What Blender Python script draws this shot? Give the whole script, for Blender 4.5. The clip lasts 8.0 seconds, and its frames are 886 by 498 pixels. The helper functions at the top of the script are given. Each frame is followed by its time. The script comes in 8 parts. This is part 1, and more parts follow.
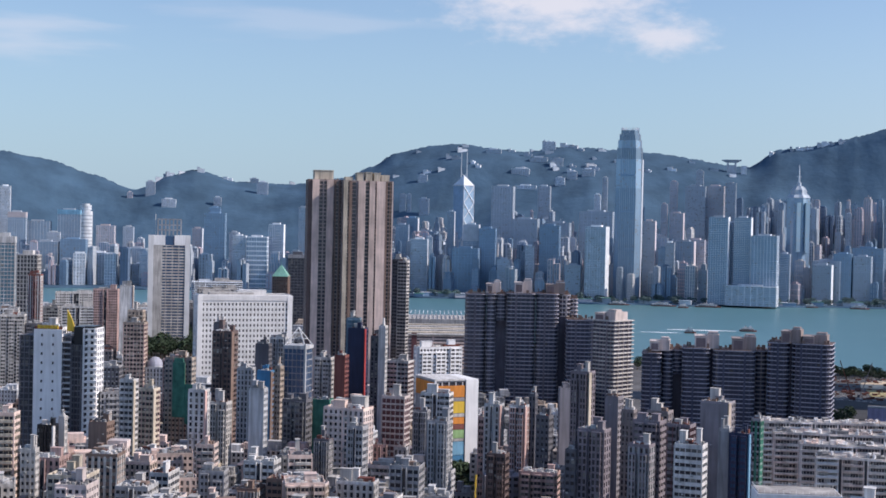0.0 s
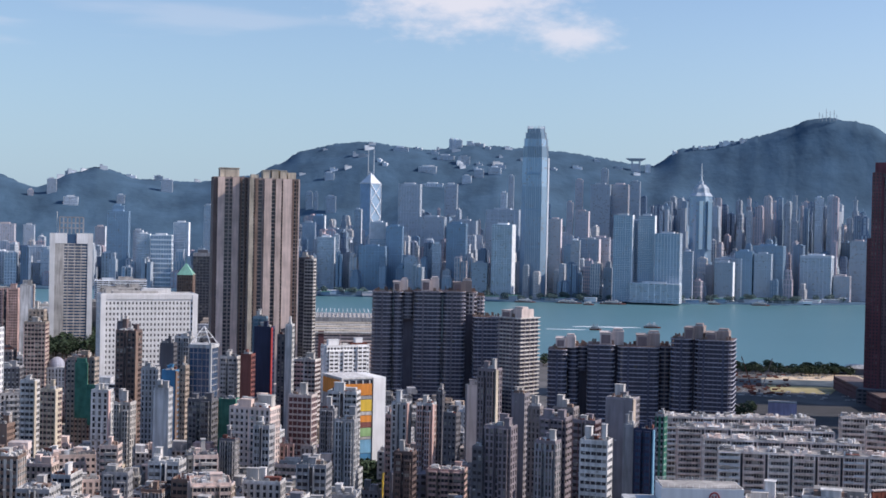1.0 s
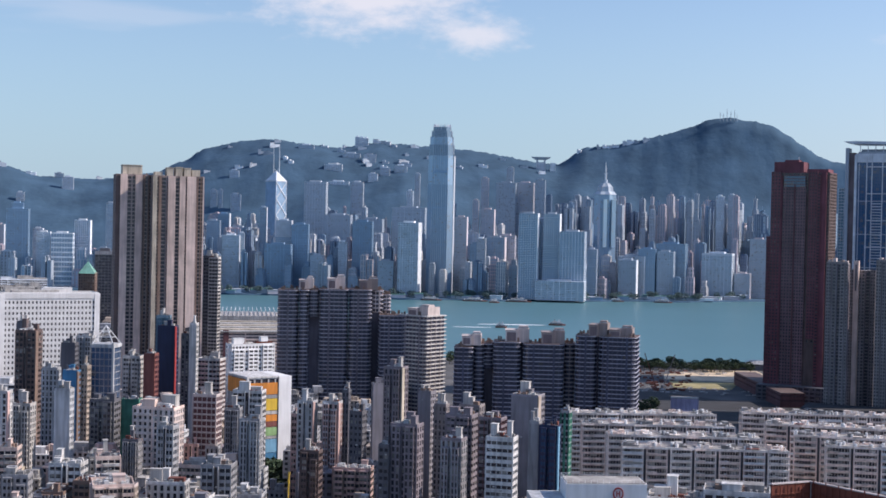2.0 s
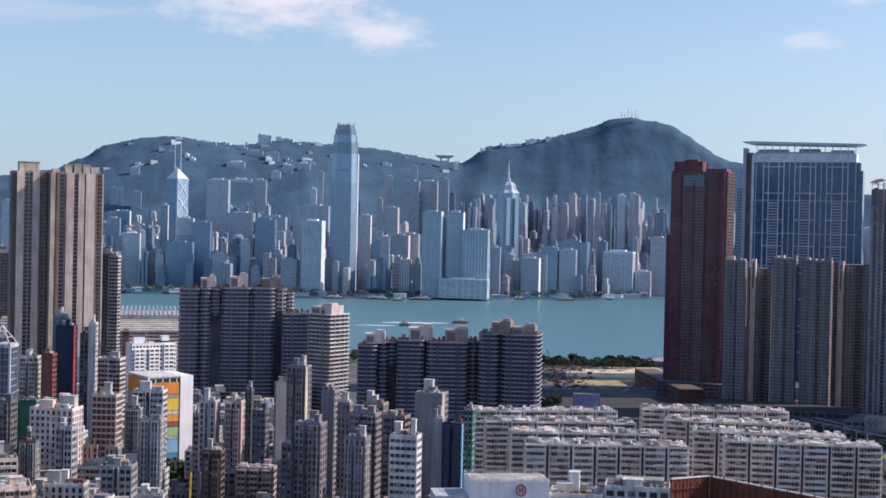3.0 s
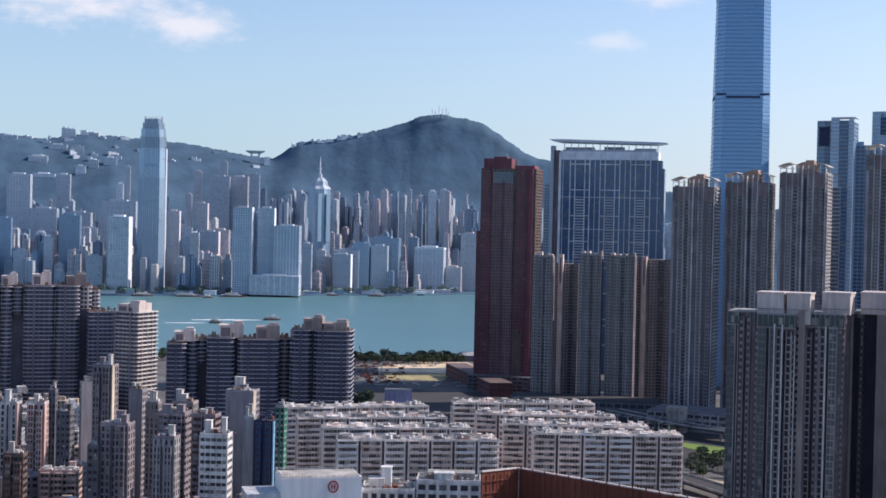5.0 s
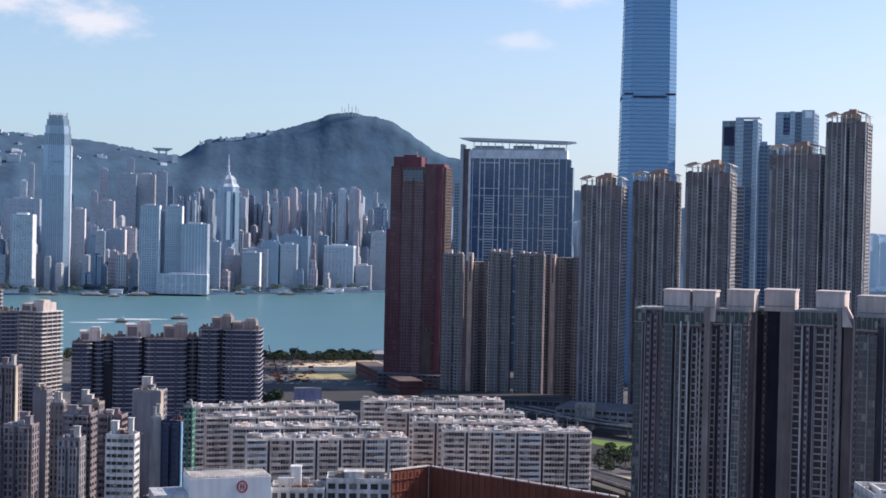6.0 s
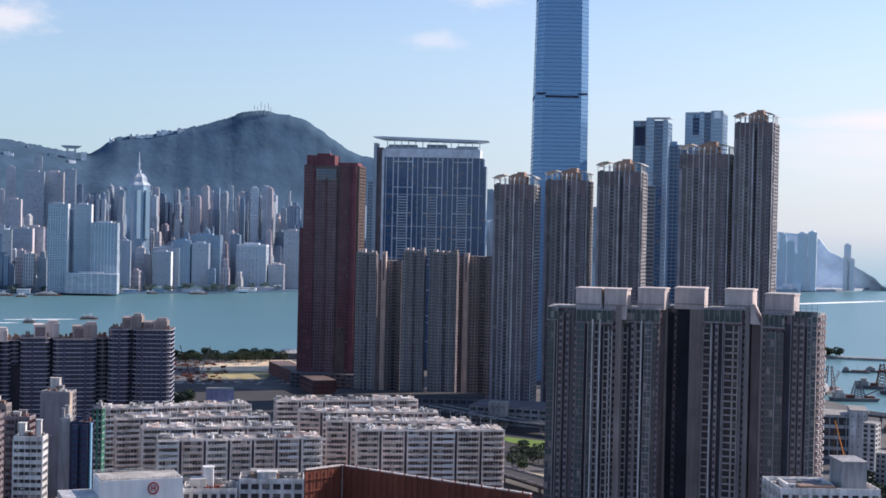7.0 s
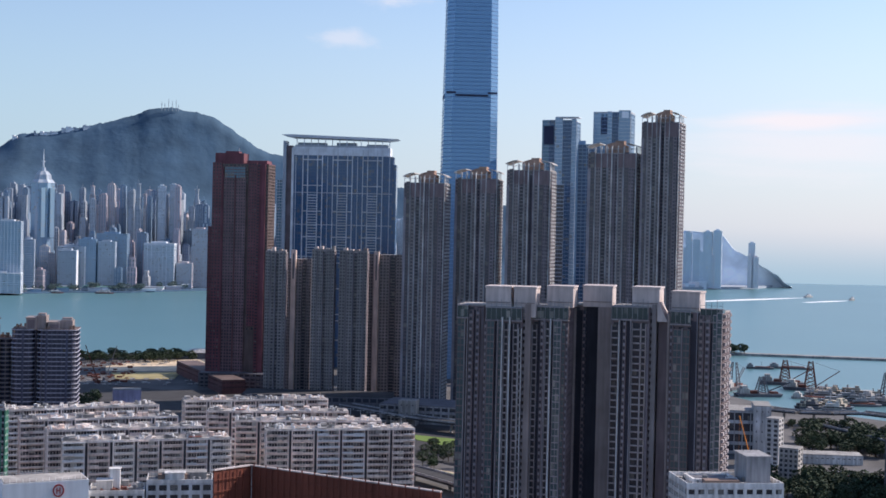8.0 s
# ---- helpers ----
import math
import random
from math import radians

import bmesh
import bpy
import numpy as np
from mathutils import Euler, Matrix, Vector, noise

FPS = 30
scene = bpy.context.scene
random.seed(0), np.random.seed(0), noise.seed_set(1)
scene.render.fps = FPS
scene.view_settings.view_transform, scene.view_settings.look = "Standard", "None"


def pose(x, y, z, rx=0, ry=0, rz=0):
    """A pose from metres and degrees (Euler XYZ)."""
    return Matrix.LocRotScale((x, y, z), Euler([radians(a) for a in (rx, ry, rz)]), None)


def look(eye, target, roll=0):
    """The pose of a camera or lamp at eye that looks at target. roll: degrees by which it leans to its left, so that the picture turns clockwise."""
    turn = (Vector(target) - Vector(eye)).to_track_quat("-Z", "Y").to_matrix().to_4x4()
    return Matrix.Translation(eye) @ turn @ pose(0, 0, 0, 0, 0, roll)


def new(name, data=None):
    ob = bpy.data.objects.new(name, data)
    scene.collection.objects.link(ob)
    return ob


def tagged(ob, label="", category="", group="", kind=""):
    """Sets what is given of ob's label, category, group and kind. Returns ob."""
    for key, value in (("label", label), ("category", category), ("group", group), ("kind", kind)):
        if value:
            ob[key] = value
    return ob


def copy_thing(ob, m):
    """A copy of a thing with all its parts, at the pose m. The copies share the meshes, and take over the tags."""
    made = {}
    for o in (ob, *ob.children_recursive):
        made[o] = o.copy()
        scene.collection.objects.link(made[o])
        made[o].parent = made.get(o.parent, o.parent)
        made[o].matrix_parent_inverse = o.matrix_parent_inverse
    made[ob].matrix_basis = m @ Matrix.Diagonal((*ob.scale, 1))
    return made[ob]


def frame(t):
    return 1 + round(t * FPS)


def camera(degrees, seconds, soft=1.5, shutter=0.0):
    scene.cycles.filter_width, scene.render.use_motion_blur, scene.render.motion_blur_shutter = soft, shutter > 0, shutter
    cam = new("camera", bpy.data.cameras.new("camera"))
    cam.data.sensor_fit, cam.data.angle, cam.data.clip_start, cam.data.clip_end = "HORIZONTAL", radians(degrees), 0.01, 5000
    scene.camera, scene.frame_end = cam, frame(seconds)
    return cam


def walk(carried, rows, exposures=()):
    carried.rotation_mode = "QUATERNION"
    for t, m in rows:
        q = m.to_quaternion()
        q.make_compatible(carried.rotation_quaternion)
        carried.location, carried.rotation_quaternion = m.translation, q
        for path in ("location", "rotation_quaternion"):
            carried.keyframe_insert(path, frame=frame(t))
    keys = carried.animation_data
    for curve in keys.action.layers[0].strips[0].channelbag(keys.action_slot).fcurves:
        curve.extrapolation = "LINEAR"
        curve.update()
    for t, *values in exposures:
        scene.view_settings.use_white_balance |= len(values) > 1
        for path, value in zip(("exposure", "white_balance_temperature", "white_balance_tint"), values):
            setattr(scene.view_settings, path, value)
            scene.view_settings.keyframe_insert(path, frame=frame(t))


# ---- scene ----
# World: x to the right and y ahead of the first view, z up from the sea; the drone hovers over the rooftops and pans.
cam = camera(35.42, 8.0, soft=1.65)
EYE = 160.0
TURNS = [  # seconds, yaw, pitch, roll
    (0.0, 0.00, -0.802, -1.22),
    (0.5, -1.954, -0.802, -1.20),
    (1.0, -3.839, -0.808, -1.195),
    (1.5, -5.731, -0.808, -1.19),
    (3.0, -11.687, -0.795, -1.275),
    (3.5, -13.596, -0.784, -1.27),
    (4.0, -15.66, -0.772, -1.255),
    (4.5, -17.591, -0.78, -1.26),
    (6.0, -23.174, -0.777, -1.28),
    (6.5, -25.022, -0.76, -1.29),
    (7.0, -26.744, -0.748, -1.28),
    (7.5, -28.596, -0.738, -1.27),
    (8.0, -30.456, -0.73, -1.285),
]
walk(cam, [(t, pose(0, 0, EYE, 90 + pitch, roll, yaw)) for t, yaw, pitch, roll in TURNS],
     exposures=[(0.0, -0.06, 6230, 16), (1.5, -0.02, 6240, 16), (3.0, 0.06, 6340, 17), (4.5, 0.14, 6430, 17), (6.5, 0.18, 6460, 17), (8.0, 0.10, 6440, 17)])

# ---- sky and sun: clear afternoon, the sun high over the right-hand side ----
SUN_BEARING, SUN_HEIGHT = 96.0, 36.0  # degrees clockwise from y, degrees above the horizon


def sky():
    world = bpy.data.worlds.new("sky")
    world.use_nodes = True
    nt = world.node_tree
    n, link = nt.nodes, nt.links
    n.clear()

    def math_node(op, a, b=None, c=None, clamp=False):
        m = n.new("ShaderNodeMath")
        m.operation, m.use_clamp = op, clamp
        for i, v in enumerate((a, b, c)):
            if v is None:
                continue
            if isinstance(v, (int, float)):
                m.inputs[i].default_value = v
            else:
                link.new(v, m.inputs[i])
        return m.outputs[0]

    air = n.new("ShaderNodeTexSky")
    air.sky_type, air.sun_disc = "NISHITA", False
    air.sun_elevation, air.sun_rotation = radians(SUN_HEIGHT), radians(SUN_BEARING)
    air.air_density, air.dust_density, air.ozone_density, air.altitude = 1.0, 0.7, 3.0, 100
    coord = n.new("ShaderNodeTexCoord")
    split = n.new("ShaderNodeSeparateXYZ")
    link.new(coord.outputs["Generated"], split.inputs[0])
    x, y, z = split.outputs
    bearing = math_node("MULTIPLY", math_node("ARCTAN2", x, y), 57.2958)
    height = math_node("MULTIPLY", math_node("ARCSINE", z), 57.2958)
    flat = n.new("ShaderNodeCombineXYZ")
    link.new(bearing, flat.inputs[0])
    link.new(math_node("MULTIPLY", height, 2.0), flat.inputs[1])
    puff = n.new("ShaderNodeTexNoise")
    puff.inputs["Scale"].default_value, puff.inputs["Detail"].default_value, puff.inputs["Roughness"].default_value = 0.55, 6.0, 0.6
    link.new(flat.outputs[0], puff.inputs["Vector"])
    wisp_space = n.new("ShaderNodeCombineXYZ")
    link.new(math_node("MULTIPLY", bearing, 0.22), wisp_space.inputs[0])
    link.new(math_node("MULTIPLY", height, 1.6), wisp_space.inputs[1])
    wisp = n.new("ShaderNodeTexNoise")
    wisp.inputs["Scale"].default_value, wisp.inputs["Detail"].default_value = 0.7, 5.0
    link.new(wisp_space.outputs[0], wisp.inputs["Vector"])

    def cloud(b, h, rb, rh, grain, edge, strength):
        """A cloud round the bearing b and height h (degrees), rb by rh in half size."""
        db = math_node("DIVIDE", math_node("SUBTRACT", bearing, b), rb)
        dh = math_node("DIVIDE", math_node("SUBTRACT", height, h), rh)
        far = math_node("SQRT", math_node("ADD", math_node("MULTIPLY", db, db), math_node("MULTIPLY", dh, dh)))
        inside = math_node("SUBTRACT", 1.0, far)
        lumpy = math_node("ADD", inside, math_node("MULTIPLY", math_node("SUBTRACT", grain, 0.5), edge))
        ramp = n.new("ShaderNodeMapRange")
        ramp.interpolation_type = "SMOOTHSTEP"
        ramp.inputs[1].default_value, ramp.inputs[2].default_value = 0.0, 0.9
        ramp.inputs[3].default_value, ramp.inputs[4].default_value = 0.0, strength
        link.new(lumpy, ramp.inputs[0])
        return ramp.outputs[0]

    total = None
    for spot in (
        (4.4, 9.5, 6.0, 2.1, puff.outputs[0], 1.7, 0.85),
        (8.8, 8.0, 2.7, 1.0, puff.outputs[0], 1.7, 0.75),
        (-17.0, 7.3, 4.5, 1.1, wisp.outputs[0], 2.2, 0.35),
        (-6.0, 8.3, 6.0, 0.8, wisp.outputs[0], 2.4, 0.2),
        (28.0, 9.9, 2.6, 0.9, puff.outputs[0], 2.0, 0.6),
        (26.3, 7.75, 2.0, 0.5, puff.outputs[0], 1.8, 0.4),
        (45.5, 4.75, 7.0, 0.75, wisp.outputs[0], 1.6, 1.0),
        (45.0, 3.6, 8.0, 1.5, wisp.outputs[0], 1.4, 0.6),
        (13.5, 10.2, 3.0, 0.7, puff.outputs[0], 2.0, 0.5),
    ):
        c = cloud(*spot)
        total = c if total is None else math_node("MAXIMUM", total, c)
    # pale haze thickens towards the horizon, whiter on the sun's side
    thick = n.new("ShaderNodeMapRange")
    thick.interpolation_type = "SMOOTHSTEP"
    thick.inputs[1].default_value, thick.inputs[2].default_value, thick.inputs[4].default_value = 13.0, -1.0, 0.75
    link.new(height, thick.inputs[0])
    side = n.new("ShaderNodeMapRange")
    side.interpolation_type = "SMOOTHSTEP"
    side.inputs[1].default_value, side.inputs[2].default_value = 5.0, 50.0
    link.new(bearing, side.inputs[0])
    tint = n.new("ShaderNodeMix")
    tint.data_type = "RGBA"
    link.new(side.outputs[0], tint.inputs["Factor"])
    tint.inputs["A"].default_value, tint.inputs["B"].default_value = (2.45, 3.75, 4.75, 1), (4.2, 4.8, 5.55, 1)
    haze = n.new("ShaderNodeMix")
    haze.data_type = "RGBA"
    link.new(thick.outputs[0], haze.inputs["Factor"])
    link.new(air.outputs[0], haze.inputs["A"])
    link.new(tint.outputs["Result"], haze.inputs["B"])
    white = n.new("ShaderNodeMix")
    white.data_type = "RGBA"
    link.new(total, white.inputs["Factor"])
    link.new(haze.outputs["Result"], white.inputs["A"])
    white.inputs["B"].default_value = (5.9, 5.8, 5.95, 1)
    # below the horizon lies the far sea in its haze
    deep = n.new("ShaderNodeMapRange")
    deep.interpolation_type = "SMOOTHSTEP"
    deep.inputs[1].default_value, deep.inputs[2].default_value = 0.6, -1.9
    link.new(height, deep.inputs[0])
    sea = n.new("ShaderNodeMix")
    sea.data_type = "RGBA"
    link.new(deep.outputs[0], sea.inputs["Factor"])
    link.new(white.outputs["Result"], sea.inputs["A"])
    sea.inputs["B"].default_value = (2.55, 3.7, 4.4, 1)
    back = n.new("ShaderNodeBackground")
    back.inputs["Strength"].default_value = 0.145
    link.new(sea.outputs["Result"], back.inputs["Color"])
    out = n.new("ShaderNodeOutputWorld")
    link.new(back.outputs[0], out.inputs[0])
    scene.world = world


sky()
lamp = bpy.data.lights.new("sun", "SUN")
lamp.energy, lamp.angle, lamp.color = 5.0, radians(0.6), (1.0, 0.90, 0.77)
sun = new("sun", lamp)
away = Vector((math.sin(radians(SUN_BEARING)) * math.cos(radians(SUN_HEIGHT)), math.cos(radians(SUN_BEARING)) * math.cos(radians(SUN_HEIGHT)), math.sin(radians(SUN_HEIGHT))))
sun.matrix_world = look(away * 900, (0, 0, 0))


# ---- materials ----
def surface(name, colour, rough=0.75, metal=0.0, vary=0.18, stain=0.25, size=12.0, bump=0.0, spread=0.12, gloss=0.4, island=0.0):
    """Paint, concrete, stone: broad tone changes, streaks that run down, fine grain and a tone of its own for each object."""
    m = bpy.data.materials.new(name)
    m.use_nodes = True
    n, link = m.node_tree.nodes, m.node_tree.links
    b = n["Principled BSDF"]
    coord = n.new("ShaderNodeTexCoord")
    info = n.new("ShaderNodeObjectInfo")
    shift = n.new("ShaderNodeVectorMath")
    link.new(coord.outputs["Object"], shift.inputs[0])
    link.new(info.outputs["Random"], shift.inputs[1])
    broad = n.new("ShaderNodeTexNoise")
    broad.inputs["Scale"].default_value, broad.inputs["Detail"].default_value = 1.0 / size, 4.0
    link.new(shift.outputs[0], broad.inputs["Vector"])
    run = n.new("ShaderNodeMapping")
    run.inputs["Scale"].default_value = (0.6, 0.6, 0.05)
    link.new(shift.outputs[0], run.inputs["Vector"])
    streak = n.new("ShaderNodeTexNoise")
    streak.inputs["Scale"].default_value, streak.inputs["Detail"].default_value = 1.0, 3.0
    link.new(run.outputs[0], streak.inputs["Vector"])

    def ranged(source, low, high):
        r = n.new("ShaderNodeMapRange")
        r.inputs[1].default_value, r.inputs[2].default_value = 0.3, 0.7
        r.inputs[3].default_value, r.inputs[4].default_value = low, high
        link.new(source, r.inputs[0])
        return r.outputs[0]

    def times(a, c):
        t = n.new("ShaderNodeMath")
        t.operation = "MULTIPLY"
        link.new(a, t.inputs[0])
        link.new(c, t.inputs[1])
        return t.outputs[0]

    own = n.new("ShaderNodeMapRange")
    own.inputs[3].default_value, own.inputs[4].default_value = 1 - spread, 1 + spread
    link.new(info.outputs["Random"], own.inputs[0])
    tone = times(times(ranged(broad.outputs[0], 1 - vary, 1 + vary), ranged(streak.outputs[0], 1 - stain, 1.0 + stain * 0.3)), own.outputs[0])
    if island:
        geometry = n.new("ShaderNodeNewGeometry")
        piece = n.new("ShaderNodeMapRange")
        piece.inputs[3].default_value, piece.inputs[4].default_value = 1 - island, 1 + island * 0.7
        link.new(geometry.outputs["Random Per Island"], piece.inputs[0])
        tone = times(tone, piece.outputs[0])
    mix = n.new("ShaderNodeVectorMath")
    mix.operation = "SCALE"
    mix.inputs[0].default_value = colour
    link.new(tone, mix.inputs["Scale"])
    link.new(mix.outputs[0], b.inputs["Base Color"])
    b.inputs["Roughness"].default_value, b.inputs["Metallic"].default_value = rough, metal
    b.inputs["Specular IOR Level"].default_value = gloss
    if bump:
        grain = n.new("ShaderNodeTexNoise")
        grain.inputs["Scale"].default_value, grain.inputs["Detail"].default_value = 1.5, 4.0
        link.new(shift.outputs[0], grain.inputs["Vector"])
        rise = n.new("ShaderNodeBump")
        rise.inputs["Strength"].default_value, rise.inputs["Distance"].default_value = bump, 0.5
        link.new(grain.outputs[0], rise.inputs["Height"])
        link.new(rise.outputs[0], b.inputs["Normal"])
    return m


def glass(name, colour, rough=0.16, metal=0.0, cell=(3.2, 3.2, 3.1), bright=0.35, share=0.18, gloss=0.6, island=0.0):
    """Window glass seen from far: each pane its own tone, some with pale curtains behind."""
    m = bpy.data.materials.new(name)
    m.use_nodes = True
    n, link = m.node_tree.nodes, m.node_tree.links
    b = n["Principled BSDF"]
    coord = n.new("ShaderNodeTexCoord")
    info = n.new("ShaderNodeObjectInfo")
    snap = n.new("ShaderNodeVectorMath")
    snap.operation = "SNAP"
    snap.inputs[1].default_value = cell
    link.new(coord.outputs["Object"], snap.inputs[0])
    add = n.new("ShaderNodeVectorMath")
    link.new(snap.outputs[0], add.inputs[0])
    link.new(info.outputs["Random"], add.inputs[1])
    dice = n.new("ShaderNodeTexWhiteNoise")
    link.new(add.outputs[0], dice.inputs["Vector"])
    lit = n.new("ShaderNodeMapRange")
    lit.inputs[1].default_value, lit.inputs[2].default_value = 1 - share, 1.0
    link.new(dice.outputs["Value"], lit.inputs[0])
    mix = n.new("ShaderNodeMix")
    mix.data_type = "RGBA"
    mix.inputs["A"].default_value = (*colour, 1)
    mix.inputs["B"].default_value = (bright, bright * 0.97, bright * 0.9, 1)
    link.new(lit.outputs[0], mix.inputs["Factor"])
    shade = n.new("ShaderNodeVectorMath")
    shade.operation = "SCALE"
    link.new(mix.outputs["Result"], shade.inputs[0])
    shade.inputs["Scale"].default_value = 1.0
    if island:
        geometry = n.new("ShaderNodeNewGeometry")
        piece = n.new("ShaderNodeMapRange")
        piece.inputs[3].default_value, piece.inputs[4].default_value = 1 - island, 1 + island * 0.7
        link.new(geometry.outputs["Random Per Island"], piece.inputs[0])
        link.new(piece.outputs[0], shade.inputs["Scale"])
    link.new(shade.outputs[0], b.inputs["Base Color"])
    b.inputs["Roughness"].default_value, b.inputs["Metallic"].default_value, b.inputs["Specular IOR Level"].default_value = rough, metal, gloss
    return m


MAT = {
    "white": surface("white_paint", (0.66, 0.65, 0.645), vary=0.24, stain=0.42),
    "offwhite": surface("weathered_white_paint", (0.53, 0.51, 0.495), vary=0.24, stain=0.42),
    "cream": surface("cream_paint", (0.57, 0.50, 0.405), vary=0.24, stain=0.42),
    "pink": surface("pink_mosaic_tile", (0.56, 0.39, 0.36), vary=0.24, stain=0.42),
    "beige": surface("beige_render", (0.45, 0.375, 0.315), vary=0.24, stain=0.42),
    "grey": surface("grey_render", (0.36, 0.36, 0.38), vary=0.24, stain=0.42),
    "pale_grey": surface("pale_grey_render", (0.50, 0.51, 0.53), vary=0.24, stain=0.42),
    "dark_grey": surface("dark_grey_cladding", (0.14, 0.14, 0.16)),
    "concrete": surface("stained_concrete", (0.33, 0.32, 0.31), vary=0.3, stain=0.4),
    "brown": surface("brown_tile", (0.235, 0.165, 0.135)),
    "dark_brown": surface("dark_brown_tile", (0.15, 0.11, 0.105)),
    "taupe": surface("taupe_tile", (0.70, 0.55, 0.49)),
    "maroon": surface("maroon_tile", (0.14, 0.062, 0.068)),
    "brick_red": surface("brick_red_tile", (0.23, 0.085, 0.072)),
    "arch_red": surface("red_brown_cladding", (0.172, 0.061, 0.078)),
    "navy": surface("navy_panel", (0.03, 0.04, 0.09)),
    "red": surface("red_panel", (0.40, 0.05, 0.05)),
    "blue": surface("blue_paint", (0.07, 0.24, 0.44)),
    "yellow": surface("yellow_panel", (0.75, 0.50, 0.06)),
    "orange": surface("orange_panel", (0.72, 0.27, 0.05)),
    "lime": surface("light_green_panel", (0.35, 0.55, 0.25)),
    "sky_blue": surface("light_blue_panel", (0.20, 0.42, 0.60)),
    "lilac": surface("lilac_cladding", (0.40, 0.36, 0.50)),
    "net": surface("green_scaffold_net", (0.07, 0.23, 0.17), rough=0.9, vary=0.35, size=5),
    "black": surface("black_glass_panel", (0.02, 0.02, 0.025), rough=0.3),
    "red_roof": surface("terracotta_panel", (0.20, 0.055, 0.035), vary=0.25),
    "roof": surface("roof_screed", (0.38, 0.36, 0.34), vary=0.35, size=6),
    "steel": surface("painted_steel", (0.30, 0.31, 0.33), rough=0.5, metal=0.3),
    "white_steel": surface("white_steel", (0.75, 0.75, 0.76), rough=0.45),
    "rust": surface("rusty_red_steel", (0.17, 0.06, 0.045), rough=0.8),
    "ac": surface("air_conditioner_casing", (0.45, 0.45, 0.44), vary=0.35, size=3),
    "slab_blue": surface("blue_grey_slab_tile", (0.085, 0.094, 0.148)),
    "slab_navy": surface("navy_violet_tile", (0.155, 0.148, 0.19)),
    "slab_violet": surface("dark_violet_grey_tile", (0.24, 0.21, 0.235)),
    "slab_edge": surface("grey_balcony_edge", (0.42, 0.43, 0.51)),
    "violet_grey": surface("violet_grey_tile", (0.285, 0.27, 0.30)),
    "sky_line": surface("blue_spandrel", (0.155, 0.30, 0.52), stain=0.05, vary=0.08),
    "slab_glass": glass("dark_slab_glass", (0.07, 0.073, 0.105), bright=0.1, share=0.04),
    "navy_grid": surface("navy_spandrel", (0.11, 0.18, 0.31), stain=0.1),
    "tenement_glass": glass("tenement_window_glass", (0.055, 0.055, 0.065), share=0.36, bright=0.6),
    "harbour_glass": glass("harbour_view_glass", (0.075, 0.155, 0.285), rough=0.14, bright=0.24, share=0.16),
    "hut_brown": surface("brown_grey_render", (0.30, 0.25, 0.24)),
    "hut_pink": surface("pink_grey_render", (0.60, 0.52, 0.50)),
    "copper": surface("green_copper", (0.18, 0.38, 0.31)),
    "asphalt": surface("asphalt", (0.055, 0.055, 0.06), rough=0.9),
    # Far walls: pale blue haze is mixed into each base colour.
    "far_pale": surface("hazed_pale_wall", (0.56, 0.605, 0.67), island=0.16, spread=0.2, stain=0.1, vary=0.1),
    "far_mid": surface("hazed_grey_wall", (0.41, 0.467, 0.54), island=0.16, spread=0.2, stain=0.1, vary=0.1),
    "far_blue": surface("hazed_blue_wall", (0.22, 0.33, 0.46), island=0.16, spread=0.2, stain=0.1, vary=0.1),
    "far_warm": surface("hazed_warm_wall", (0.55, 0.505, 0.535), island=0.16, spread=0.2, stain=0.1, vary=0.1),
    "far_white": surface("hazed_white_wall", (0.73, 0.77, 0.82), island=0.16, spread=0.2, stain=0.1),
    "glazing": glass("window_glass", (0.03, 0.033, 0.045), share=0.28, bright=0.36),
    "dark_glazing": glass("shaded_window_glass", (0.055, 0.057, 0.072), bright=0.17, share=0.15),
    # Bright panes of this green glass also paint in glints.
    "green_glazing": glass("green_tinted_glass", (0.03, 0.052, 0.056), bright=0.30, share=0.2, cell=(1.5, 1.5, 3.1)),
    "blue_glazing": glass("blue_curtain_glass", (0.035, 0.085, 0.18), rough=0.12, bright=0.16, share=0.10),
    "teal_glazing": glass("teal_curtain_glass", (0.10, 0.20, 0.27), rough=0.12, bright=0.22, share=0.1),
    "sky_glazing": glass("sky_reflecting_glass", (0.145, 0.31, 0.52), rough=0.2, metal=0.25, bright=0.2, share=0.001, gloss=0.8),
    # Far glass is lightened and blued the same way, as painted haze.
    "far_glazing": glass("hazed_window_glass", (0.36, 0.44, 0.53), island=0.38, rough=0.25, bright=0.22, share=0.12),
    "far_glass": glass("hazed_curtain_glass", (0.25, 0.365, 0.49), island=0.38, rough=0.2, metal=0.2, bright=0.25, share=0.08),
}


def forest():
    # The blue haze of distance is mixed into this leaf colour.
    m = surface("haze_blue_forest", (0.062, 0.114, 0.174), rough=0.95, vary=0.2, stain=0.0, size=90.0, spread=0.0, gloss=0.1)
    n, link = m.node_tree.nodes, m.node_tree.links
    b = n["Principled BSDF"]
    coord = n.new("ShaderNodeTexCoord")
    clump = n.new("ShaderNodeTexNoise")
    clump.inputs["Scale"].default_value, clump.inputs["Detail"].default_value = 0.05, 8.0
    link.new(coord.outputs["Object"], clump.inputs["Vector"])
    rise = n.new("ShaderNodeBump")
    rise.inputs["Strength"].default_value, rise.inputs["Distance"].default_value = 0.26, 9.0
    link.new(clump.outputs[0], rise.inputs["Height"])
    link.new(rise.outputs[0], b.inputs["Normal"])
    return m


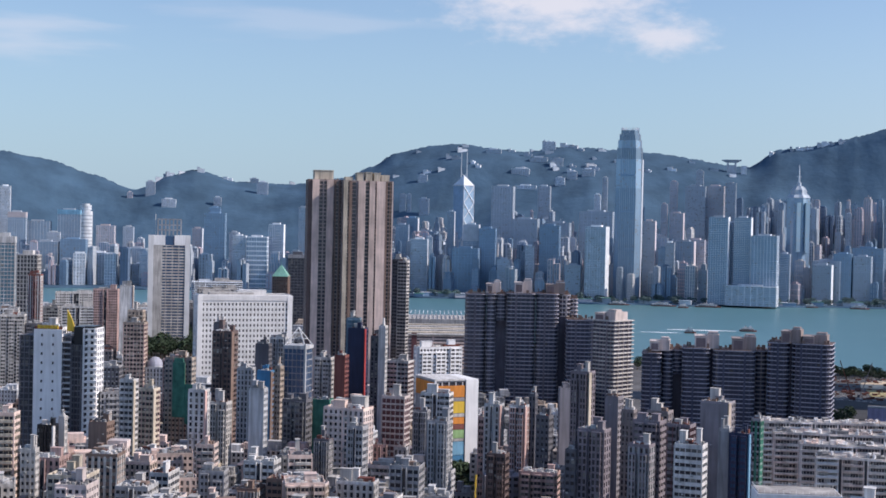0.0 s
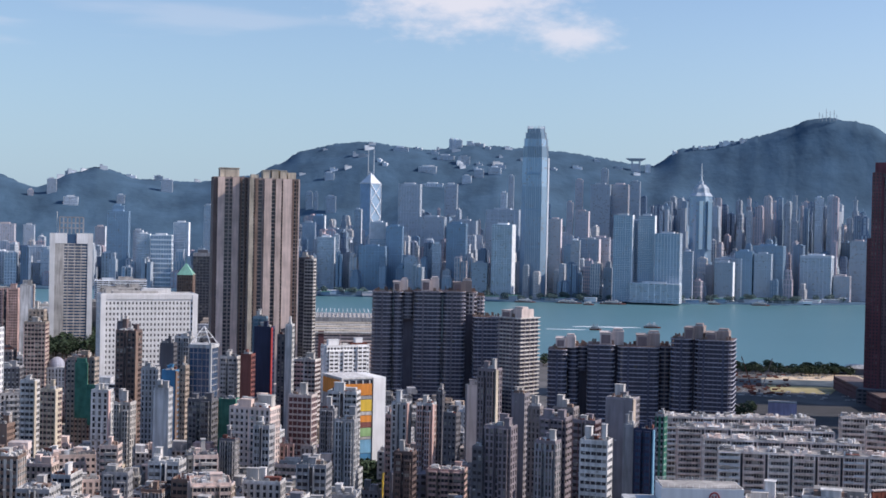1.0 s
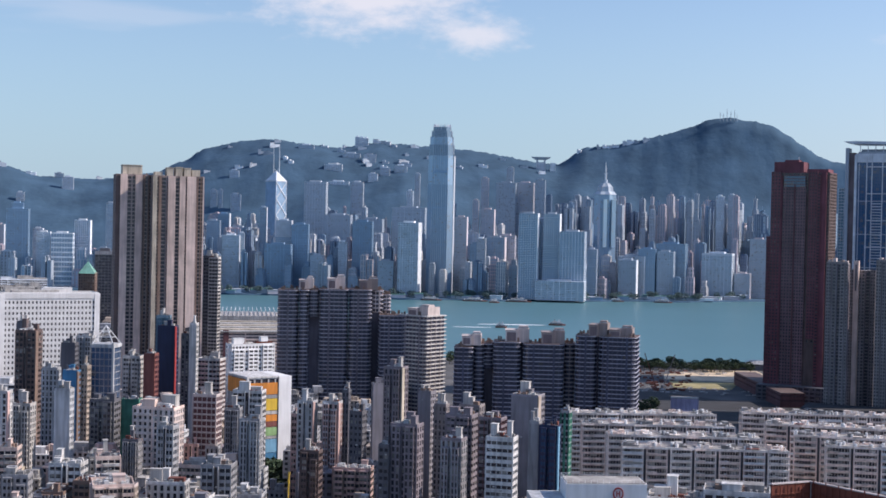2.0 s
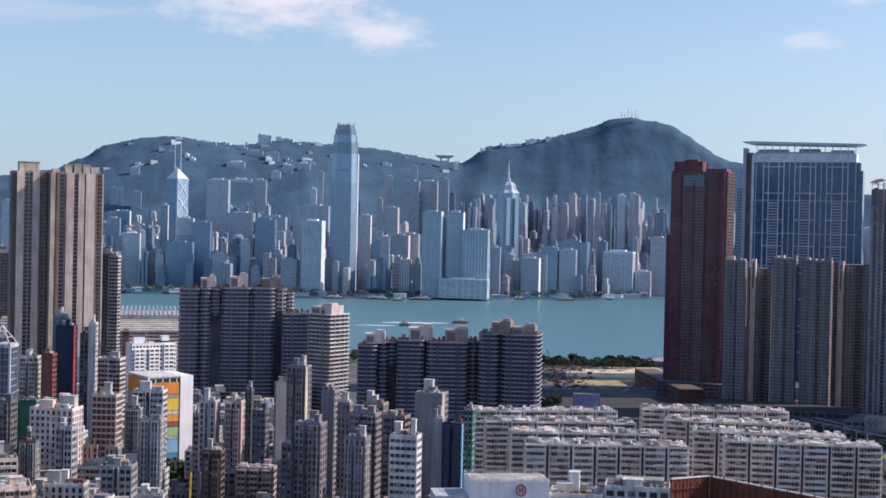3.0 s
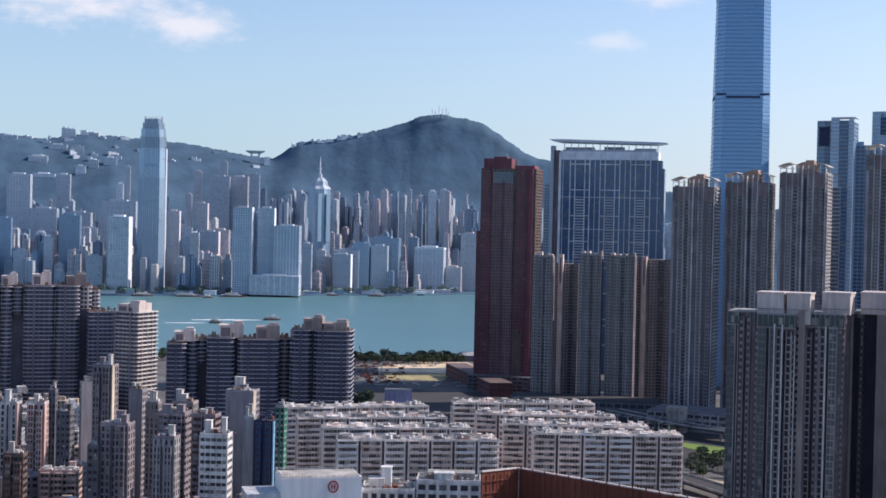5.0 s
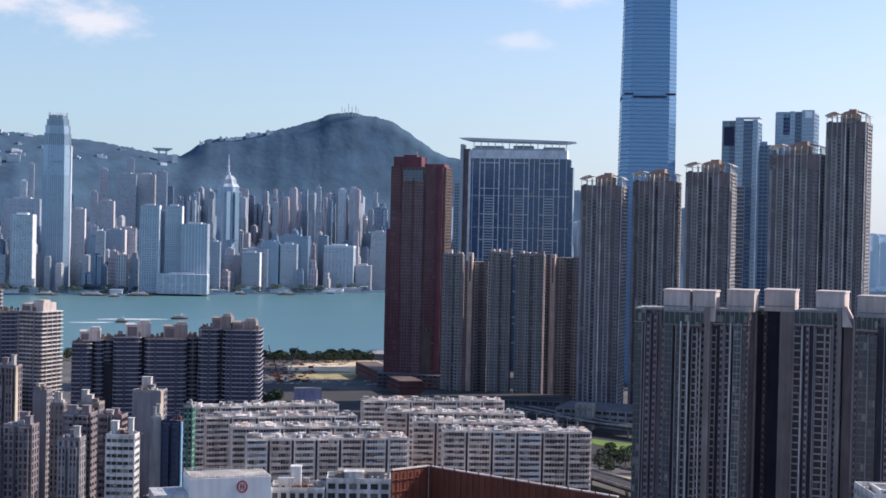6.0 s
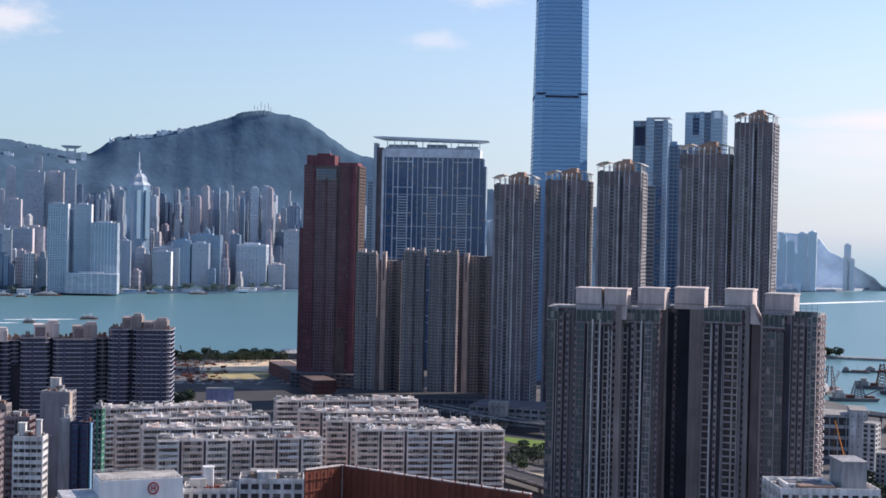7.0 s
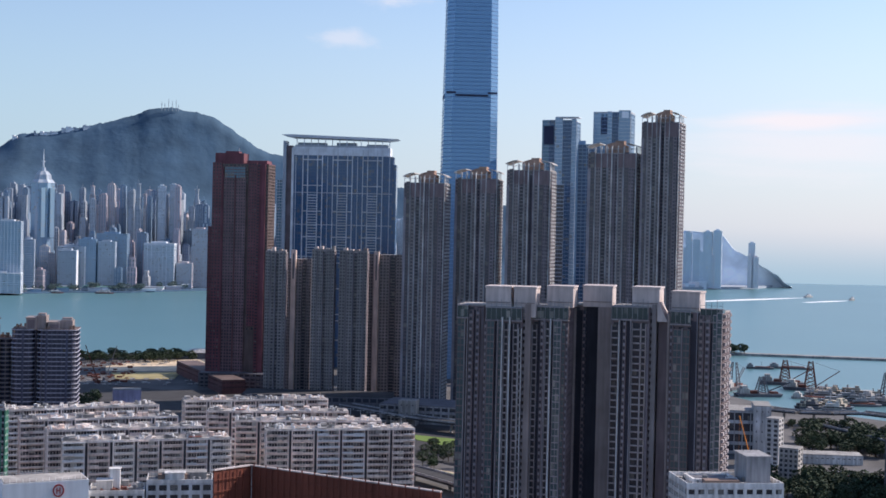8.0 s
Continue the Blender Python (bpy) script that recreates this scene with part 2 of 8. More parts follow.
def harbour_water():
    m = bpy.data.materials.new("harbour_water")
    m.use_nodes = True
    n, link = m.node_tree.nodes, m.node_tree.links
    b = n["Principled BSDF"]
    coord = n.new("ShaderNodeTexCoord")
    broad = n.new("ShaderNodeTexNoise")
    broad.inputs["Scale"].default_value, broad.inputs["Detail"].default_value = 0.004, 5.0
    link.new(coord.outputs["Object"], broad.inputs["Vector"])
    ramp = n.new("ShaderNodeMix")
    ramp.data_type = "RGBA"
    ramp.inputs["A"].default_value, ramp.inputs["B"].default_value = (0.068, 0.17, 0.195, 1), (0.095, 0.22, 0.245, 1)
    link.new(broad.outputs[0], ramp.inputs["Factor"])
    link.new(ramp.outputs["Result"], b.inputs["Base Color"])
    chop = n.new("ShaderNodeTexNoise")
    chop.inputs["Scale"].default_value, chop.inputs["Detail"].default_value = 0.16, 6.0
    link.new(coord.outputs["Object"], chop.inputs["Vector"])
    rise = n.new("ShaderNodeBump")
    rise.inputs["Strength"].default_value, rise.inputs["Distance"].default_value = 0.22, 1.5
    link.new(chop.outputs[0], rise.inputs["Height"])
    link.new(rise.outputs[0], b.inputs["Normal"])
    b.inputs["Roughness"].default_value, b.inputs["Specular IOR Level"].default_value = 0.34, 0.75
    return m


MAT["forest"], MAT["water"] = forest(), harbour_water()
# Nearly white forest: the headland's thick haze is painted into its colour.
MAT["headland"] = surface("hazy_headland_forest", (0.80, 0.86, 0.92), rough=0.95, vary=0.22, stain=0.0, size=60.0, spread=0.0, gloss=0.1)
MAT["pearl"] = glass("pale_mirror_glass", (0.66, 0.80, 0.84), rough=0.2, bright=0.8, share=0.1)
# More far walls with haze in the tone.
MAT["far_pink"] = surface("hazed_pink_wall", (0.52, 0.45, 0.50), island=0.16, spread=0.2, stain=0.1, vary=0.1)
MAT["far_cream"] = surface("hazed_cream_wall", (0.68, 0.66, 0.66), island=0.16, spread=0.2, stain=0.1, vary=0.1)
MAT["far_navy"] = surface("hazed_navy_wall", (0.15, 0.22, 0.33), island=0.16, spread=0.2, stain=0.1, vary=0.1)
# Headland tower tones are near white because haze is painted into them.
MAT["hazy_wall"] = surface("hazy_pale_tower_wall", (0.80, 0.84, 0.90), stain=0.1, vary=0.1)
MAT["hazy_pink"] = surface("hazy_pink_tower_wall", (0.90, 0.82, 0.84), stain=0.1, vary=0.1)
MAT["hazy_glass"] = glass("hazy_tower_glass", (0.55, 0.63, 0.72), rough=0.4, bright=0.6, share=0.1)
MAT["front_wall"] = surface("dark_blue_brown_tile", (0.20, 0.155, 0.165))
# Two recess tones: the shade between bays is painted as near-black wall.
MAT["deep_recess"] = surface("shade_painted_deep_recess", (0.036, 0.037, 0.05), rough=0.85, gloss=0.15)
MAT["recess"] = surface("shade_painted_recess", (0.075, 0.072, 0.092), rough=0.85, gloss=0.15)
MAT["set_back"] = surface("brown_grey_mosaic_tile", (0.29, 0.26, 0.265), vary=0.12)
MAT["red_violet"] = surface("dark_red_violet_tile", (0.205, 0.125, 0.14))
MAT["crown_glass"] = glass("dark_violet_tower_glass", (0.075, 0.08, 0.10), bright=0.22, share=0.12, gloss=0.5)
MAT["grey_tile"] = surface("grey_brown_mosaic_tile", (0.265, 0.25, 0.25), vary=0.12)
MAT["clay"] = surface("clay_brown_render", (0.40, 0.26, 0.20))
MAT["clean_white"] = surface("clean_white_panel", (0.80, 0.80, 0.81), vary=0.08, stain=0.12)
MAT["front_frame"] = surface("dull_grey_balcony_frame", (0.33, 0.30, 0.315))
MAT["front_glass"] = glass("dark_bay_glass", (0.05, 0.055, 0.07), bright=0.2, share=0.12, gloss=0.35)
MAT["front_green"] = glass("dark_green_bay_glass", (0.06, 0.098, 0.108), bright=0.30, share=0.2, cell=(1.5, 1.5, 3.1), gloss=0.5)
MAT["leaf"] = surface("tree_leaves", (0.031, 0.052, 0.027), rough=0.9, vary=0.4, stain=0, size=2.5, spread=0.25)
MAT["bark"] = surface("bark", (0.10, 0.075, 0.055), rough=0.95)
MAT["lawn"] = surface("mown_grass", (0.14, 0.22, 0.05), rough=0.95, stain=0, size=20)
MAT["dry_grass"] = surface("dry_yellow_grass", (0.36, 0.31, 0.16), rough=0.95, stain=0, size=15, vary=0.3)
MAT["earth"] = surface("bare_sandy_earth", (0.56, 0.45, 0.32), rough=0.95, stain=0, size=25, vary=0.35)
MAT["street"] = surface("city_ground", (0.10, 0.098, 0.10), rough=0.95, stain=0, size=35, vary=0.35, bump=0.2)
MAT["foam"] = surface("white_wake", (0.85, 0.88, 0.9), rough=0.8, stain=0)
# Leaf colour of the far trees, greyed to carry haze.
MAT["far_leaf"] = surface("hazy_tree_leaves", (0.10, 0.15, 0.15), rough=0.9, vary=0.2, stain=0, size=6)


# ---- building tools ----
class Solid:
    """Collects boxes, prisms and tubes into one mesh."""

    def __init__(self):
        self.v, self.f = [], []

    def box(self, x0, x1, y0, y1, z0, z1):
        self.prism([(x0, y0), (x1, y0), (x1, y1), (x0, y1)], z0, z1)
        return self

    def prism(self, low, z0, z1, high=None):
        high = high or low
        k, s = len(low), len(self.v)
        self.v += [(x, y, z0) for x, y in low] + [(x, y, z1) for x, y in high]
        self.f += [(s + i, s + (i + 1) % k, s + k + (i + 1) % k, s + k + i) for i in range(k)]
        self.f += [tuple(s + i for i in reversed(range(k))), tuple(s + k + i for i in range(k))]
        return self

    def tube(self, x, y, r, z0, z1, k=10, r1=None):
        ring = [(math.cos(2 * math.pi * i / k), math.sin(2 * math.pi * i / k)) for i in range(k)]
        r1 = r if r1 is None else r1
        return self.prism([(x + r * a, y + r * b) for a, b in ring], z0, z1, [(x + r1 * a, y + r1 * b) for a, b in ring])

    def beam(self, a, b, r, k=4):
        a, b = Vector(a), Vector(b)
        along = (b - a).normalized()
        u = along.cross(Vector((0.31, 0.2, 0.93))).normalized()
        w = along.cross(u)
        s = len(self.v)
        for p in (a, b):
            for i in range(k):
                c = 2 * math.pi * (i + 0.5) / k
                self.v.append(tuple(p + (u * math.cos(c) + w * math.sin(c)) * r))
        self.f += [(s + i, s + (i + 1) % k, s + k + (i + 1) % k, s + k + i) for i in range(k)]
        self.f += [tuple(s + i for i in reversed(range(k))), tuple(s + k + i for i in range(k))]
        return self

    def mesh(self, name, material):
        me = bpy.data.meshes.new(name)
        me.from_pydata(self.v, [], self.f)
        me.materials.append(MAT[material] if isinstance(material, str) else material)
        me.update()
        return me


def part(name, solid, material, parent, label="", kind=""):
    if not solid.f:
        return None
    ob = new(name, solid.mesh(name, material))
    ob.parent = parent
    return tagged(ob, label=label, kind=kind)


GROUND = 4.0


def spot(bearing, dist):
    """Plan place of a bearing (degrees clockwise from y) and a distance from the drone."""
    return dist * math.sin(radians(bearing)), dist * math.cos(radians(bearing))


PLACED = []


def thing(name, bearing, dist, turn=0.0, label="", category="", group="", z=GROUND, reach=0.0):
    """An Empty on the ground; its -y side faces the drone, turned by so many degrees to the right."""
    x, y = spot(bearing, dist)
    ob = new(name)
    ob.empty_display_size = 5
    ob.matrix_basis = pose(x, y, z, 0, 0, turn - bearing)
    if reach:
        PLACED.append((x, y, reach))
    return tagged(ob, label=label, category=category, group=group)


def wing(wall, pane, x0, x1, y0, y1, z0, z1, floors, bays, side, pier=0.35, band=0.4, deep=0.4, blank="", rib=None):
    """A storeyed block: recessed glass, a slab edge at each floor, piers between the bays. blank names closed sides (n e s w; s faces the drone)."""
    pane.box(x0 + deep, x1 - deep, y0 + deep, y1 - deep, z0, z1 - 0.3)
    step = (z1 - z0) / floors
    for k in range(floors + 1):
        low = z0 + k * step - (0 if k == 0 else band * step * 0.5)
        wall.box(x0, x1, y0, y1, low, min(low + band * step, z1))
    rib = rib or wall
    p = 0.06
    if bays:
        cell = (x1 - x0) / bays
        half = cell * pier / 2
        for i in range(bays + 1):
            c = x0 + i * cell
            a, b = max(c - half, x0 - p), min(c + half, x1 + p)
            rib.box(a, b, y0 - p, y0 + deep, z0, z1 - 0.1)
            rib.box(a, b, y1 - deep, y1 + p, z0, z1 - 0.1)
    if side:
        cell = (y1 - y0) / side
        half = cell * pier / 2
        for i in range(side + 1):
            c = y0 + i * cell
            a, b = max(c - half, y0 + 0.02), min(c + half, y1 - 0.02)
            rib.box(x0 - p, x0 + deep, a, b, z0, z1 - 0.12)
            rib.box(x1 - deep, x1 + p, a, b, z0, z1 - 0.12)
    q = 0.1
    if "s" in blank:
        wall.box(x0 - q, x1 + q, y0 - q, y0 + deep, z0, z1 - 0.05)
    if "n" in blank:
        wall.box(x0 - q, x1 + q, y1 - deep, y1 + q, z0, z1 - 0.05)
    if "w" in blank:
        wall.box(x0 - q, x0 + deep, y0 - q, y1 + q, z0, z1 - 0.05)
    if "e" in blank:
        wall.box(x1 - deep, x1 + q, y0 - q, y1 + q, z0, z1 - 0.05)


def coolers(out, rng, x0, x1, y0, z0, z1, count):
    """Air conditioners hung on the face towards the drone."""
    for _ in range(count):
        x, z = rng.uniform(x0 + 1, x1 - 1), rng.uniform(z0 + 4, z1 - 3)
        out.box(x - 0.45, x + 0.45, y0 - 0.6, y0 + 0.1, z, z + 0.6)


def roof_kit(ob, rng, x0, x1, y0, y1, z, material, huts=2, tank=True, mast=True, hut_material=None, parapet=1.1, clutter=14):
    """Roof slab, parapet, stair and lift houses, tanks, sheds, pipes and a mast."""
    part("roof", Solid().box(x0 + 0.3, x1 - 0.3, y0 + 0.3, y1 - 0.3, z - 0.25, z + 0.1), "roof", ob)
    rim = Solid()
    t = 0.3
    rim.box(x0, x1, y0, y0 + t, z - 0.2, z + parapet).box(x0, x1, y1 - t, y1, z - 0.2, z + parapet)
    rim.box(x0, x0 + t, y0 + t, y1 - t, z - 0.2, z + parapet).box(x1 - t, x1, y0 + t, y1 - t, z - 0.2, z + parapet)
    part("parapet", rim, material, ob)
    w, d = x1 - x0, y1 - y0
    for k in range(huts):
        cw, cd, ch = w * rng.uniform(0.16, 0.34), d * rng.uniform(0.2, 0.42), rng.uniform(2.4, 4.6) + (rng.random() < 0.25) * 2.5
        cx, cy = rng.uniform(x0 + cw / 2 + 0.6, x1 - cw / 2 - 0.6), rng.uniform(y0 + cd / 2 + 0.6, y1 - cd / 2 - 0.6)
        hut = Solid().box(cx - cw / 2, cx + cw / 2, cy - cd / 2, cy + cd / 2, z, z + ch)
        hut.box(cx - cw / 2 - 0.25, cx + cw / 2 + 0.25, cy - cd / 2 - 0.25, cy + cd / 2 + 0.25, z + ch, z + ch + 0.25)
        part("lift_house", hut, hut_material or (material if rng.random() < 0.6 else "offwhite"), ob)
    if tank:
        cx, cy = rng.uniform(x0 + 2, x1 - 2), rng.uniform(y0 + 2, y1 - 2)
        if rng.random() < 0.5:
            part("water_tank", Solid().box(cx - 1.2, cx + 1.2, cy - 1.0, cy + 1.0, z + 0.6, z + 2.4).box(cx - 1, cx - 0.8, cy - 0.8, cy + 0.8, z, z + 0.6).box(cx + 0.8, cx + 1, cy - 0.8, cy + 0.8, z, z + 0.6), "pale_grey", ob)
        else:
            part("water_tank", Solid().tube(cx, cy, 1.1, z, z + 2.0, 10), "offwhite", ob)
    if clutter:
        bits = Solid()
        for _ in range(clutter):
            cx, cy, q = rng.uniform(x0 + 0.8, x1 - 2), rng.uniform(y0 + 0.8, y1 - 2), rng.uniform(0.4, 1.5)
            bits.box(cx, cx + q, cy, cy + q * rng.uniform(0.6, 1.6), z, z + rng.uniform(0.5, 1.7))
        for _ in range(3):
            cx = rng.uniform(x0 + 1, x1 - 1)
            bits.beam((cx, y0 + 0.5, z + 0.5), (cx + rng.uniform(-2, 2), y1 - 0.5, z + 0.5), 0.12)
        part("roof_clutter", bits, rng.choice(("ac", "offwhite", "concrete", "rust")), ob, kind="stuff")
        more = Solid()
        for _ in range(clutter // 2):
            cx, cy, q = rng.uniform(x0 + 0.8, x1 - 2.4), rng.uniform(y0 + 0.8, y1 - 2), rng.uniform(0.6, 2.2)
            more.box(cx, cx + q, cy, cy + q * rng.uniform(0.5, 1.2), z, z + rng.uniform(0.4, 2.4))
        part("roof_gear", more, rng.choice(("white", "dark_grey", "brown", "concrete", "white")), ob, kind="stuff")
        if rng.random() < 0.6:
            cw, cd = w * rng.uniform(0.25, 0.5), d * rng.uniform(0.2, 0.4)
            cx, cy = rng.uniform(x0 + 0.5, x1 - cw - 0.5), rng.uniform(y0 + 0.5, y1 - cd - 0.5)
            shed = Solid().prism([(cx, cy), (cx + cw, cy), (cx + cw, cy + cd), (cx, cy + cd)], z, z + rng.uniform(2.0, 2.6))
            part("roof_shed", shed, rng.choice(("white", "rust", "brown", "ac", "concrete", "offwhite", "rust")), ob)
    if mast:
        cx, cy = rng.uniform(x0 + 1, x1 - 1), rng.uniform(y0 + 1, y1 - 1)
        pole = Solid().beam((cx, cy, z), (cx, cy, z + rng.uniform(4, 7)), 0.1)
        pole.beam((cx - 1, cy, z + 3.5), (cx + 1, cy, z + 3.5), 0.05)
        part("aerial", pole, "steel", ob)


COUNTER = [0]


def dice():
    COUNTER[0] += 1
    return random.Random(1000 + COUNTER[0])


def flats(bearing, dist, w, d, h, turn=0, clutter=16, wall="offwhite", rib=None, pane="glazing", bays=4, side=3, pier=0.4, band=0.42,
          blank="", storey=3.0, huts=2, mast=True, ac=1.0, label="", name="apartment_block", category="apartment block", edge=None, form="", group="blocks of the old town"):
    """A storeyed town building, with its top h metres above the sea."""
    rng = dice()
    ob = thing(name, bearing, dist, turn, label or f"{MAT[wall].name.replace('_', ' ')} apartment block among close neighbours", category, group, reach=max(w, d) * 0.55)
    top = h - GROUND
    body, ribs, panes = Solid(), Solid(), Solid()
    x0, x1, y0, y1 = -w / 2, w / 2, -d / 2, d / 2
    floors = max(2, round(top / storey))
    style = rng.choice("vvhhpq")
    if pier < 0.85 and "s" not in blank and form != "keep":
        pier, band = {"v": (0.5, 0.3), "h": (0.12, 0.44), "p": (0.42, 0.5), "q": (0.26, 0.5)}[style]
    bays, side = max(bays, round(w / 2.5)), max(side, round(d / 3.0))
    make = (form if form != "keep" else "plain") or rng.choice(("bays", "bays", "balcony", "plain", "slot"))
    if "s" in blank or "n" in blank or w < 7:
        make = "plain"
    wing(body, panes, x0, x1, y0, y1, 0, top, floors, bays, side, pier, band, 0.45, blank, ribs if rib else None)
    if make == "bays":
        # projecting window bays, one each side of a recess
        k = 2 if w < 14 else 3
        for i in range(k):
            a, b = x0 + w * (i + 0.14) / k, x0 + w * (i + 0.80) / k
            wing(body, panes, a, b, y0 - 1.3, y0 + 0.5, 3.2, top - rng.choice((0.0, 0.0, 3.0)), floors, 2, 1, pier * 0.8, band, 0.3, "", ribs if rib else None)
        body.box(x0 - 0.9, x0 + 0.5, y0 + d * 0.25, y0 + d * 0.45, 0, top + 0.6)
    elif make == "balcony":
        step = top / floors
        rail = Solid()
        a, b = (x0 + w * 0.06, x0 + w * 0.46) if rng.random() < 0.5 else (x0 + w * 0.3, x1 - w * 0.06)
        for f in range(1, floors):
            rail.box(a, b, y0 - 1.3, y0 + 0.2, f * step - 0.15, f * step + 0.95)
        part("balcony_stack", rail, rib or wall, ob, kind="stuff")
        part("pipe_shaft", Solid().box(b + 0.2, b + 0.8, y0 - 0.5, y0 + 0.3, 0, top), wall, ob)
    elif make == "slot":
        panes.box(x0 + w * 0.44, x0 + w * 0.56, y0 - 0.16, y0 + 0.3, 0, top - 0.2)
        body.box(x0 + w * 0.41, x0 + w * 0.44, y0 - 0.9, y0 + 0.3, 0, top + 0.4).box(x0 + w * 0.56, x0 + w * 0.59, y0 - 0.9, y0 + 0.3, 0, top + 0.4)
    part("wall", body, wall, ob, kind="stuff")
    part("wall_rib_grid", ribs, rib or wall, ob, kind="stuff")
    part("glazing", panes, pane, ob)
    units = Solid()
    coolers(units, rng, x0, x1, y0, 0, top, int(ac * w * top / 45))
    part("cooler_stack", units, "ac", ob, kind="stuff")
    if edge:
        part("corner_band", Solid().box(x1 - 0.1, x1 + 0.5, y0 - 0.5, y0 + d * 0.3, 0, top + 0.5), edge, ob)
    roof_kit(ob, rng, x0, x1, y0, y1, top, wall, huts, True, mast, clutter=clutter)
    return ob


class Heap:
    """Many far blocks joined into one mesh of several materials."""

    def __init__(self):
        self.v, self.f, self.m, self.slots = [], [], [], []

    def add(self, solid, matrix, material):
        if material not in self.slots:
            self.slots.append(material)
        k, s = self.slots.index(material), len(self.v)
        self.v += [tuple(matrix @ Vector(p)) for p in solid.v]
        self.f += [tuple(i + s for i in q) for q in solid.f]
        self.m += [k] * len(solid.f)

    def block(self, rng, bearing, dist, w, d, foot, h, turn, wall, pane, storey, bays, pier, band, hut=True):
        x, y = spot(bearing, dist)
        PLACED.append((x, y, max(w, d) * 0.55))
        m = pose(x, y, foot, 0, 0, turn - bearing)
        body, panes = Solid(), Solid()
        own = random.Random(int(bearing * 1000) * 7 + int(dist))
        form = own.random() if h > 40 else 1.0
        if form < 0.3:
            # a narrower head on broad shoulders
            z, q = h * own.uniform(0.72, 0.9), own.uniform(0.28, 0.4)
            wing(body, panes, -w / 2, w / 2, -d / 2, d / 2, 0, z, max(2, round(z / storey)), bays, bays, pier, band, 0.4)
            wing(body, panes, -w * q, w * q, -d * q, d * q, z, h, max(2, round((h - z) / storey)), max(1, bays - 1), 2, pier, band, 0.4)
        elif form < 0.6:
            # two wings and a slot between them
            q, z = own.uniform(0.02, 0.12), h - own.choice((0, 0, 4, 9))
            wing(body, panes, -w / 2, -w * q, -d / 2, d / 2, 0, h, max(2, round(h / storey)), max(1, bays // 2), bays, pier, band, 0.4)
            wing(body, panes, w * q, w / 2, -d / 2, d / 2, 0, z, max(2, round(z / storey)), max(1, bays // 2), bays, pier, band, 0.4)
            body.box(-w * q, w * q, -d * 0.1, d / 2, 0, h - 2)
        else:
            wing(body, panes, -w / 2, w / 2, -d / 2, d / 2, 0, h, max(2, round(h / storey)), bays, bays, pier, band, 0.4)
        if form < 0.75 and h > 90:
            body.box(-0.3, 0.3, -0.3, 0.3, h, h + own.uniform(6, 16))
        if hut:
            a, b = rng.uniform(-0.4, -0.05), rng.uniform(0.05, 0.4)
            body.box(a * w, b * w, -d * 0.25, d * 0.3, h, h + rng.uniform(2.5, 5))
            for _ in range(22):
                a, b, q = rng.uniform(-0.46, 0.36) * w, rng.uniform(-0.46, 0.36) * d, rng.uniform(0.3, 2.0)
                body.box(a, a + q, b, b + q, h, h + rng.uniform(0.5, 2.8))
        self.add(body, m, wall)
        self.add(panes, m, pane)

    def done(self, name, label, category):
        me = bpy.data.meshes.new(name)
        me.from_pydata(self.v, [], self.f)
        for k in self.slots:
            me.materials.append(MAT[k])
        me.polygons.foreach_set("material_index", self.m)
        me.update()
        tagged(new(name, me), label, category, kind="stuff")


# ---- sea, land and hills ----
def sheet(name, ring, z0, z1, material, label, category, kind="structure"):
    ob = new(name, Solid().prism(ring, z0, z1).mesh(name, material))
    return tagged(ob, label=label, category=category, kind=kind)


tagged(new("water", Solid().box(-9000, 9000, -3000, 16000, -3.0, 0.0).mesh("water", "water")), "green-blue harbour water with a light chop", "sea", kind="structure")


def coast(points):
    return [spot(b, d) for b, d in points]


# the near peninsula, from behind the drone to its sea wall
sheet("ground", [(2200, -900), *coast([(62, 1150), (50, 1240), (46.5, 1290), (44, 1330), (41.5, 1430), (39.5, 1660), (36, 1720), (26, 1700), (20.5, 1745), (16, 1700), (9, 1660), (4.5, 1800), (2.5, 2350), (-2, 2480), (-9, 2550), (-19, 2750), (-32, 2900)]), (-2600, -900)][::-1],
      -2.9, GROUND, "street", "dense low-lying city ground with dark streets", "ground")
def PARK(bearing, dist):
    """Open ground that stays free of buildings."""
    return (1610 < dist < 1910 and -15 < bearing < -9.0) or (600 < dist < 845 and 0.2 < bearing < 1.9) or (bearing > 12.5 and dist > 620) or (dist > 1150 and -2.9 < bearing < 1.0)


# breakwater of the boat shelter
for name, ring in (("breakwater", coast([(41.0, 1935), (43, 1930), (46, 1935), (52, 1960), (52, 1975), (46, 1950), (43, 1945), (41.0, 1950)])),):
    sheet(name, ring[::-1], -2.8, 3.2, "concrete", "long low rubble breakwater across the water", "breakwater")


RIDGE = [(-30, 330), (-21, 395), (-17.7, 382), (-15.8, 357), (-14.1, 312), (-12.5, 264), (-11.2, 319), (-10.2, 340), (-8.5, 306), (-6.5, 298), (-4.1, 323), (-3, 365), (-2, 412), (-0.8, 435), (0.3, 448), (3.3, 424), (5, 446), (8.6, 427),
         (12.4, 383), (13.5, 441), (14.6, 450), (15.55, 468), (16.6, 486), (17.64, 511), (18.5, 540), (19.3, 546), (20.2, 535), (21.0, 518), (21.6, 488), (22.2, 453), (22.8, 421), (23.3, 405), (28.6, 304), (34, 240), (40, 182), (41.8, 172), (42.4, 118), (43.0, 96), (43.5, 66), (44.0, 44), (44.4, 14), (44.8, -4), (70, -6)]


def ridge_height(b):
    for (b0, h0), (b1, h1) in zip(RIDGE, RIDGE[1:]):
        if b0 <= b <= b1:
            s = (b - b0) / (b1 - b0)
            return h0 + (h1 - h0) * (s * 0.5 + s * s * (3 - 2 * s) * 0.5)
    return 200.0


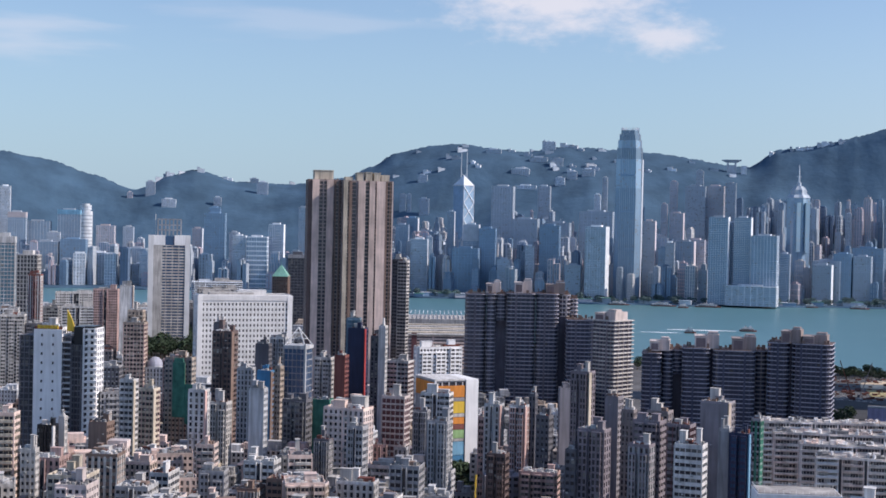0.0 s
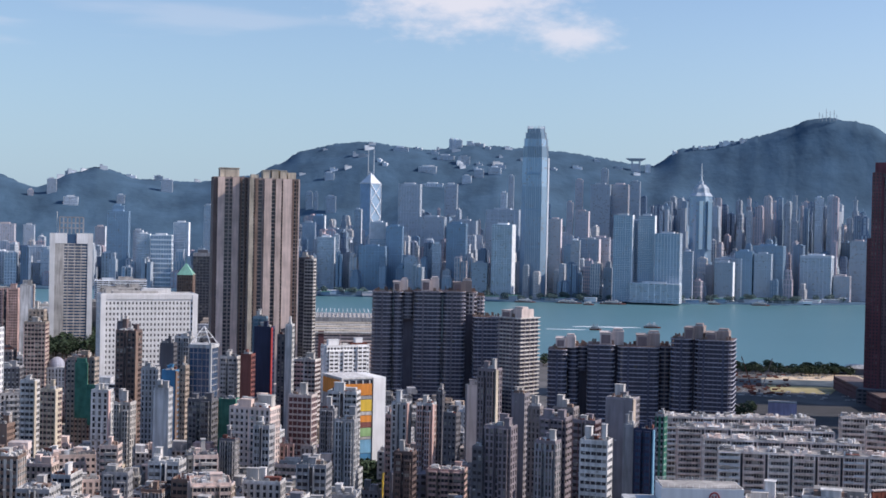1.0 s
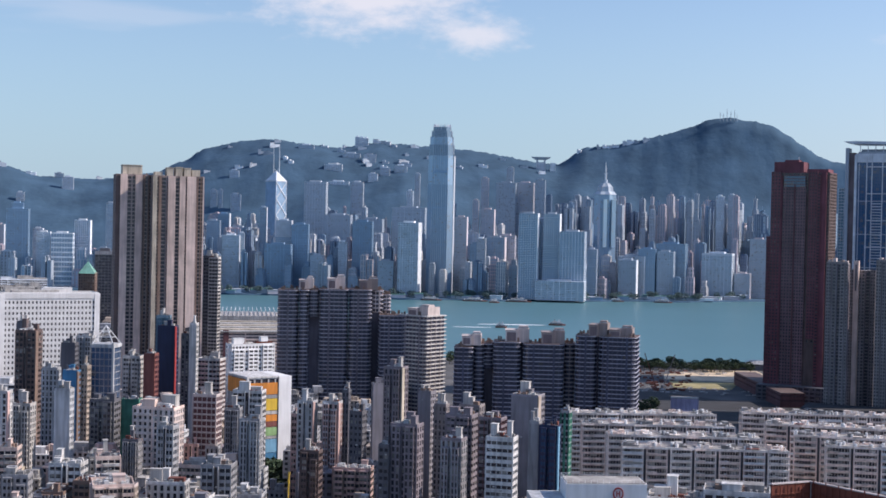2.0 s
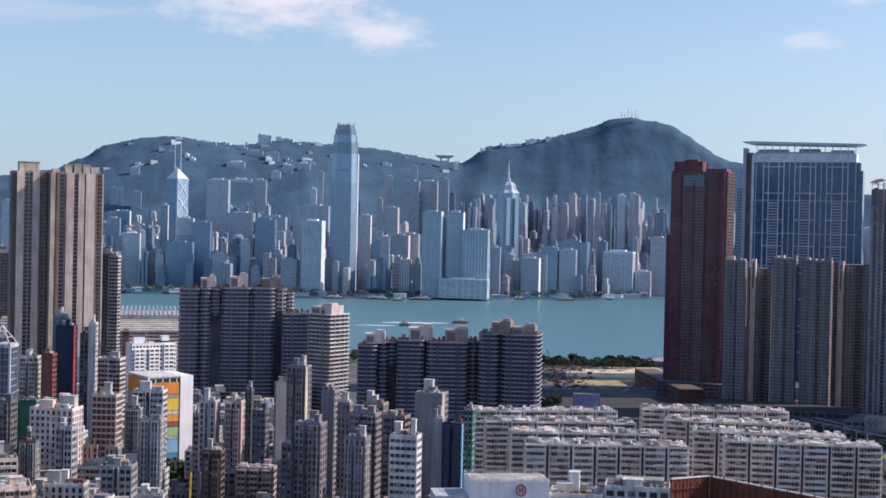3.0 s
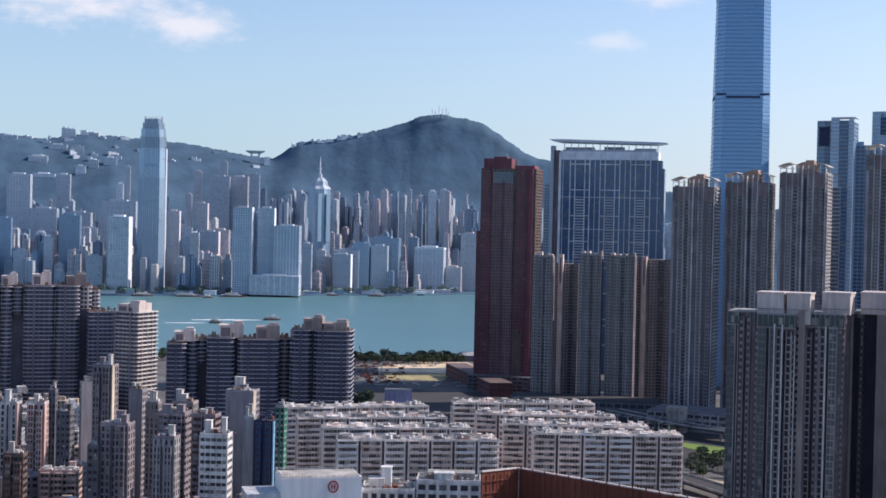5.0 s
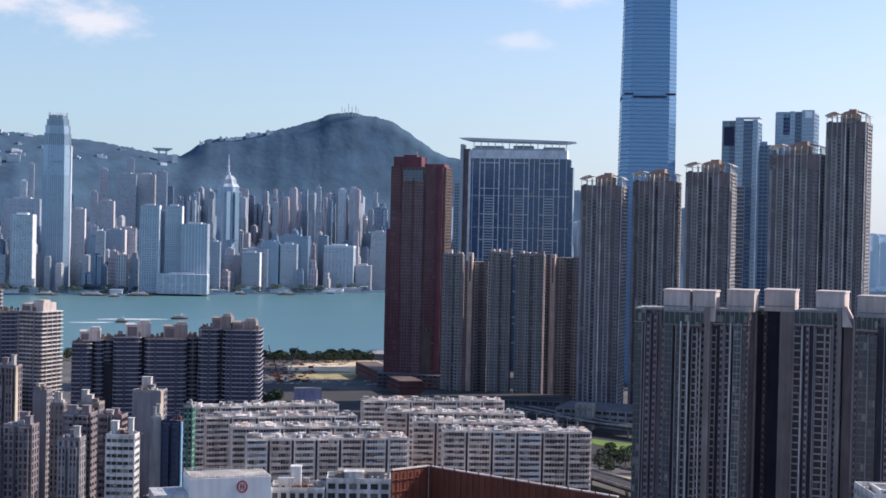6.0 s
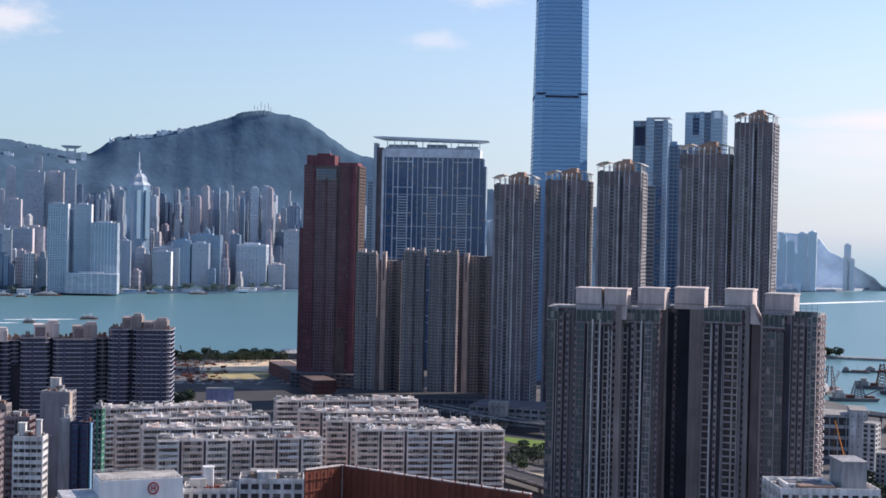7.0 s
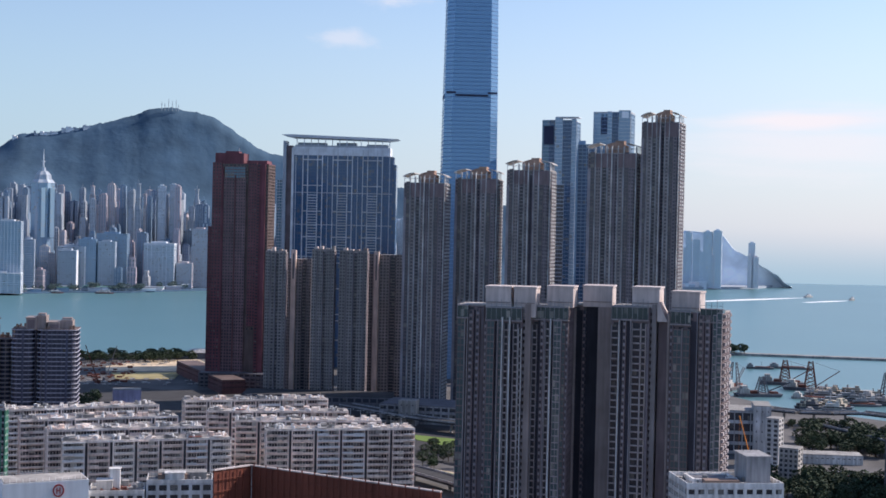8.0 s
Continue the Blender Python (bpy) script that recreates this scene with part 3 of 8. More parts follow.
CREST = 4640.0


def island_shore(b):
    if b < 18:
        return 3130 + 330 * min(1, max(0, (5 - b) / 20)) + 12 * math.sin(b * 1.7) + max(0, b - 9) * 22
    return 3330 + (b - 18) * 52


def hill_z(b, dist):
    """Height of the island's ground at a bearing and distance."""
    top = ridge_height(b)
    if b < 34:
        # the slopes below the crest run smoother than the skyline
        broad = sum(ridge_height(b + k) for k in (-3, -2, -1, 0, 1, 2, 3)) / 7
        up = min(1, max(0, (dist - 3900) / (CREST - 3900)))
        top = broad + (top - broad) * up ** 4
    foot = min(island_shore(b) + 520, CREST - (500 if b < 36 else 70))
    if dist <= foot:
        return 3.5 if top > 3.5 else -6
    if dist > CREST:
        return top - (dist - CREST) * 0.35
    s = (dist - foot) / (CREST - foot)
    late = min(1, max(0, (b - 6) / 12))
    p = Vector((b * 60, dist, 0))
    rough = noise.noise(p * 0.004) * 24 + noise.noise(p * 0.011) * 9
    return 3.5 + (top - 3.5) * ((0.35 * s + 0.65 * s * s * (3 - 2 * s)) * (1 - late) + (0.5 * s + 0.5 * s ** 2.2) * late) + rough * math.sin(math.pi * min(s, 1.0)) * min(1.0, max(top, 0) / 250)


def island():
    """The island as one sheet: waterfront flat, wooded slopes, crest."""
    bearings = [-32 + 0.1 * i for i in range(781)]
    rows, verts, faces = 46, [], []
    for b in bearings:
        start = island_shore(b)
        for j in range(rows):
            if j == 0:
                dist, z = start, -2.5
            elif j == 1:
                dist, z = start + 1.0, 3.4
            else:
                s = (j - 2) / (rows - 6)
                dist = start + 2 + (CREST - start - 2) * s if j <= rows - 4 else CREST + (60, 160, 330)[j - rows + 3]
                z = hill_z(b, dist)
                if s > 0.55 and b < 36 and j <= rows - 4:
                    # treetops break the skyline
                    z += noise.noise(Vector((b * 1.5, dist * 0.012, 5))) * 2.0
                    if j == rows - 4:
                        z += noise.noise(Vector((b * 9.0, 1.7, 3))) * 4.5
                if dist > start + 540:
                    z += noise.noise(Vector((b * 80, dist, 7)) * 0.035) * 2 * min(1, max(0, ridge_height(b)) / 120)
            if ridge_height(b) < 3:
                z = -8
            verts.append((*spot(b, dist), z))
    for i in range(len(bearings) - 1):
        for j in range(rows - 1):
            k = i * rows + j
            faces.append((k, k + rows, k + rows + 1, k + 1))
    me = bpy.data.meshes.new("hills")
    me.from_pydata(verts, [], faces)
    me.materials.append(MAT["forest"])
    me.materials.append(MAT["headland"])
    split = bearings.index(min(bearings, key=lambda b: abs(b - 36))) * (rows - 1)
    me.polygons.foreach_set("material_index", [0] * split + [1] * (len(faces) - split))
    me.polygons.foreach_set("use_smooth", [True] * len(me.polygons))
    me.update()
    tagged(new("hills", me), "wooded hills tinted with blue haze behind the waterfront towers", "hill", kind="structure")


island()


# ---- the large landmarks ----
def ribbed_tower(bearing, dist, w, d, h, turn=0, core="dark_glazing", ribs=(), slab="dark_brown", rib="taupe", storey=3.1, label="", name="residential_tower", group="", band=0.3, bays=7, roof=True, huts=2, hut_material=None, crown=None):
    """A tall slab with vertical ribs that stand out from its faces. ribs: (from, to, out) over the width, 0 to 1."""
    rng = dice()
    ob = thing(name, bearing, dist, turn, label, "tower", group, reach=max(w, d) * 0.55)
    top = h - GROUND
    body, fins, panes = Solid(), Solid(), Solid()
    x0, x1, y0, y1 = -w / 2, w / 2, -d / 2, d / 2
    wing(body, panes, x0, x1, y0, y1, 0, top, round(top / storey), bays, max(3, int(d / 3)), 0.25, band, 0.5)
    part("wall", body, slab, ob, kind="stuff")
    part("glazing", panes, core, ob)
    for a, b, out, *tone in ribs:
        fin = Solid().box(x0 + a * w, x0 + b * w, y0 - out, y1 + out, 0, top + 0.8)
        part("rib", fin, tone[0] if tone else rib, ob)
    if roof:
        roof_kit(ob, rng, x0, x1, y0, y1, top, slab, huts, True, True, hut_material)
    return ob


def brown_twin_left(bearing, dist, w, d, h, turn=0):
    ob = ribbed_tower(bearing, dist, w, d, h, turn, ribs=((0.0, 0.1, 0.2, "dark_brown"), (0.12, 0.31, 1.6), (0.52, 0.70, 1.6), (0.74, 0.78, 0.8, "brown"), (0.86, 0.9, 0.8, "brown"), (0.96, 1.0, 0.5, "brown")), slab="hut_brown", label="tall brown ribbed apartment tower with a cream lift house", group="brown twin towers", huts=0)
    top = h - GROUND
    part("lift_house", Solid().box(-9, 6, -9, 8, top, top + 8).box(-9.4, 6.4, -9.4, 8.4, top + 8, top + 8.5), "cream", ob)


def brown_twin_right(bearing, dist, w, d, h, turn=0):
    # The first rib is cream to paint a sunlit edge; the main ribs are taupe.
    ob = ribbed_tower(bearing, dist, w, d, h, turn, ribs=((0.02, 0.1, 2.4, "cream"), (0.14, 0.19, 1.2, "brown"), (0.31, 0.45, 1.8), (0.53, 0.64, 2.0), (0.67, 0.84, 1.8), (0.87, 0.89, 0.6, "brown"), (0.93, 0.95, 0.6, "brown"), (0.975, 1.0, 0.7)), slab="hut_brown", label="tall brown ribbed apartment tower with cream lift houses", group="brown twin towers", huts=0)
    top = h - GROUND
    for x, r in ((-15, 0), (-9, 7), (-2, 7.5), (4.5, 7)):
        if r:
            part("lift_house", Solid().box(x, x + 5.2, -12, 4, top, top + r).box(x - 0.3, x + 5.5, -12.3, 4.3, top + r, top + r + 0.5), "cream", ob)
    part("lift_house", Solid().box(10.5, 17, -11, 5, top, top + 6), "cream", ob)
    part("lift_house", Solid().box(-18, -12, -11, 5, top, top + 4), "cream", ob)


def chamfered(x0, x1, y0, y1, c):
    return [(x0 + c, y0), (x1 - c, y0), (x1 - c * 0.3, y0 + c * 0.3), (x1, y0 + c), (x1, y1), (x0, y1), (x0, y0 + c), (x0 + c * 0.3, y0 + c * 0.3)]


def banded_slab(bearing, dist, w, d, h, turn=0, label="", huts=(), storey=3.1, wall="slab_navy", band_material="slab_edge", parts=(), pane="slab_glass", group="", thin=0.15, pier=0.07, corner=3.0):
    """Housing slab with rounded bays and pale balcony edges at each floor.
    parts: (from, to, forward, lower) of the width, and a tone for a plain dark recess, with its lower end."""
    rng = dice()
    ob = thing("housing_slab", bearing, dist, turn, label, "apartment block", group, reach=w * 0.5)
    top = h - GROUND
    for a, b, fore, less, *tone in parts:
        x0, x1, y0, y1, z1 = -w / 2 + a * w, -w / 2 + b * w, -d / 2 - fore, d / 2 - fore, top - less
        if tone and len(tone) == 1:
            # A recess gets its shade from this tone as well as its depth.
            part("recess", Solid().box(x0, x1, y0, y1, 0, z1), tone[0], ob)
            continue
        z0 = tone[1] if tone else 0
        skin = tone[0] if tone else wall
        body, edge, panes, posts = Solid(), Solid(), Solid(), Solid()
        floors = max(2, round((z1 - z0) / storey))
        step = (z1 - z0) / floors
        c = min(corner, (x1 - x0) * 0.3)
        panes.prism(chamfered(x0 + 0.9, x1 - 0.9, y0 + 0.9, y1 - 0.9, c), z0, z1 - 0.3)
        for k in range(floors + 1):
            z = z0 + k * step
            body.prism(chamfered(x0, x1, y0, y1, c), max(z0, z - 0.18 * step), min(z1, z + 0.16 * step))
            if k:
                edge.prism(chamfered(x0 - 0.35, x1 + 0.35, y0 - 0.35, y1 + 0.35, c), z - 0.22, z - 0.22 + thin * step)
        count = max(1, round((x1 - x0) / 3.6))
        for k in range(1, count):
            x = x0 + (x1 - x0) * k / count
            q = (1.2 if k % 4 == 2 else 0.45) * (1 + pier)
            posts.box(x - q / 2, x + q / 2, y0 - (0.4 if k % 4 == 2 else 0.0), y0 + 1.2, z0, z1 - 0.1)
        for f in (0.25, 0.5, 0.75):
            y = y0 + (y1 - y0) * f
            posts.box(x1 - 1.0, x1 + 0.02, y - 0.3, y + 0.3, z0, z1 - 0.1).box(x0 - 0.02, x0 + 1.0, y - 0.3, y + 0.3, z0, z1 - 0.1)
        part("wall", body, skin, ob, kind="stuff")
        part("wall_post", posts, skin, ob, kind="stuff")
        part("balcony_edging", edge, band_material, ob, kind="stuff")
        part("glazing", panes, pane, ob)
        part("roof", Solid().prism(chamfered(x0, x1, y0, y1, c), z1, z1 + 0.6), "dark_brown", ob)
        bits = Solid()
        for _ in range(12):
            cx, cy = rng.uniform(x0 + 1, x1 - 2), rng.uniform(y0 + 1, y1 - 2)
            bits.box(cx, cx + rng.uniform(0.6, 2.4), cy, cy + 1.5, z1 + 0.6, z1 + rng.uniform(1.4, 3.6))
        part("roof_clutter", bits, "brown", ob, kind="stuff")
    for a, b, low, high, tone in huts:
        x0, x1 = -w / 2 + a * w, -w / 2 + b * w
        m = (x0 + x1) / 2
        house = Solid().box(x0, m, -d / 2 + 1, d / 4, top + low, top + high - 1.4).box(m, x1, -d / 2 + 3, d / 4, top + low, top + high)
        house.box(x0 - 0.4, m - 0.6, -d / 2 + 0.6, d / 4, top + high - 1.4, top + high - 0.9).box(m + 1, x1 - 0.8, -d / 2 + 5, 0, top + high, top + high + 1.8)
        part("lift_house", house, tone, ob)
        part("house_recess", Solid().box(x0 + 1, m - 1, -d / 2 + 0.9, -d / 2 + 1.2, top + low + 1, top + high - 2.6), "front_wall", ob)
        part("tank_rail", Solid().box(m + 0.6, x1 - 0.4, -d / 2 + 3, -d / 2 + 3.2, top + high + 0.4, top + high + 1.2), "pale_grey", ob)
    return ob


def arch(x0, x1, y0, y1, z0, z1, rise, n=8):
    """A box with a curved top that swells by rise towards its middle."""
    out = Solid()
    rim = [(x0 + (x1 - x0) * k / n, z1 + rise * math.sin(math.pi * k / n)) for k in range(n + 1)]
    ring = [(x0, z0), *rim, (x1, z0)]
    k = len(ring)
    out.v = [(x, y0, z) for x, z in ring] + [(x, y1, z) for x, z in ring]
    out.f = [(i, k + i, k + (i + 1) % k, (i + 1) % k) for i in range(k)] + [tuple(range(k)), tuple(k + i for i in reversed(range(k)))]
    return out


def strip(ob, kind, a, b, y0, out, z0, z1, floors, tone, rng, second=None):
    """One upright strip of a facade, from a to b: window bay, balcony stack, cooler stack, plain shaft or thin fin."""
    step = (z1 - z0) / floors
    if kind == "glass":
        part("window_bay", Solid().box(a, b, y0 - out, y0 + 0.4, z0, z1), tone, ob)
        lines = Solid()
        for k in range(floors + 1):
            lines.box(a - 0.02, b + 0.02, y0 - out - 0.12, y0 + 0.2, z0 + k * step - 0.05, z0 + k * step + 0.42)
        count = max(1, round((b - a) / 1.7))
        for k in range(count + 1):
            x = a + (b - a) * k / count
            lines.box(x - 0.1, x + 0.1, y0 - out - 0.16, y0 + 0.2, z0, z1 + 0.2)
        part("bay_frame", lines, second or "front_wall", ob, kind="stuff")
    elif kind == "balcony":
        part("balcony_door", Solid().box(a, b, y0 - 0.25, y0 + 0.2, z0, z1), "front_glass", ob)
        front, slab = Solid(), Solid()
        for k in range(floors):
            z = z0 + k * step
            slab.box(a, b, y0 - out, y0, z, z + 0.25)
            front.box(a, b, y0 - out - 0.08, y0 - out + 0.1, z + 0.15, z + 0.7)
        slab.box(a, a + 0.28, y0 - out, y0, z0, z1).box(b - 0.28, b, y0 - out, y0, z0, z1)
        part("balcony_front", front, tone, ob, kind="stuff")
        part("balcony_slab", slab, second or tone, ob, kind="stuff")
    elif kind == "cooler":
        part("window_wall", Solid().box(a, b, y0 - out, y0 + 0.4, z0, z1), tone, ob)
        dark, unit = Solid(), Solid()
        for k in range(floors):
            z = z0 + k * step
            dark.box(a + (b - a) * 0.14, a + (b - a) * 0.62, y0 - out - 0.05, y0 - out + 0.1, z + 0.5 * step, z + 0.92 * step)
            unit.box(a + (b - a) * 0.18, a + (b - a) * rng.uniform(0.66, 0.92), y0 - out - 0.85, y0 - out, z + 0.08 * step, z + 0.40 * step)
        part("window_column", dark, "front_glass", ob, kind="stuff")
        part("cooler_ledge", unit, second or "pale_grey", ob, kind="stuff")
    elif kind == "flat":
        wall, panes = Solid(), Solid()
        wing(wall, panes, a, b, y0 - out, y0 + 1.2, z0, z1, floors, max(1, round((b - a) / 2.6)), 1, 0.46, 0.44, 0.3)
        part("window_wall", wall, tone, ob, kind="stuff")
        part("window_glazing", panes, second or "dark_glazing", ob, kind="stuff")
    elif kind == "fin":
        part("fin", Solid().box(a, b, y0 - out, y0 + 0.3, z0, z1), tone, ob)
    else:
        part("shaft", Solid().box(a, b, y0 - out, y0 + 0.6, z0, z1), tone, ob)


def strip_tower(b0, b1, dist, d, top, turn, strips, label, name="residential_tower", group="", storey=3.1, core="front_wall", pane="front_glass", roof="roof", side_tone=None, category="tower"):
    """A tower whose face towards the drone spans the bearings b0 to b1 and is made of upright strips:
    (kind, from, to, out, lower end, below the top, tone, second tone), with from and to as shares of the width."""
    rng = dice()
    w = dist * radians(b1 - b0) / math.cos(radians(turn))
    ob = thing(name, (b0 + b1) / 2 - math.degrees(d / 2 * math.sin(radians(turn)) / dist), dist + d / 2, turn, label, category, group, reach=max(w, d) * 0.55)
    z1 = top - GROUND
    x0, y0 = -w / 2, -d / 2
    floors = round(z1 / storey)
    wall, panes = Solid(), Solid()
    wing(wall, panes, x0, w / 2, y0 + 0.6, d / 2, 0, z1 - 1, floors, max(2, round(w / 4)), max(2, round(d / 3.2)), 0.4, 0.36, 0.5)
    part("wall", wall, core, ob, kind="stuff")
    part("glazing", panes, pane, ob)
    part("roof", Solid().box(x0 + 0.1, w / 2 - 0.1, y0 + 0.7, d / 2 - 0.1, z1 - 1, z1 - 0.4), roof, ob)
    if side_tone:
        # balconies on the flank that the sun reaches
        rail = Solid()
        for k in range(1, floors):
            z = k * z1 / floors
            for f in (0.12, 0.42, 0.72):
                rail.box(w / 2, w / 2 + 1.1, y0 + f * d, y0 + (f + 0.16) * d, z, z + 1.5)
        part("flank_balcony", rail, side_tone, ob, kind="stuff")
    for kind, f0, f1, out, low, less, tone, *second in strips:
        hi = z1 - less
        strip(ob, kind, x0 + f0 * w, x0 + f1 * w, y0 + 0.7, out, low, hi, max(1, round((hi - low) / storey)), tone, rng, second[0] if second else None)
    return ob, w, z1


def red_tower():
    strips = [("flat", 0.005, 0.17, 1.6, 0, 0, "arch_red"), ("fin", 0.17, 0.20, 2.2, 0, 4, "arch_red"), ("flat", 0.20, 0.40, 1.0, 0, 12, "red_violet"), ("fin", 0.40, 0.42, 1.6, 0, 12, "maroon"),
              ("flat", 0.42, 0.60, 1.0, 0, 12, "red_violet"), ("glass", 0.22, 0.59, 1.2, 203, 4, "teal_glazing", "maroon"), ("shaft", 0.60, 0.655, -0.2, 0, 20, "dark_brown"),
              ("flat", 0.66, 0.80, 2.4, 60, 0, "arch_red"), ("cooler", 0.80, 0.88, 2.8, 0, 2, "arch_red", "arch_red"), ("shaft", 0.88, 0.955, 3.0, 0, 1, "arch_red"), ("shaft", 0.66, 0.80, 0.6, 0, 162, "dark_brown"), ("flat", 0.96, 0.998, 0.8, 0, 5, "dark_brown")]
    ob, w, top = strip_tower(20.98, 23.24, 1360, 32, 222, -13, strips, "tall red-brown residential tower with dark glass bays", core="dark_brown", pane="dark_glazing", roof="arch_red")
    part("lift_house", Solid().box(-w * 0.47, w * 0.04, -13, 9, top - 0.5, top + 9.5).box(-w * 0.3, -w * 0.06, -10, 4, top + 9.5, top + 11.5), "arch_red", ob)
    part("lift_house", Solid().box(w * 0.1, w * 0.46, -13, 9, top - 0.5, top + 2.6), "arch_red", ob)
    flank, panes = Solid(), Solid()
    wing(flank, panes, -w / 2 - 4.2, -w / 2 - 0.1, -14, 13, 0, 156, 50, 2, 8, 0.5, 0.5, 0.4)
    part("lower_flank", flank, "arch_red", ob, kind="stuff")
    part("flank_glazing", panes, "dark_glazing", ob)
    part("mast", Solid().beam((-w * 0.1, 0, top + 11), (-w * 0.1, 0, top + 15), 0.5), "white_steel", ob)
    deck, panes = Solid(), Solid()
    wing(deck, panes, -34, 44, -30, -17, 0, 15, 4, 14, 3, 0.2, 0.4, 0.8)
    part("podium", deck, "dark_grey", ob)
    part("podium_glazing", panes, "front_glass", ob)


def harbour_slab():
    """Wide blue-glass slab of three joined towers under one roof canopy."""
    ob = thing("glass_apartment_slab", 26.32, 1580, -7, "wide blue glass apartment slab with white frames under a flat canopy", "tower", reach=60)
    w, d, top = 113, 24, 245.5
    frame_part, panes = Solid(), Solid()
    wing(frame_part, panes, -w / 2, w / 2, -d / 2, d / 2, 0, top - 7, 64, 34, 6, 0.12, 0.14, 0.5)
    part("glazing", panes, "harbour_glass", ob)
    part("wall", frame_part, "navy_grid", ob, kind="stuff")
    for k in range(3):
        c = -w / 2 + w * (0.2 + 0.3 * k)
        white = Solid()
        for dx in (-11, -5.5, 5.5, 11):
            white.box(c + dx - 0.5, c + dx + 0.5, -d / 2 - 1.0, -d / 2 + 0.3, 0, top)
        for z in range(30, 236, 29):
            white.box(c - 11, c + 11, -d / 2 - 0.9, -d / 2 + 0.2, z, z + 1.1)
        part("white_frame", white, "far_white", ob)
        rail = Solid()
        for i in range(22):
            rail.box(c - 4.8, c + 4.8, -d / 2 - 1.3, -d / 2, 128 + i * 3.1, 128 + i * 3.1 + 1.0)
        part("balcony_stack", rail, "far_pale", ob, kind="stuff")
    for z in (52, 88, 124, 160, 196):
        part("white_ledge", Solid().box(-w / 2, w / 2, -d / 2 - 0.8, -d / 2 + 0.1, z, z + 0.8), "far_pale", ob)
    for f in (0.03, 0.1, 0.35, 0.65, 0.9, 0.97):
        part("white_mullion", Solid().box(-w / 2 + f * w - 0.35, -w / 2 + f * w + 0.35, -d / 2 - 0.8, -d / 2 + 0.1, 0, top - 8), "far_pale", ob)
    part("top_band", Solid().box(-w / 2 - 0.4, w / 2 - 3, -d / 2 - 0.5, d / 2 + 0.5, top - 7, top + 2.4), "far_white", ob)
    part("lower_wing", Solid().box(w / 2 - 2.9, w / 2 + 4, -d / 2 + 3, d / 2 - 3, 0, top - 16), "harbour_glass", ob)
    canopy = Solid()
    ring = [(-w / 2 - 13, top + 15.6), (-w / 2 - 2, top + 13.0), (w / 2 - 6, top + 10.6), (w / 2 + 6, top + 12.6), (w / 2 - 8, top + 13.2), (-w / 2 - 1, top + 16.0)]
    k = len(ring)
    canopy.v = [(x, -d / 2 - 4, z) for x, z in ring] + [(x, d / 2 + 4, z) for x, z in ring]
    canopy.f = [(i, (i + 1) % k, k + (i + 1) % k, k + i) for i in range(k)] + [tuple(reversed(range(k))), tuple(k + i for i in range(k))]
    part("canopy", canopy, "far_pale", ob)
    for i in range(14):
        x = -w / 2 + 4 + i * (w - 8) / 13
        part("canopy_post", Solid().box(x - 0.4, x + 0.4, -d / 2 + 1, -d / 2 + 1.8, top + 2.5, top + 12.6 - 1.6 * i / 13), "far_white", ob)
    part("plant_room", Solid().box(-52, -20, -6, 6, top + 2.5, top + 7.5).box(-8, 14, -6, 6, top + 2.5, top + 8).box(26, 50, -6, 6, top + 2.5, top + 6.5), "far_mid", ob)
    part("roof_rail", Solid().box(-w / 2 + 2, w / 2 - 6, -d / 2 + 0.5, -d / 2 + 0.8, top + 2.5, top + 4.4), "far_pale", ob)
    part("end_wall", Solid().box(-w / 2 - 12, -w / 2 - 8.4, -d / 2 + 4, d / 2 - 2, 0, top + 9), "far_mid", ob)
    part("end_recess", Solid().box(-w / 2 - 8.4, -w / 2 - 1.6, -d / 2 + 7, d / 2 - 2, 0, top + 4), "front_wall", ob)
    part("end_column", Solid().box(-w / 2 - 1.4, -w / 2 + 1.2, -d / 2 - 1.6, d / 2, 0, top + 1), "far_white", ob)
    back = thing("glass_tower", 24.0, 1700, 0, "slim grey-blue glass tower behind the red one", "tower", reach=16)
    panes, edge = Solid(), Solid()
    wing(edge, panes, -12, 12, -12, 12, 0, 214, 60, 8, 8, 0.12, 0.16, 0.4)
    part("glazing", panes, "teal_glazing", back)
    part("wall", edge, "far_pale", back, kind="stuff")


harbour_slab()


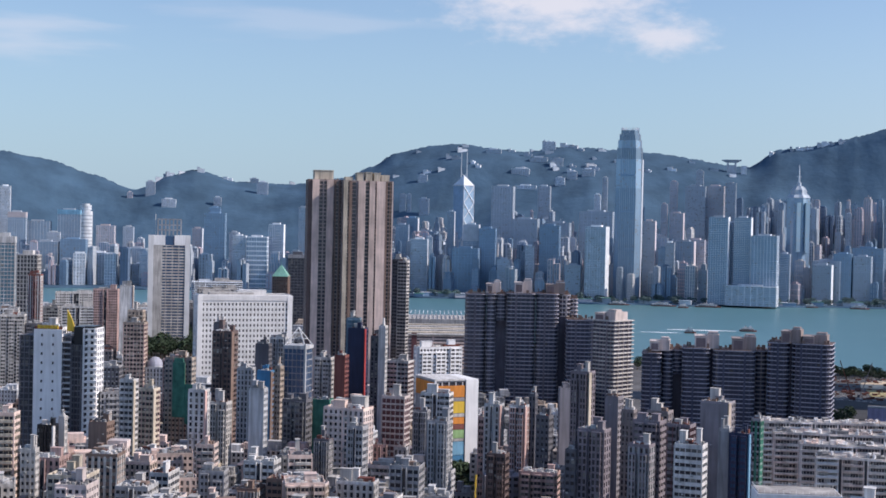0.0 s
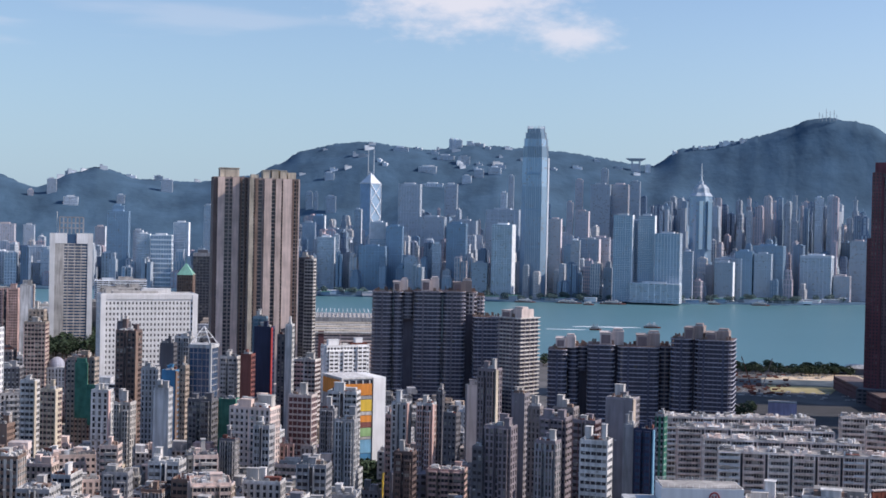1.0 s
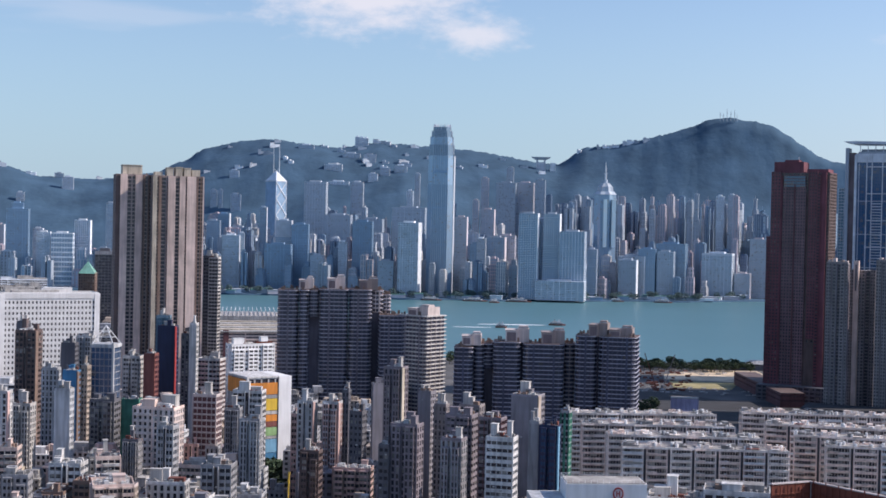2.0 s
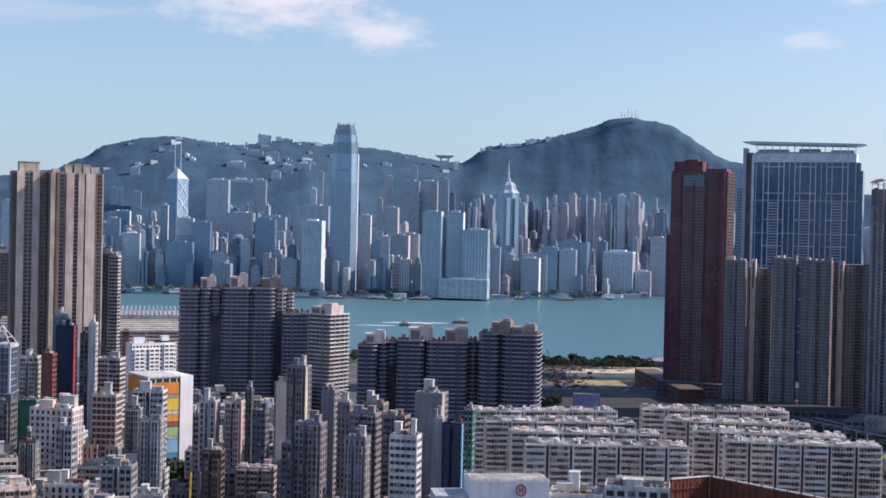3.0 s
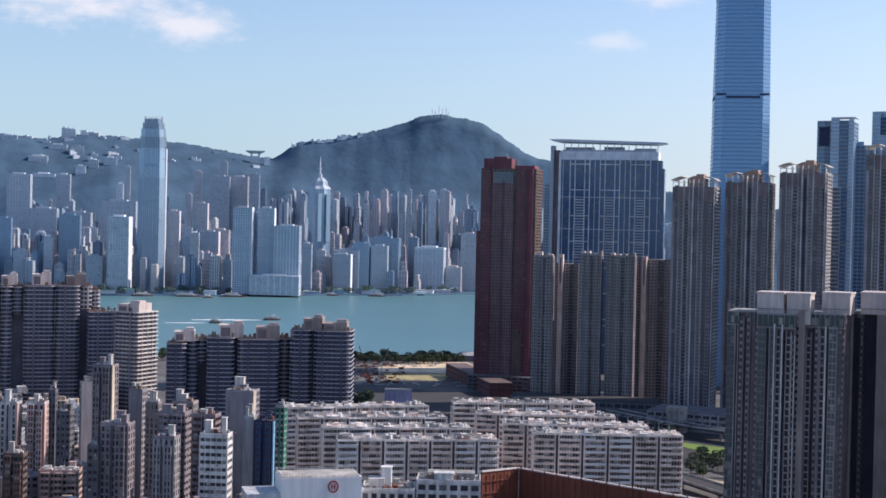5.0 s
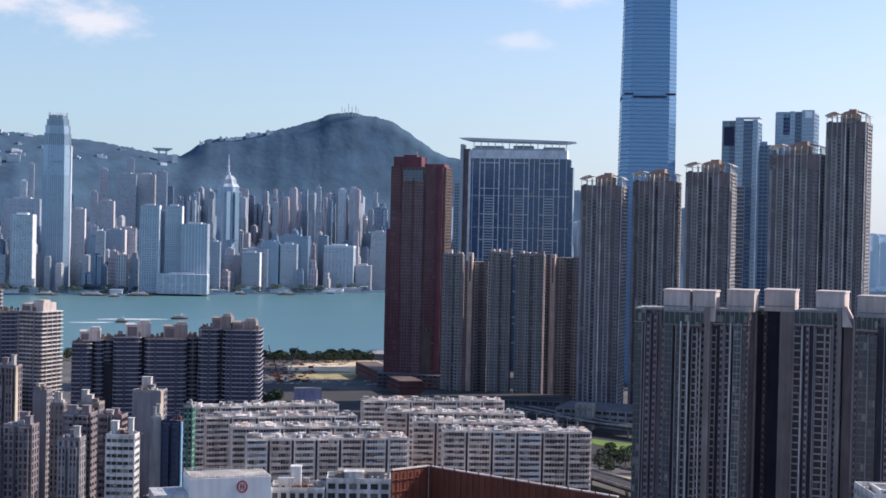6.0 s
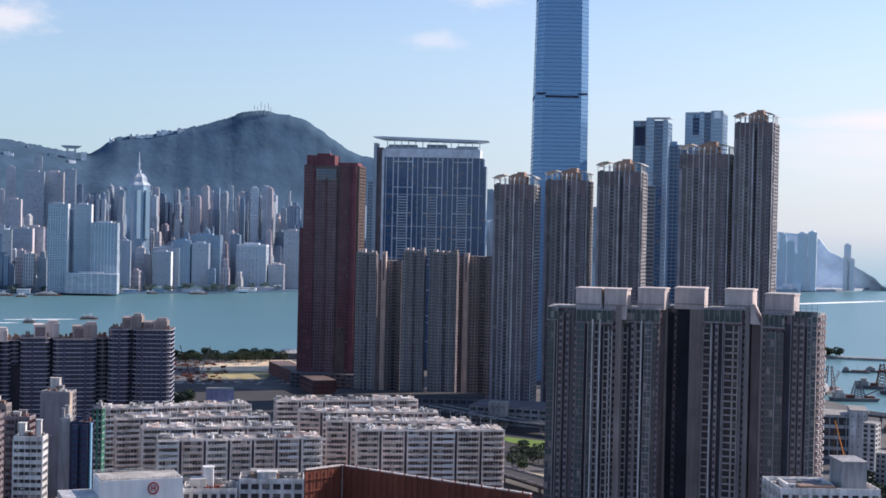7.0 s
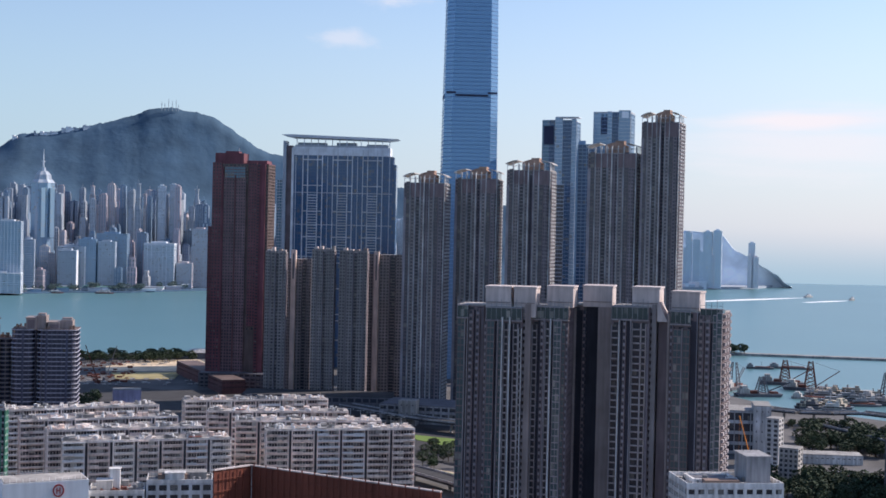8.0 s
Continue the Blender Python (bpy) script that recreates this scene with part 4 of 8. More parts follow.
def grey_row():
    """Grey apartment towers in a tight row: broad fronts, dark slots, tan stair shafts set back between them."""
    n = "grey waterfront towers"
    text = "grey apartment tower in a tight row above the podium"
    def front(b0, b1, top, dist=1240, tan=0.0):
        strips = [("flat", 0.0, 0.22, 0.9, 0, 0, "grey_tile"), ("shaft", 0.22, 0.27, 0.4, 0, 1, "slab_violet"), ("flat", 0.27, 0.48, 1.4, 0, 0.4, "grey_tile"), ("fin", 0.485, 0.505, 2.2, 0, 3, "violet_grey"), ("balcony", 0.52, 0.66, 1.3, 6, 4, "grey_tile", "slab_violet"),
                  ("flat", 0.66, 0.86, 1.5, 0, 0.2, "grey_tile"), ("shaft", 0.86, 0.9, 0.5, 0, 1, "slab_violet"), ("flat", 0.9, 0.998, 1.0, 0, 0, "grey_tile")]
        ob, w, z = strip_tower(b0, b1, dist, 14, top, -8, strips, text, group=n, core="slab_violet", pane="dark_glazing", storey=2.9)
        rng = dice()
        for k in range(4):
            x = -w / 2 + w * (k + rng.uniform(0.1, 0.5)) / 4
            part("lift_house", Solid().box(x, x + w * 0.14, -4, 4, z - 0.5, z + rng.uniform(1.5, 4.5)), rng.choice(("hut_brown", "grey_tile", "hut_pink")), ob)
        part("parapet", Solid().box(-w / 2, w / 2, -6.4, -6.1, z - 0.5, z + 0.9), "grey_tile", ob)
        return ob, w, z
    front(23.20, 24.02, 138.5)
    front(25.09, 26.00, 141.0)
    front(26.22, 27.36, 140.2)
    # the set-back middle parts, with a sunlit stair shaft at the corner
    for b0, b1, top, shaft in ((24.06, 25.07, 132.5, 24.36), (27.40, 28.82, 138.0, 27.76)):
        strips = [("flat", 0.0, 0.3, 0.5, 0, 0, "set_back"), ("flat", 0.34, 0.62, 0.9, 0, 0.5, "set_back"), ("balcony", 0.64, 0.8, 1.0, 6, 3, "set_back", "slab_violet"), ("flat", 0.82, 0.998, 0.6, 0, 0, "set_back")]
        ob, w, z = strip_tower(b0, b1, 1268, 12, top, -8, strips, "brown-grey apartment tower set back between its neighbours", group=n, core="slab_violet", pane="dark_glazing", storey=2.9)
        x = (shaft - (b0 + b1) / 2) * 21.6
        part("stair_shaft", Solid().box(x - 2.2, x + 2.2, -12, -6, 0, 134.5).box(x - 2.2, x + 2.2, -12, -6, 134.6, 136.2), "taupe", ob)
        part("landing_slot", Solid().box(x - 0.7, x + 0.7, -12.1, -11.9, 110, 133), "dark_grey", ob)


def crowned_tower(b0, b1, dist, top, turn=-12):
    """Dark tower with thin pale fins, a darker top storey and a roof crown of posts, curved wings and a rounded plant room."""
    g = "crown_glass"
    strips = [("shaft", 0.0, 0.06, 0.8, 0, 14, "violet_grey"), ("glass", 0.06, 0.14, 0.5, 0, 0, g), ("fin", 0.15, 0.165, 1.4, 0, -5, "pale_grey"), ("flat", 0.17, 0.27, 0.8, 0, 13, "set_back", g), ("fin", 0.275, 0.292, 1.5, 0, -5, "pale_grey"),
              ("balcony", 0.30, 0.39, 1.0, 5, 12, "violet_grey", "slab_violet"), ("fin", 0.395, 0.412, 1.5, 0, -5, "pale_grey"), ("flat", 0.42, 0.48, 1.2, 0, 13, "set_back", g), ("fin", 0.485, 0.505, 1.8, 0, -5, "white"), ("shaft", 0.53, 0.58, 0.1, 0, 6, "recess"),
              ("fin", 0.61, 0.626, 1.5, 0, -5, "pale_grey"), ("flat", 0.63, 0.72, 1.0, 0, 13, "set_back", g), ("fin", 0.725, 0.742, 1.4, 0, -5, "pale_grey"), ("glass", 0.75, 0.83, 0.6, 0, 0, g), ("flat", 0.84, 0.94, 1.1, 0, 13, "slab_violet", g), ("fin", 0.975, 0.996, 1.6, 0, -5, "pale_grey"),
              ("shaft", 0.17, 0.48, 1.1, top - GROUND - 13, 1, "front_wall"), ("shaft", 0.60, 0.97, 1.1, top - GROUND - 13, 1, "front_wall")]
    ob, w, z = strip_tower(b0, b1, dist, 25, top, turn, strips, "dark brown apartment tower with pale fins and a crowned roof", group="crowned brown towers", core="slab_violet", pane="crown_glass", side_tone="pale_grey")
    part("plant_room", arch(-w * 0.18, w * 0.24, -7, 7, z - 0.5, z + 6.5, 2.6), "clay", ob)
    part("lift_house", Solid().box(w * 0.02, w * 0.2, -6, 4, z + 7, z + 10.5), "clay", ob)
    for k in range(9):
        x = -w / 2 + 0.5 + k * (w - 1.0) / 8
        part("post", Solid().box(x - 0.22, x + 0.22, -12.2, -11.8, z - 0.5, z + 6), "white_steel", ob)
    part("crown_rail", Solid().box(-w / 2 + 0.3, w / 2 - 0.3, -12.2, -11.9, z + 3.0, z + 3.4), "pale_grey", ob)
    for k in range(1, 5):
        part("post", Solid().box(w / 2 - 0.9, w / 2 - 0.5, -12 + k * 4.6, -11.6 + k * 4.6, z - 0.5, z + 5.5), "white_steel", ob)
    for side in (-1, 1):
        wing_plate, n = Solid(), 7
        rim = [(w * (0.26 + 0.046 * k), z + 7.6 - 0.085 * k * k) for k in range(n)]
        for y in (-12, 11):
            wing_plate.v += [(side * x, y, h) for x, h in rim] + [(side * x, y, h + 0.7) for x, h in rim]
        for k in range(n - 1):
            wing_plate.f += [(k, k + 1, 2 * n + k + 1, 2 * n + k), (n + k, 3 * n + k, 3 * n + k + 1, n + k + 1), (k, n + k, n + k + 1, k + 1), (2 * n + k, 2 * n + k + 1, 3 * n + k + 1, 3 * n + k)]
        wing_plate.f += [(0, 2 * n, 3 * n, n), (n - 1, 2 * n - 1, 4 * n - 1, 3 * n - 1)]
        part("roof_wing", wing_plate, "offwhite", ob)


def tall_glass():
    """The very tall, tapering glass tower with dark plant-floor bands."""
    ob = thing("glass_skyscraper", 31.44, 1500, 4, "very tall tapering blue glass skyscraper with dark plant-floor bands", "skyscraper", reach=50)
    levels = [(0, 32.5), (80, 30.6), (165, 29.5), (223, 28.9), (301, 28.3), (406, 26.7), (478, 25.0)]

    def ring(r, c=0.72):
        return [(-r * c, -r), (r * c, -r), (r, -r * c), (r, r * c), (r * c, r), (-r * c, r), (-r, r * c), (-r, -r * c)]

    def at(z):
        for (z0, r0), (z1, r1) in zip(levels, levels[1:]):
            if z0 <= z <= z1:
                return r0 + (r1 - r0) * (z - z0) / (z1 - z0)
        return levels[-1][1]

    skin, lines, dark = Solid(), Solid(), Solid()
    for (z0, r0), (z1, r1) in zip(levels, levels[1:]):
        skin.prism(ring(r0), z0, z1, ring(r1))
    for k in range(1, 113):
        z = k * 4.2
        lines.prism(ring(at(z) + 0.25), z, z + 0.9, ring(at(z + 0.9) + 0.25))
    for z in (299.5, 405.5):
        part("plant_floor_band", Solid().prism(ring(at(z) + 0.35, 0.6), z, z + 2.2, ring(at(z + 2) + 0.35, 0.6)), "navy", ob)
    part("glazing", skin, "sky_glazing", ob)
    part("floor_line_grid", lines, "sky_line", ob, kind="stuff")
    for s in (-1, 1):
        part("corner_notch", Solid().box(s * 22 - 5, s * 22 + 5, -28.7, -27.4, 302.5, 304.6), "navy", ob)


tall_glass()


def twin_glass():
    """The two tall grey-blue towers, each of darker and paler glass strips with an open top."""
    t, b, l = "teal_glazing", "blue_glazing", "far_glass"
    n = "glass twin towers"
    ob, w, z = strip_tower(34.45, 35.86, 1490, 26, 281.5, -10, [("glass", 0.0, 0.2, 0.4, 0, 0, t, "far_blue"), ("glass", 0.2, 0.38, 0.2, 0, 0, b, "far_blue"), ("glass", 0.38, 0.6, 1.4, 0, -3, l, "far_mid"), ("glass", 0.6, 0.86, 0.4, 0, 0, b, "far_blue"), ("glass", 0.86, 0.99, 0.9, 0, -1, l, "far_mid")],
                            "tall grey-blue glass tower with a flat plate over its open top", "glass_tower", n, 4.0, "far_blue", t, "far_pale")
    part("roof_plate", Solid().box(-w * 0.1, w * 0.56, -14, 6, z + 3, z + 3.8), "far_pale", ob)
    part("notch", Solid().box(-w * 0.45, -w * 0.16, -12.9, -12.2, z - 26, z - 6), "navy", ob)
    ob, w, z = strip_tower(36.54, 38.06, 1530, 28, 294, -10, [("glass", 0.0, 0.2, 0.8, 0, 0, l, "far_mid"), ("glass", 0.2, 0.38, 0.5, 0, 24, l, "far_mid"), ("glass", 0.2, 0.38, 0.2, 260, 5, "navy", "far_blue"), ("glass", 0.38, 0.5, 1.4, 0, -1, l, "far_pale"), ("glass", 0.5, 0.68, 0.3, 0, 0, b, "far_blue"), ("glass", 0.68, 0.99, 1.6, 0, -2, l, "far_pale")],
                            "tall grey-blue glass tower with a louvred notch near its top", "glass_tower", n, 4.0, "far_blue", t, "far_pale")
    part("open_frame", Solid().box(w * 0.26, w * 0.44, -15.3, -14.9, z - 6, z + 1), "far_white", ob)
    part("cap", Solid().box(-w / 2, w / 2, -13, 13, z, z + 1.0), "far_pale", ob)


def front_group():
    """The nearest large towers: green glass bays, white fins, columns of coolers, dark slots and pale lift houses."""
    g, f, wall = "front_green", "front_frame", "front_wall"
    name = "dark green-glazed towers"
    text = "dark apartment tower with green glass bays and pale lift houses"

    def crown(ob, w, z, a, b):
        """Glazed top storey and thin roof rails over the share a to b of the width."""
        x0, x1 = -w / 2 + a * w, -w / 2 + b * w
        part("crown_glazing", Solid().box(x0, x1, -11.2, -4, z - 6.2, z - 1), "green_glazing", ob)
        part("crown_ledge", Solid().box(x0 - 0.3, x1 + 0.3, -11.9, -9, z - 6.9, z - 6.3), f, ob)
        part("crown_ledge", Solid().box(x0 - 0.2, x1 + 0.2, -11.5, -9, z - 1, z - 0.6), "violet_grey", ob)
        count = max(2, round((x1 - x0) / 2.2))
        for k in range(count + 1):
            x = x0 + (x1 - x0) * k / count
            part("railing_post", Solid().box(x - 0.09, x + 0.09, -11.3, -11.1, z - 6.2, z + (2.2 if k % 3 else 3.2)), "steel", ob)
        part("railing", Solid().box(x0, x1, -11.26, -11.14, z + 0.6, z + 0.75), "steel", ob)

    def hut(ob, x0, x1, z, low=0.0, y0=-8.0, y1=6.0):
        part("lift_house", Solid().box(x0, x1, y0, y1, z - 1 - low, z + 8).box(x0 - 0.35, x1 + 0.35, y0 - 0.35, y1 + 0.35, z + 8, z + 8.8), "hut_pink", ob)
        part("eave", Solid().box(x0 + 0.4, x1 - 0.4, y0 - 0.3, y0 + 0.1, z + 1.2, z + 1.6), "hut_brown", ob)

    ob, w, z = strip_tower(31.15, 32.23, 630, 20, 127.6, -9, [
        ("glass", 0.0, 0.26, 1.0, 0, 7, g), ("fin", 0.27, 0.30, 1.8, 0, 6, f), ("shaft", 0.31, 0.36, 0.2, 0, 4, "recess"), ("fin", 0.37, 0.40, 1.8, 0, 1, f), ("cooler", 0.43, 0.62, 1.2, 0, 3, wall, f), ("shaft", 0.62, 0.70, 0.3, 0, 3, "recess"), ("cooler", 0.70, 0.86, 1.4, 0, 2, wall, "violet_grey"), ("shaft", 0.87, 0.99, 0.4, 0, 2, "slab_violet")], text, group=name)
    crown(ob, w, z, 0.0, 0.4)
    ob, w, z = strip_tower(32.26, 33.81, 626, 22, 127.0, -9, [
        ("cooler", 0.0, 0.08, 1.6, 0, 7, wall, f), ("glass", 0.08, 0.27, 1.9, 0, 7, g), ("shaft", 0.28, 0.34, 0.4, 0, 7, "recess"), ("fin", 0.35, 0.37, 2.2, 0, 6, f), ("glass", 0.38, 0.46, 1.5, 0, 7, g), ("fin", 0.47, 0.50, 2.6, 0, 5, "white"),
        # White slabs in the last balcony strip paint its edge as sunlit.
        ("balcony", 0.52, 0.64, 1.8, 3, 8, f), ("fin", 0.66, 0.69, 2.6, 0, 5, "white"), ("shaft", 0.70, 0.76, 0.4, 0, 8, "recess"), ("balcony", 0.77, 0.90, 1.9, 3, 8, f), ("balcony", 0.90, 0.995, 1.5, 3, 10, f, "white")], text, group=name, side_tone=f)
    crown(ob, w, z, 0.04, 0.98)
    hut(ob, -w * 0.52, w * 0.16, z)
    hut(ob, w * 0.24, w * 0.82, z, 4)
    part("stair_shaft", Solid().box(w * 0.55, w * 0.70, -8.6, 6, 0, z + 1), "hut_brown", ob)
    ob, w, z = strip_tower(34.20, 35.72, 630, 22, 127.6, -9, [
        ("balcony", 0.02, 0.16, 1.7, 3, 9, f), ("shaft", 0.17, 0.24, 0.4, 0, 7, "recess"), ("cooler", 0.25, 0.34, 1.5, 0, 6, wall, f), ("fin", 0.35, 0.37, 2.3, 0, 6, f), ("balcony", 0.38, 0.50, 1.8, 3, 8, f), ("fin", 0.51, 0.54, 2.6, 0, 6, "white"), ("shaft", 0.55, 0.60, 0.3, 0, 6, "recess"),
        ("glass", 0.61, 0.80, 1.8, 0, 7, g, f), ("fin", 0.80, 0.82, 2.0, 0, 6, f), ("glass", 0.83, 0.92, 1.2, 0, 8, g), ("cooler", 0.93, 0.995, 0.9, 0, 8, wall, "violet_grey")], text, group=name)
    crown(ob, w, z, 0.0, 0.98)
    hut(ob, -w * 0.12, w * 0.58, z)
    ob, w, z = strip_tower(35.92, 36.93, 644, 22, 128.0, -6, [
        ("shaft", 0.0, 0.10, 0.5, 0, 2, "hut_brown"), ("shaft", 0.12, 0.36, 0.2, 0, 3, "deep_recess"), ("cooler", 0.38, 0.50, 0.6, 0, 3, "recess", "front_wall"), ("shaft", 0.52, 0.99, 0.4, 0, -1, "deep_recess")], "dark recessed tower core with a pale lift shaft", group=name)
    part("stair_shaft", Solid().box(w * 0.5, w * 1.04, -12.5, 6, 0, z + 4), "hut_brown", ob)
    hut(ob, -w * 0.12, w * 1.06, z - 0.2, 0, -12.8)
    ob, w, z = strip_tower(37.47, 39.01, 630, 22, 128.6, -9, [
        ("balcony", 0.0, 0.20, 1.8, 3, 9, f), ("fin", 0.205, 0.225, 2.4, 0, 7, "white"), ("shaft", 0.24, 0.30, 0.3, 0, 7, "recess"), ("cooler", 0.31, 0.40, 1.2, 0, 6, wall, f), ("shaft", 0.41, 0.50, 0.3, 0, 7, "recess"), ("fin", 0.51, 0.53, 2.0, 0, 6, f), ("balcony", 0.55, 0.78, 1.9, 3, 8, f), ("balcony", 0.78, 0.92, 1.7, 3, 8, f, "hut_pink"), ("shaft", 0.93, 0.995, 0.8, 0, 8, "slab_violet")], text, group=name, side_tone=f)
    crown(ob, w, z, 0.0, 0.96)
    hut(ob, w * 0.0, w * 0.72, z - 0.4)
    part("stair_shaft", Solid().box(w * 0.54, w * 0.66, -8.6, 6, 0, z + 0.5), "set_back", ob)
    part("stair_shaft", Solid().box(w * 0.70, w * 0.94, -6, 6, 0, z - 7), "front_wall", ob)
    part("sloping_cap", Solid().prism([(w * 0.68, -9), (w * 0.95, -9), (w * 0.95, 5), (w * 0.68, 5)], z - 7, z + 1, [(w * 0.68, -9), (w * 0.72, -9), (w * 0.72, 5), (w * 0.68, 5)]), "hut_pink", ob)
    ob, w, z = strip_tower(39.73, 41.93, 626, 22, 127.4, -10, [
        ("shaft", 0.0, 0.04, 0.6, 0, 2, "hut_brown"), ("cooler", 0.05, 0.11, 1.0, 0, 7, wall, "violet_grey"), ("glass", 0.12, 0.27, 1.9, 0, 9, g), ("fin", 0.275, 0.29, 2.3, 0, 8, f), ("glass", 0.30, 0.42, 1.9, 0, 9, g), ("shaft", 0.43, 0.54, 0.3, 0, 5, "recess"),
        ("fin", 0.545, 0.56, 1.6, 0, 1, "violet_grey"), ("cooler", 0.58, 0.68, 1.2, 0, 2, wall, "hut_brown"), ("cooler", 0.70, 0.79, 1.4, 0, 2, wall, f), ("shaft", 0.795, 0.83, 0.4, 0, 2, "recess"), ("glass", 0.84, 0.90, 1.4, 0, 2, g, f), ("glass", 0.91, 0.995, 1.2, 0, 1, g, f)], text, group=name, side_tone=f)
    crown(ob, w, z, 0.06, 0.42)
    crown(ob, w, z + 1.6, 0.6, 1.0)
    hut(ob, -w * 0.46, w * 0.06, z - 0.6)


# ---- across the harbour ----
def tapered_tower():
    """The tallest tower over the water: rounded corners, set-backs and a crown of fins."""
    ob = thing("skyscraper", 7.6, 3300, -6, "very tall blue-grey tower with set-backs and a crown of fins", "skyscraper", reach=50)

    def ring(r, c=0.62):
        return [(-r * c, -r), (r * c, -r), (r, -r * c), (r, r * c), (r * c, r), (-r * c, r), (-r, r * c), (-r, -r * c)]

    skin, ribs, dark = Solid(), Solid(), Solid()
    steps = [(0, 262, 30.5), (262, 330, 29.4), (330, 356, 28), (356, 374, 25.8), (374, 388, 23), (388, 398, 19.5)]
    for z0, z1, r in steps:
        skin.prism(ring(r), z0, z1)
        for i in range(9):
            u = (-0.6 + 1.2 * i / 8) * r
            for s in (-1, 1):
                ribs.box(u - 0.45, u + 0.45, s * r - 0.5, s * r + 0.5, z0, z1 + 1.5)
                ribs.box(s * r - 0.5, s * r + 0.5, u - 0.45, u + 0.45, z0, z1 + 1.5)
    for z in (118, 205, 290):
        part("plant_floor_band", Solid().prism(ring(30.9, 0.5), z, z + 4), "far_blue", ob)
    part("glazing", skin, "far_glass", ob)
    part("rib_grid", ribs, "far_mid", ob, kind="stuff")
    for i in range(16):
        c = 2 * math.pi * i / 16
        part("crown_fin", Solid().box(-1, 1, -0.6, 0.6, 392, 405), "far_pale", ob).matrix_basis = pose(20 * math.cos(c), 20 * math.sin(c), 0, 0, 0, math.degrees(c))
    # Pale box added along the right corner to paint sunlight on it.
    part("sunlit_corner", Solid().box(30.2, 31.6, -16, 14, 0, 330), "far_pale", ob)


def braced_tower():
    """Square tower seen on its edge: plain blue face, braced face, sloping pale roof and two masts."""
    ob = thing("braced_skyscraper", 0.82, 3860, 45, "blue glass tower with white diagonal braces and two masts", "skyscraper", reach=40)
    r, h = 20.0, 281.0
    part("shaft", Solid().box(-r, r, -r, r, 0, h), "far_blue", ob)
    part("floor_band", Solid().box(-r - 0.3, r + 0.3, -r - 0.3, r + 0.3, 176, 179), "far_blue", ob)
    part("roof", Solid().prism([(-r, -r), (r, -r), (r, r), (-r, r)], h, h + 27, [(-1, -1), (1, -1), (1, 1), (-1, 1)]), "far_pale", ob)
    part("roof_edge", Solid().box(-r - 1, r + 1, -r - 1, r + 1, h - 3, h), "far_white", ob)
    for x, y in ((-r, -r), (r, -r), (r, r)):
        part("edge", Solid().beam((x, y, 0), (x, y, h), 1.5), "far_white", ob)
    k = 0
    while k * 46 < h - 30:
        z0, z1 = h - 4 - (k + 1) * 46, h - 4 - k * 46
        part("brace", Solid().beam((-r, -r - 0.8, z0), (r, -r - 0.8, z1), 1.3), "far_white", ob)
        part("brace", Solid().beam((r, -r - 0.8, z0), (-r, -r - 0.8, z1), 1.3), "far_white", ob)
        if k >= 3:
            part("brace", Solid().beam((-r - 0.8, r, z0), (-r - 0.8, -r, z1), 1.3), "far_white", ob)
        k += 1
    for x in (-5.5, 5.5):
        mast = Solid().tube(x, -x, 1.1, h + 12, h + 92, 6, 0.7)
        part("mast", mast, "far_white", ob)
    part("mast_frame", Solid().beam((-5.5, 5.5, h + 18), (5.5, -5.5, h + 34), 0.7).beam((5.5, -5.5, h + 18), (-5.5, 5.5, h + 34), 0.7), "far_white", ob)


def spired_tower():
    ob = thing("spired_skyscraper", 14.35, 3520, 10, "pale blue tower with a stepped crown and a needle", "skyscraper", reach=40)

    def star(r):
        return [(r * (1.0 if i % 2 == 0 else 0.86) * math.cos(math.pi * i / 8 + 0.2), r * (1.0 if i % 2 == 0 else 0.86) * math.sin(math.pi * i / 8 + 0.2)) for i in range(16)]

    skin = Solid().prism(star(29.5), 0, 252)
    part("glazing", skin, "far_glass", ob)
    part("crown", Solid().prism(star(31), 252, 260, star(24)).prism(star(22), 260, 272, star(20)).prism(star(20), 272, 281, star(11)).prism(star(6), 281, 290), "far_mid", ob)
    part("needle", Solid().tube(0, 0, 2.4, 288, 334, 6, 0.5).box(-5, 5, -0.6, 0.6, 304, 305.5), "far_white", ob)
    for x, w in ((-9, 9), (12, 10)):
        part("pale_strip", Solid().box(x, x + w, -32.5, -20, 120, 240), "pearl", ob)


tapered_tower()
braced_tower()
spired_tower()


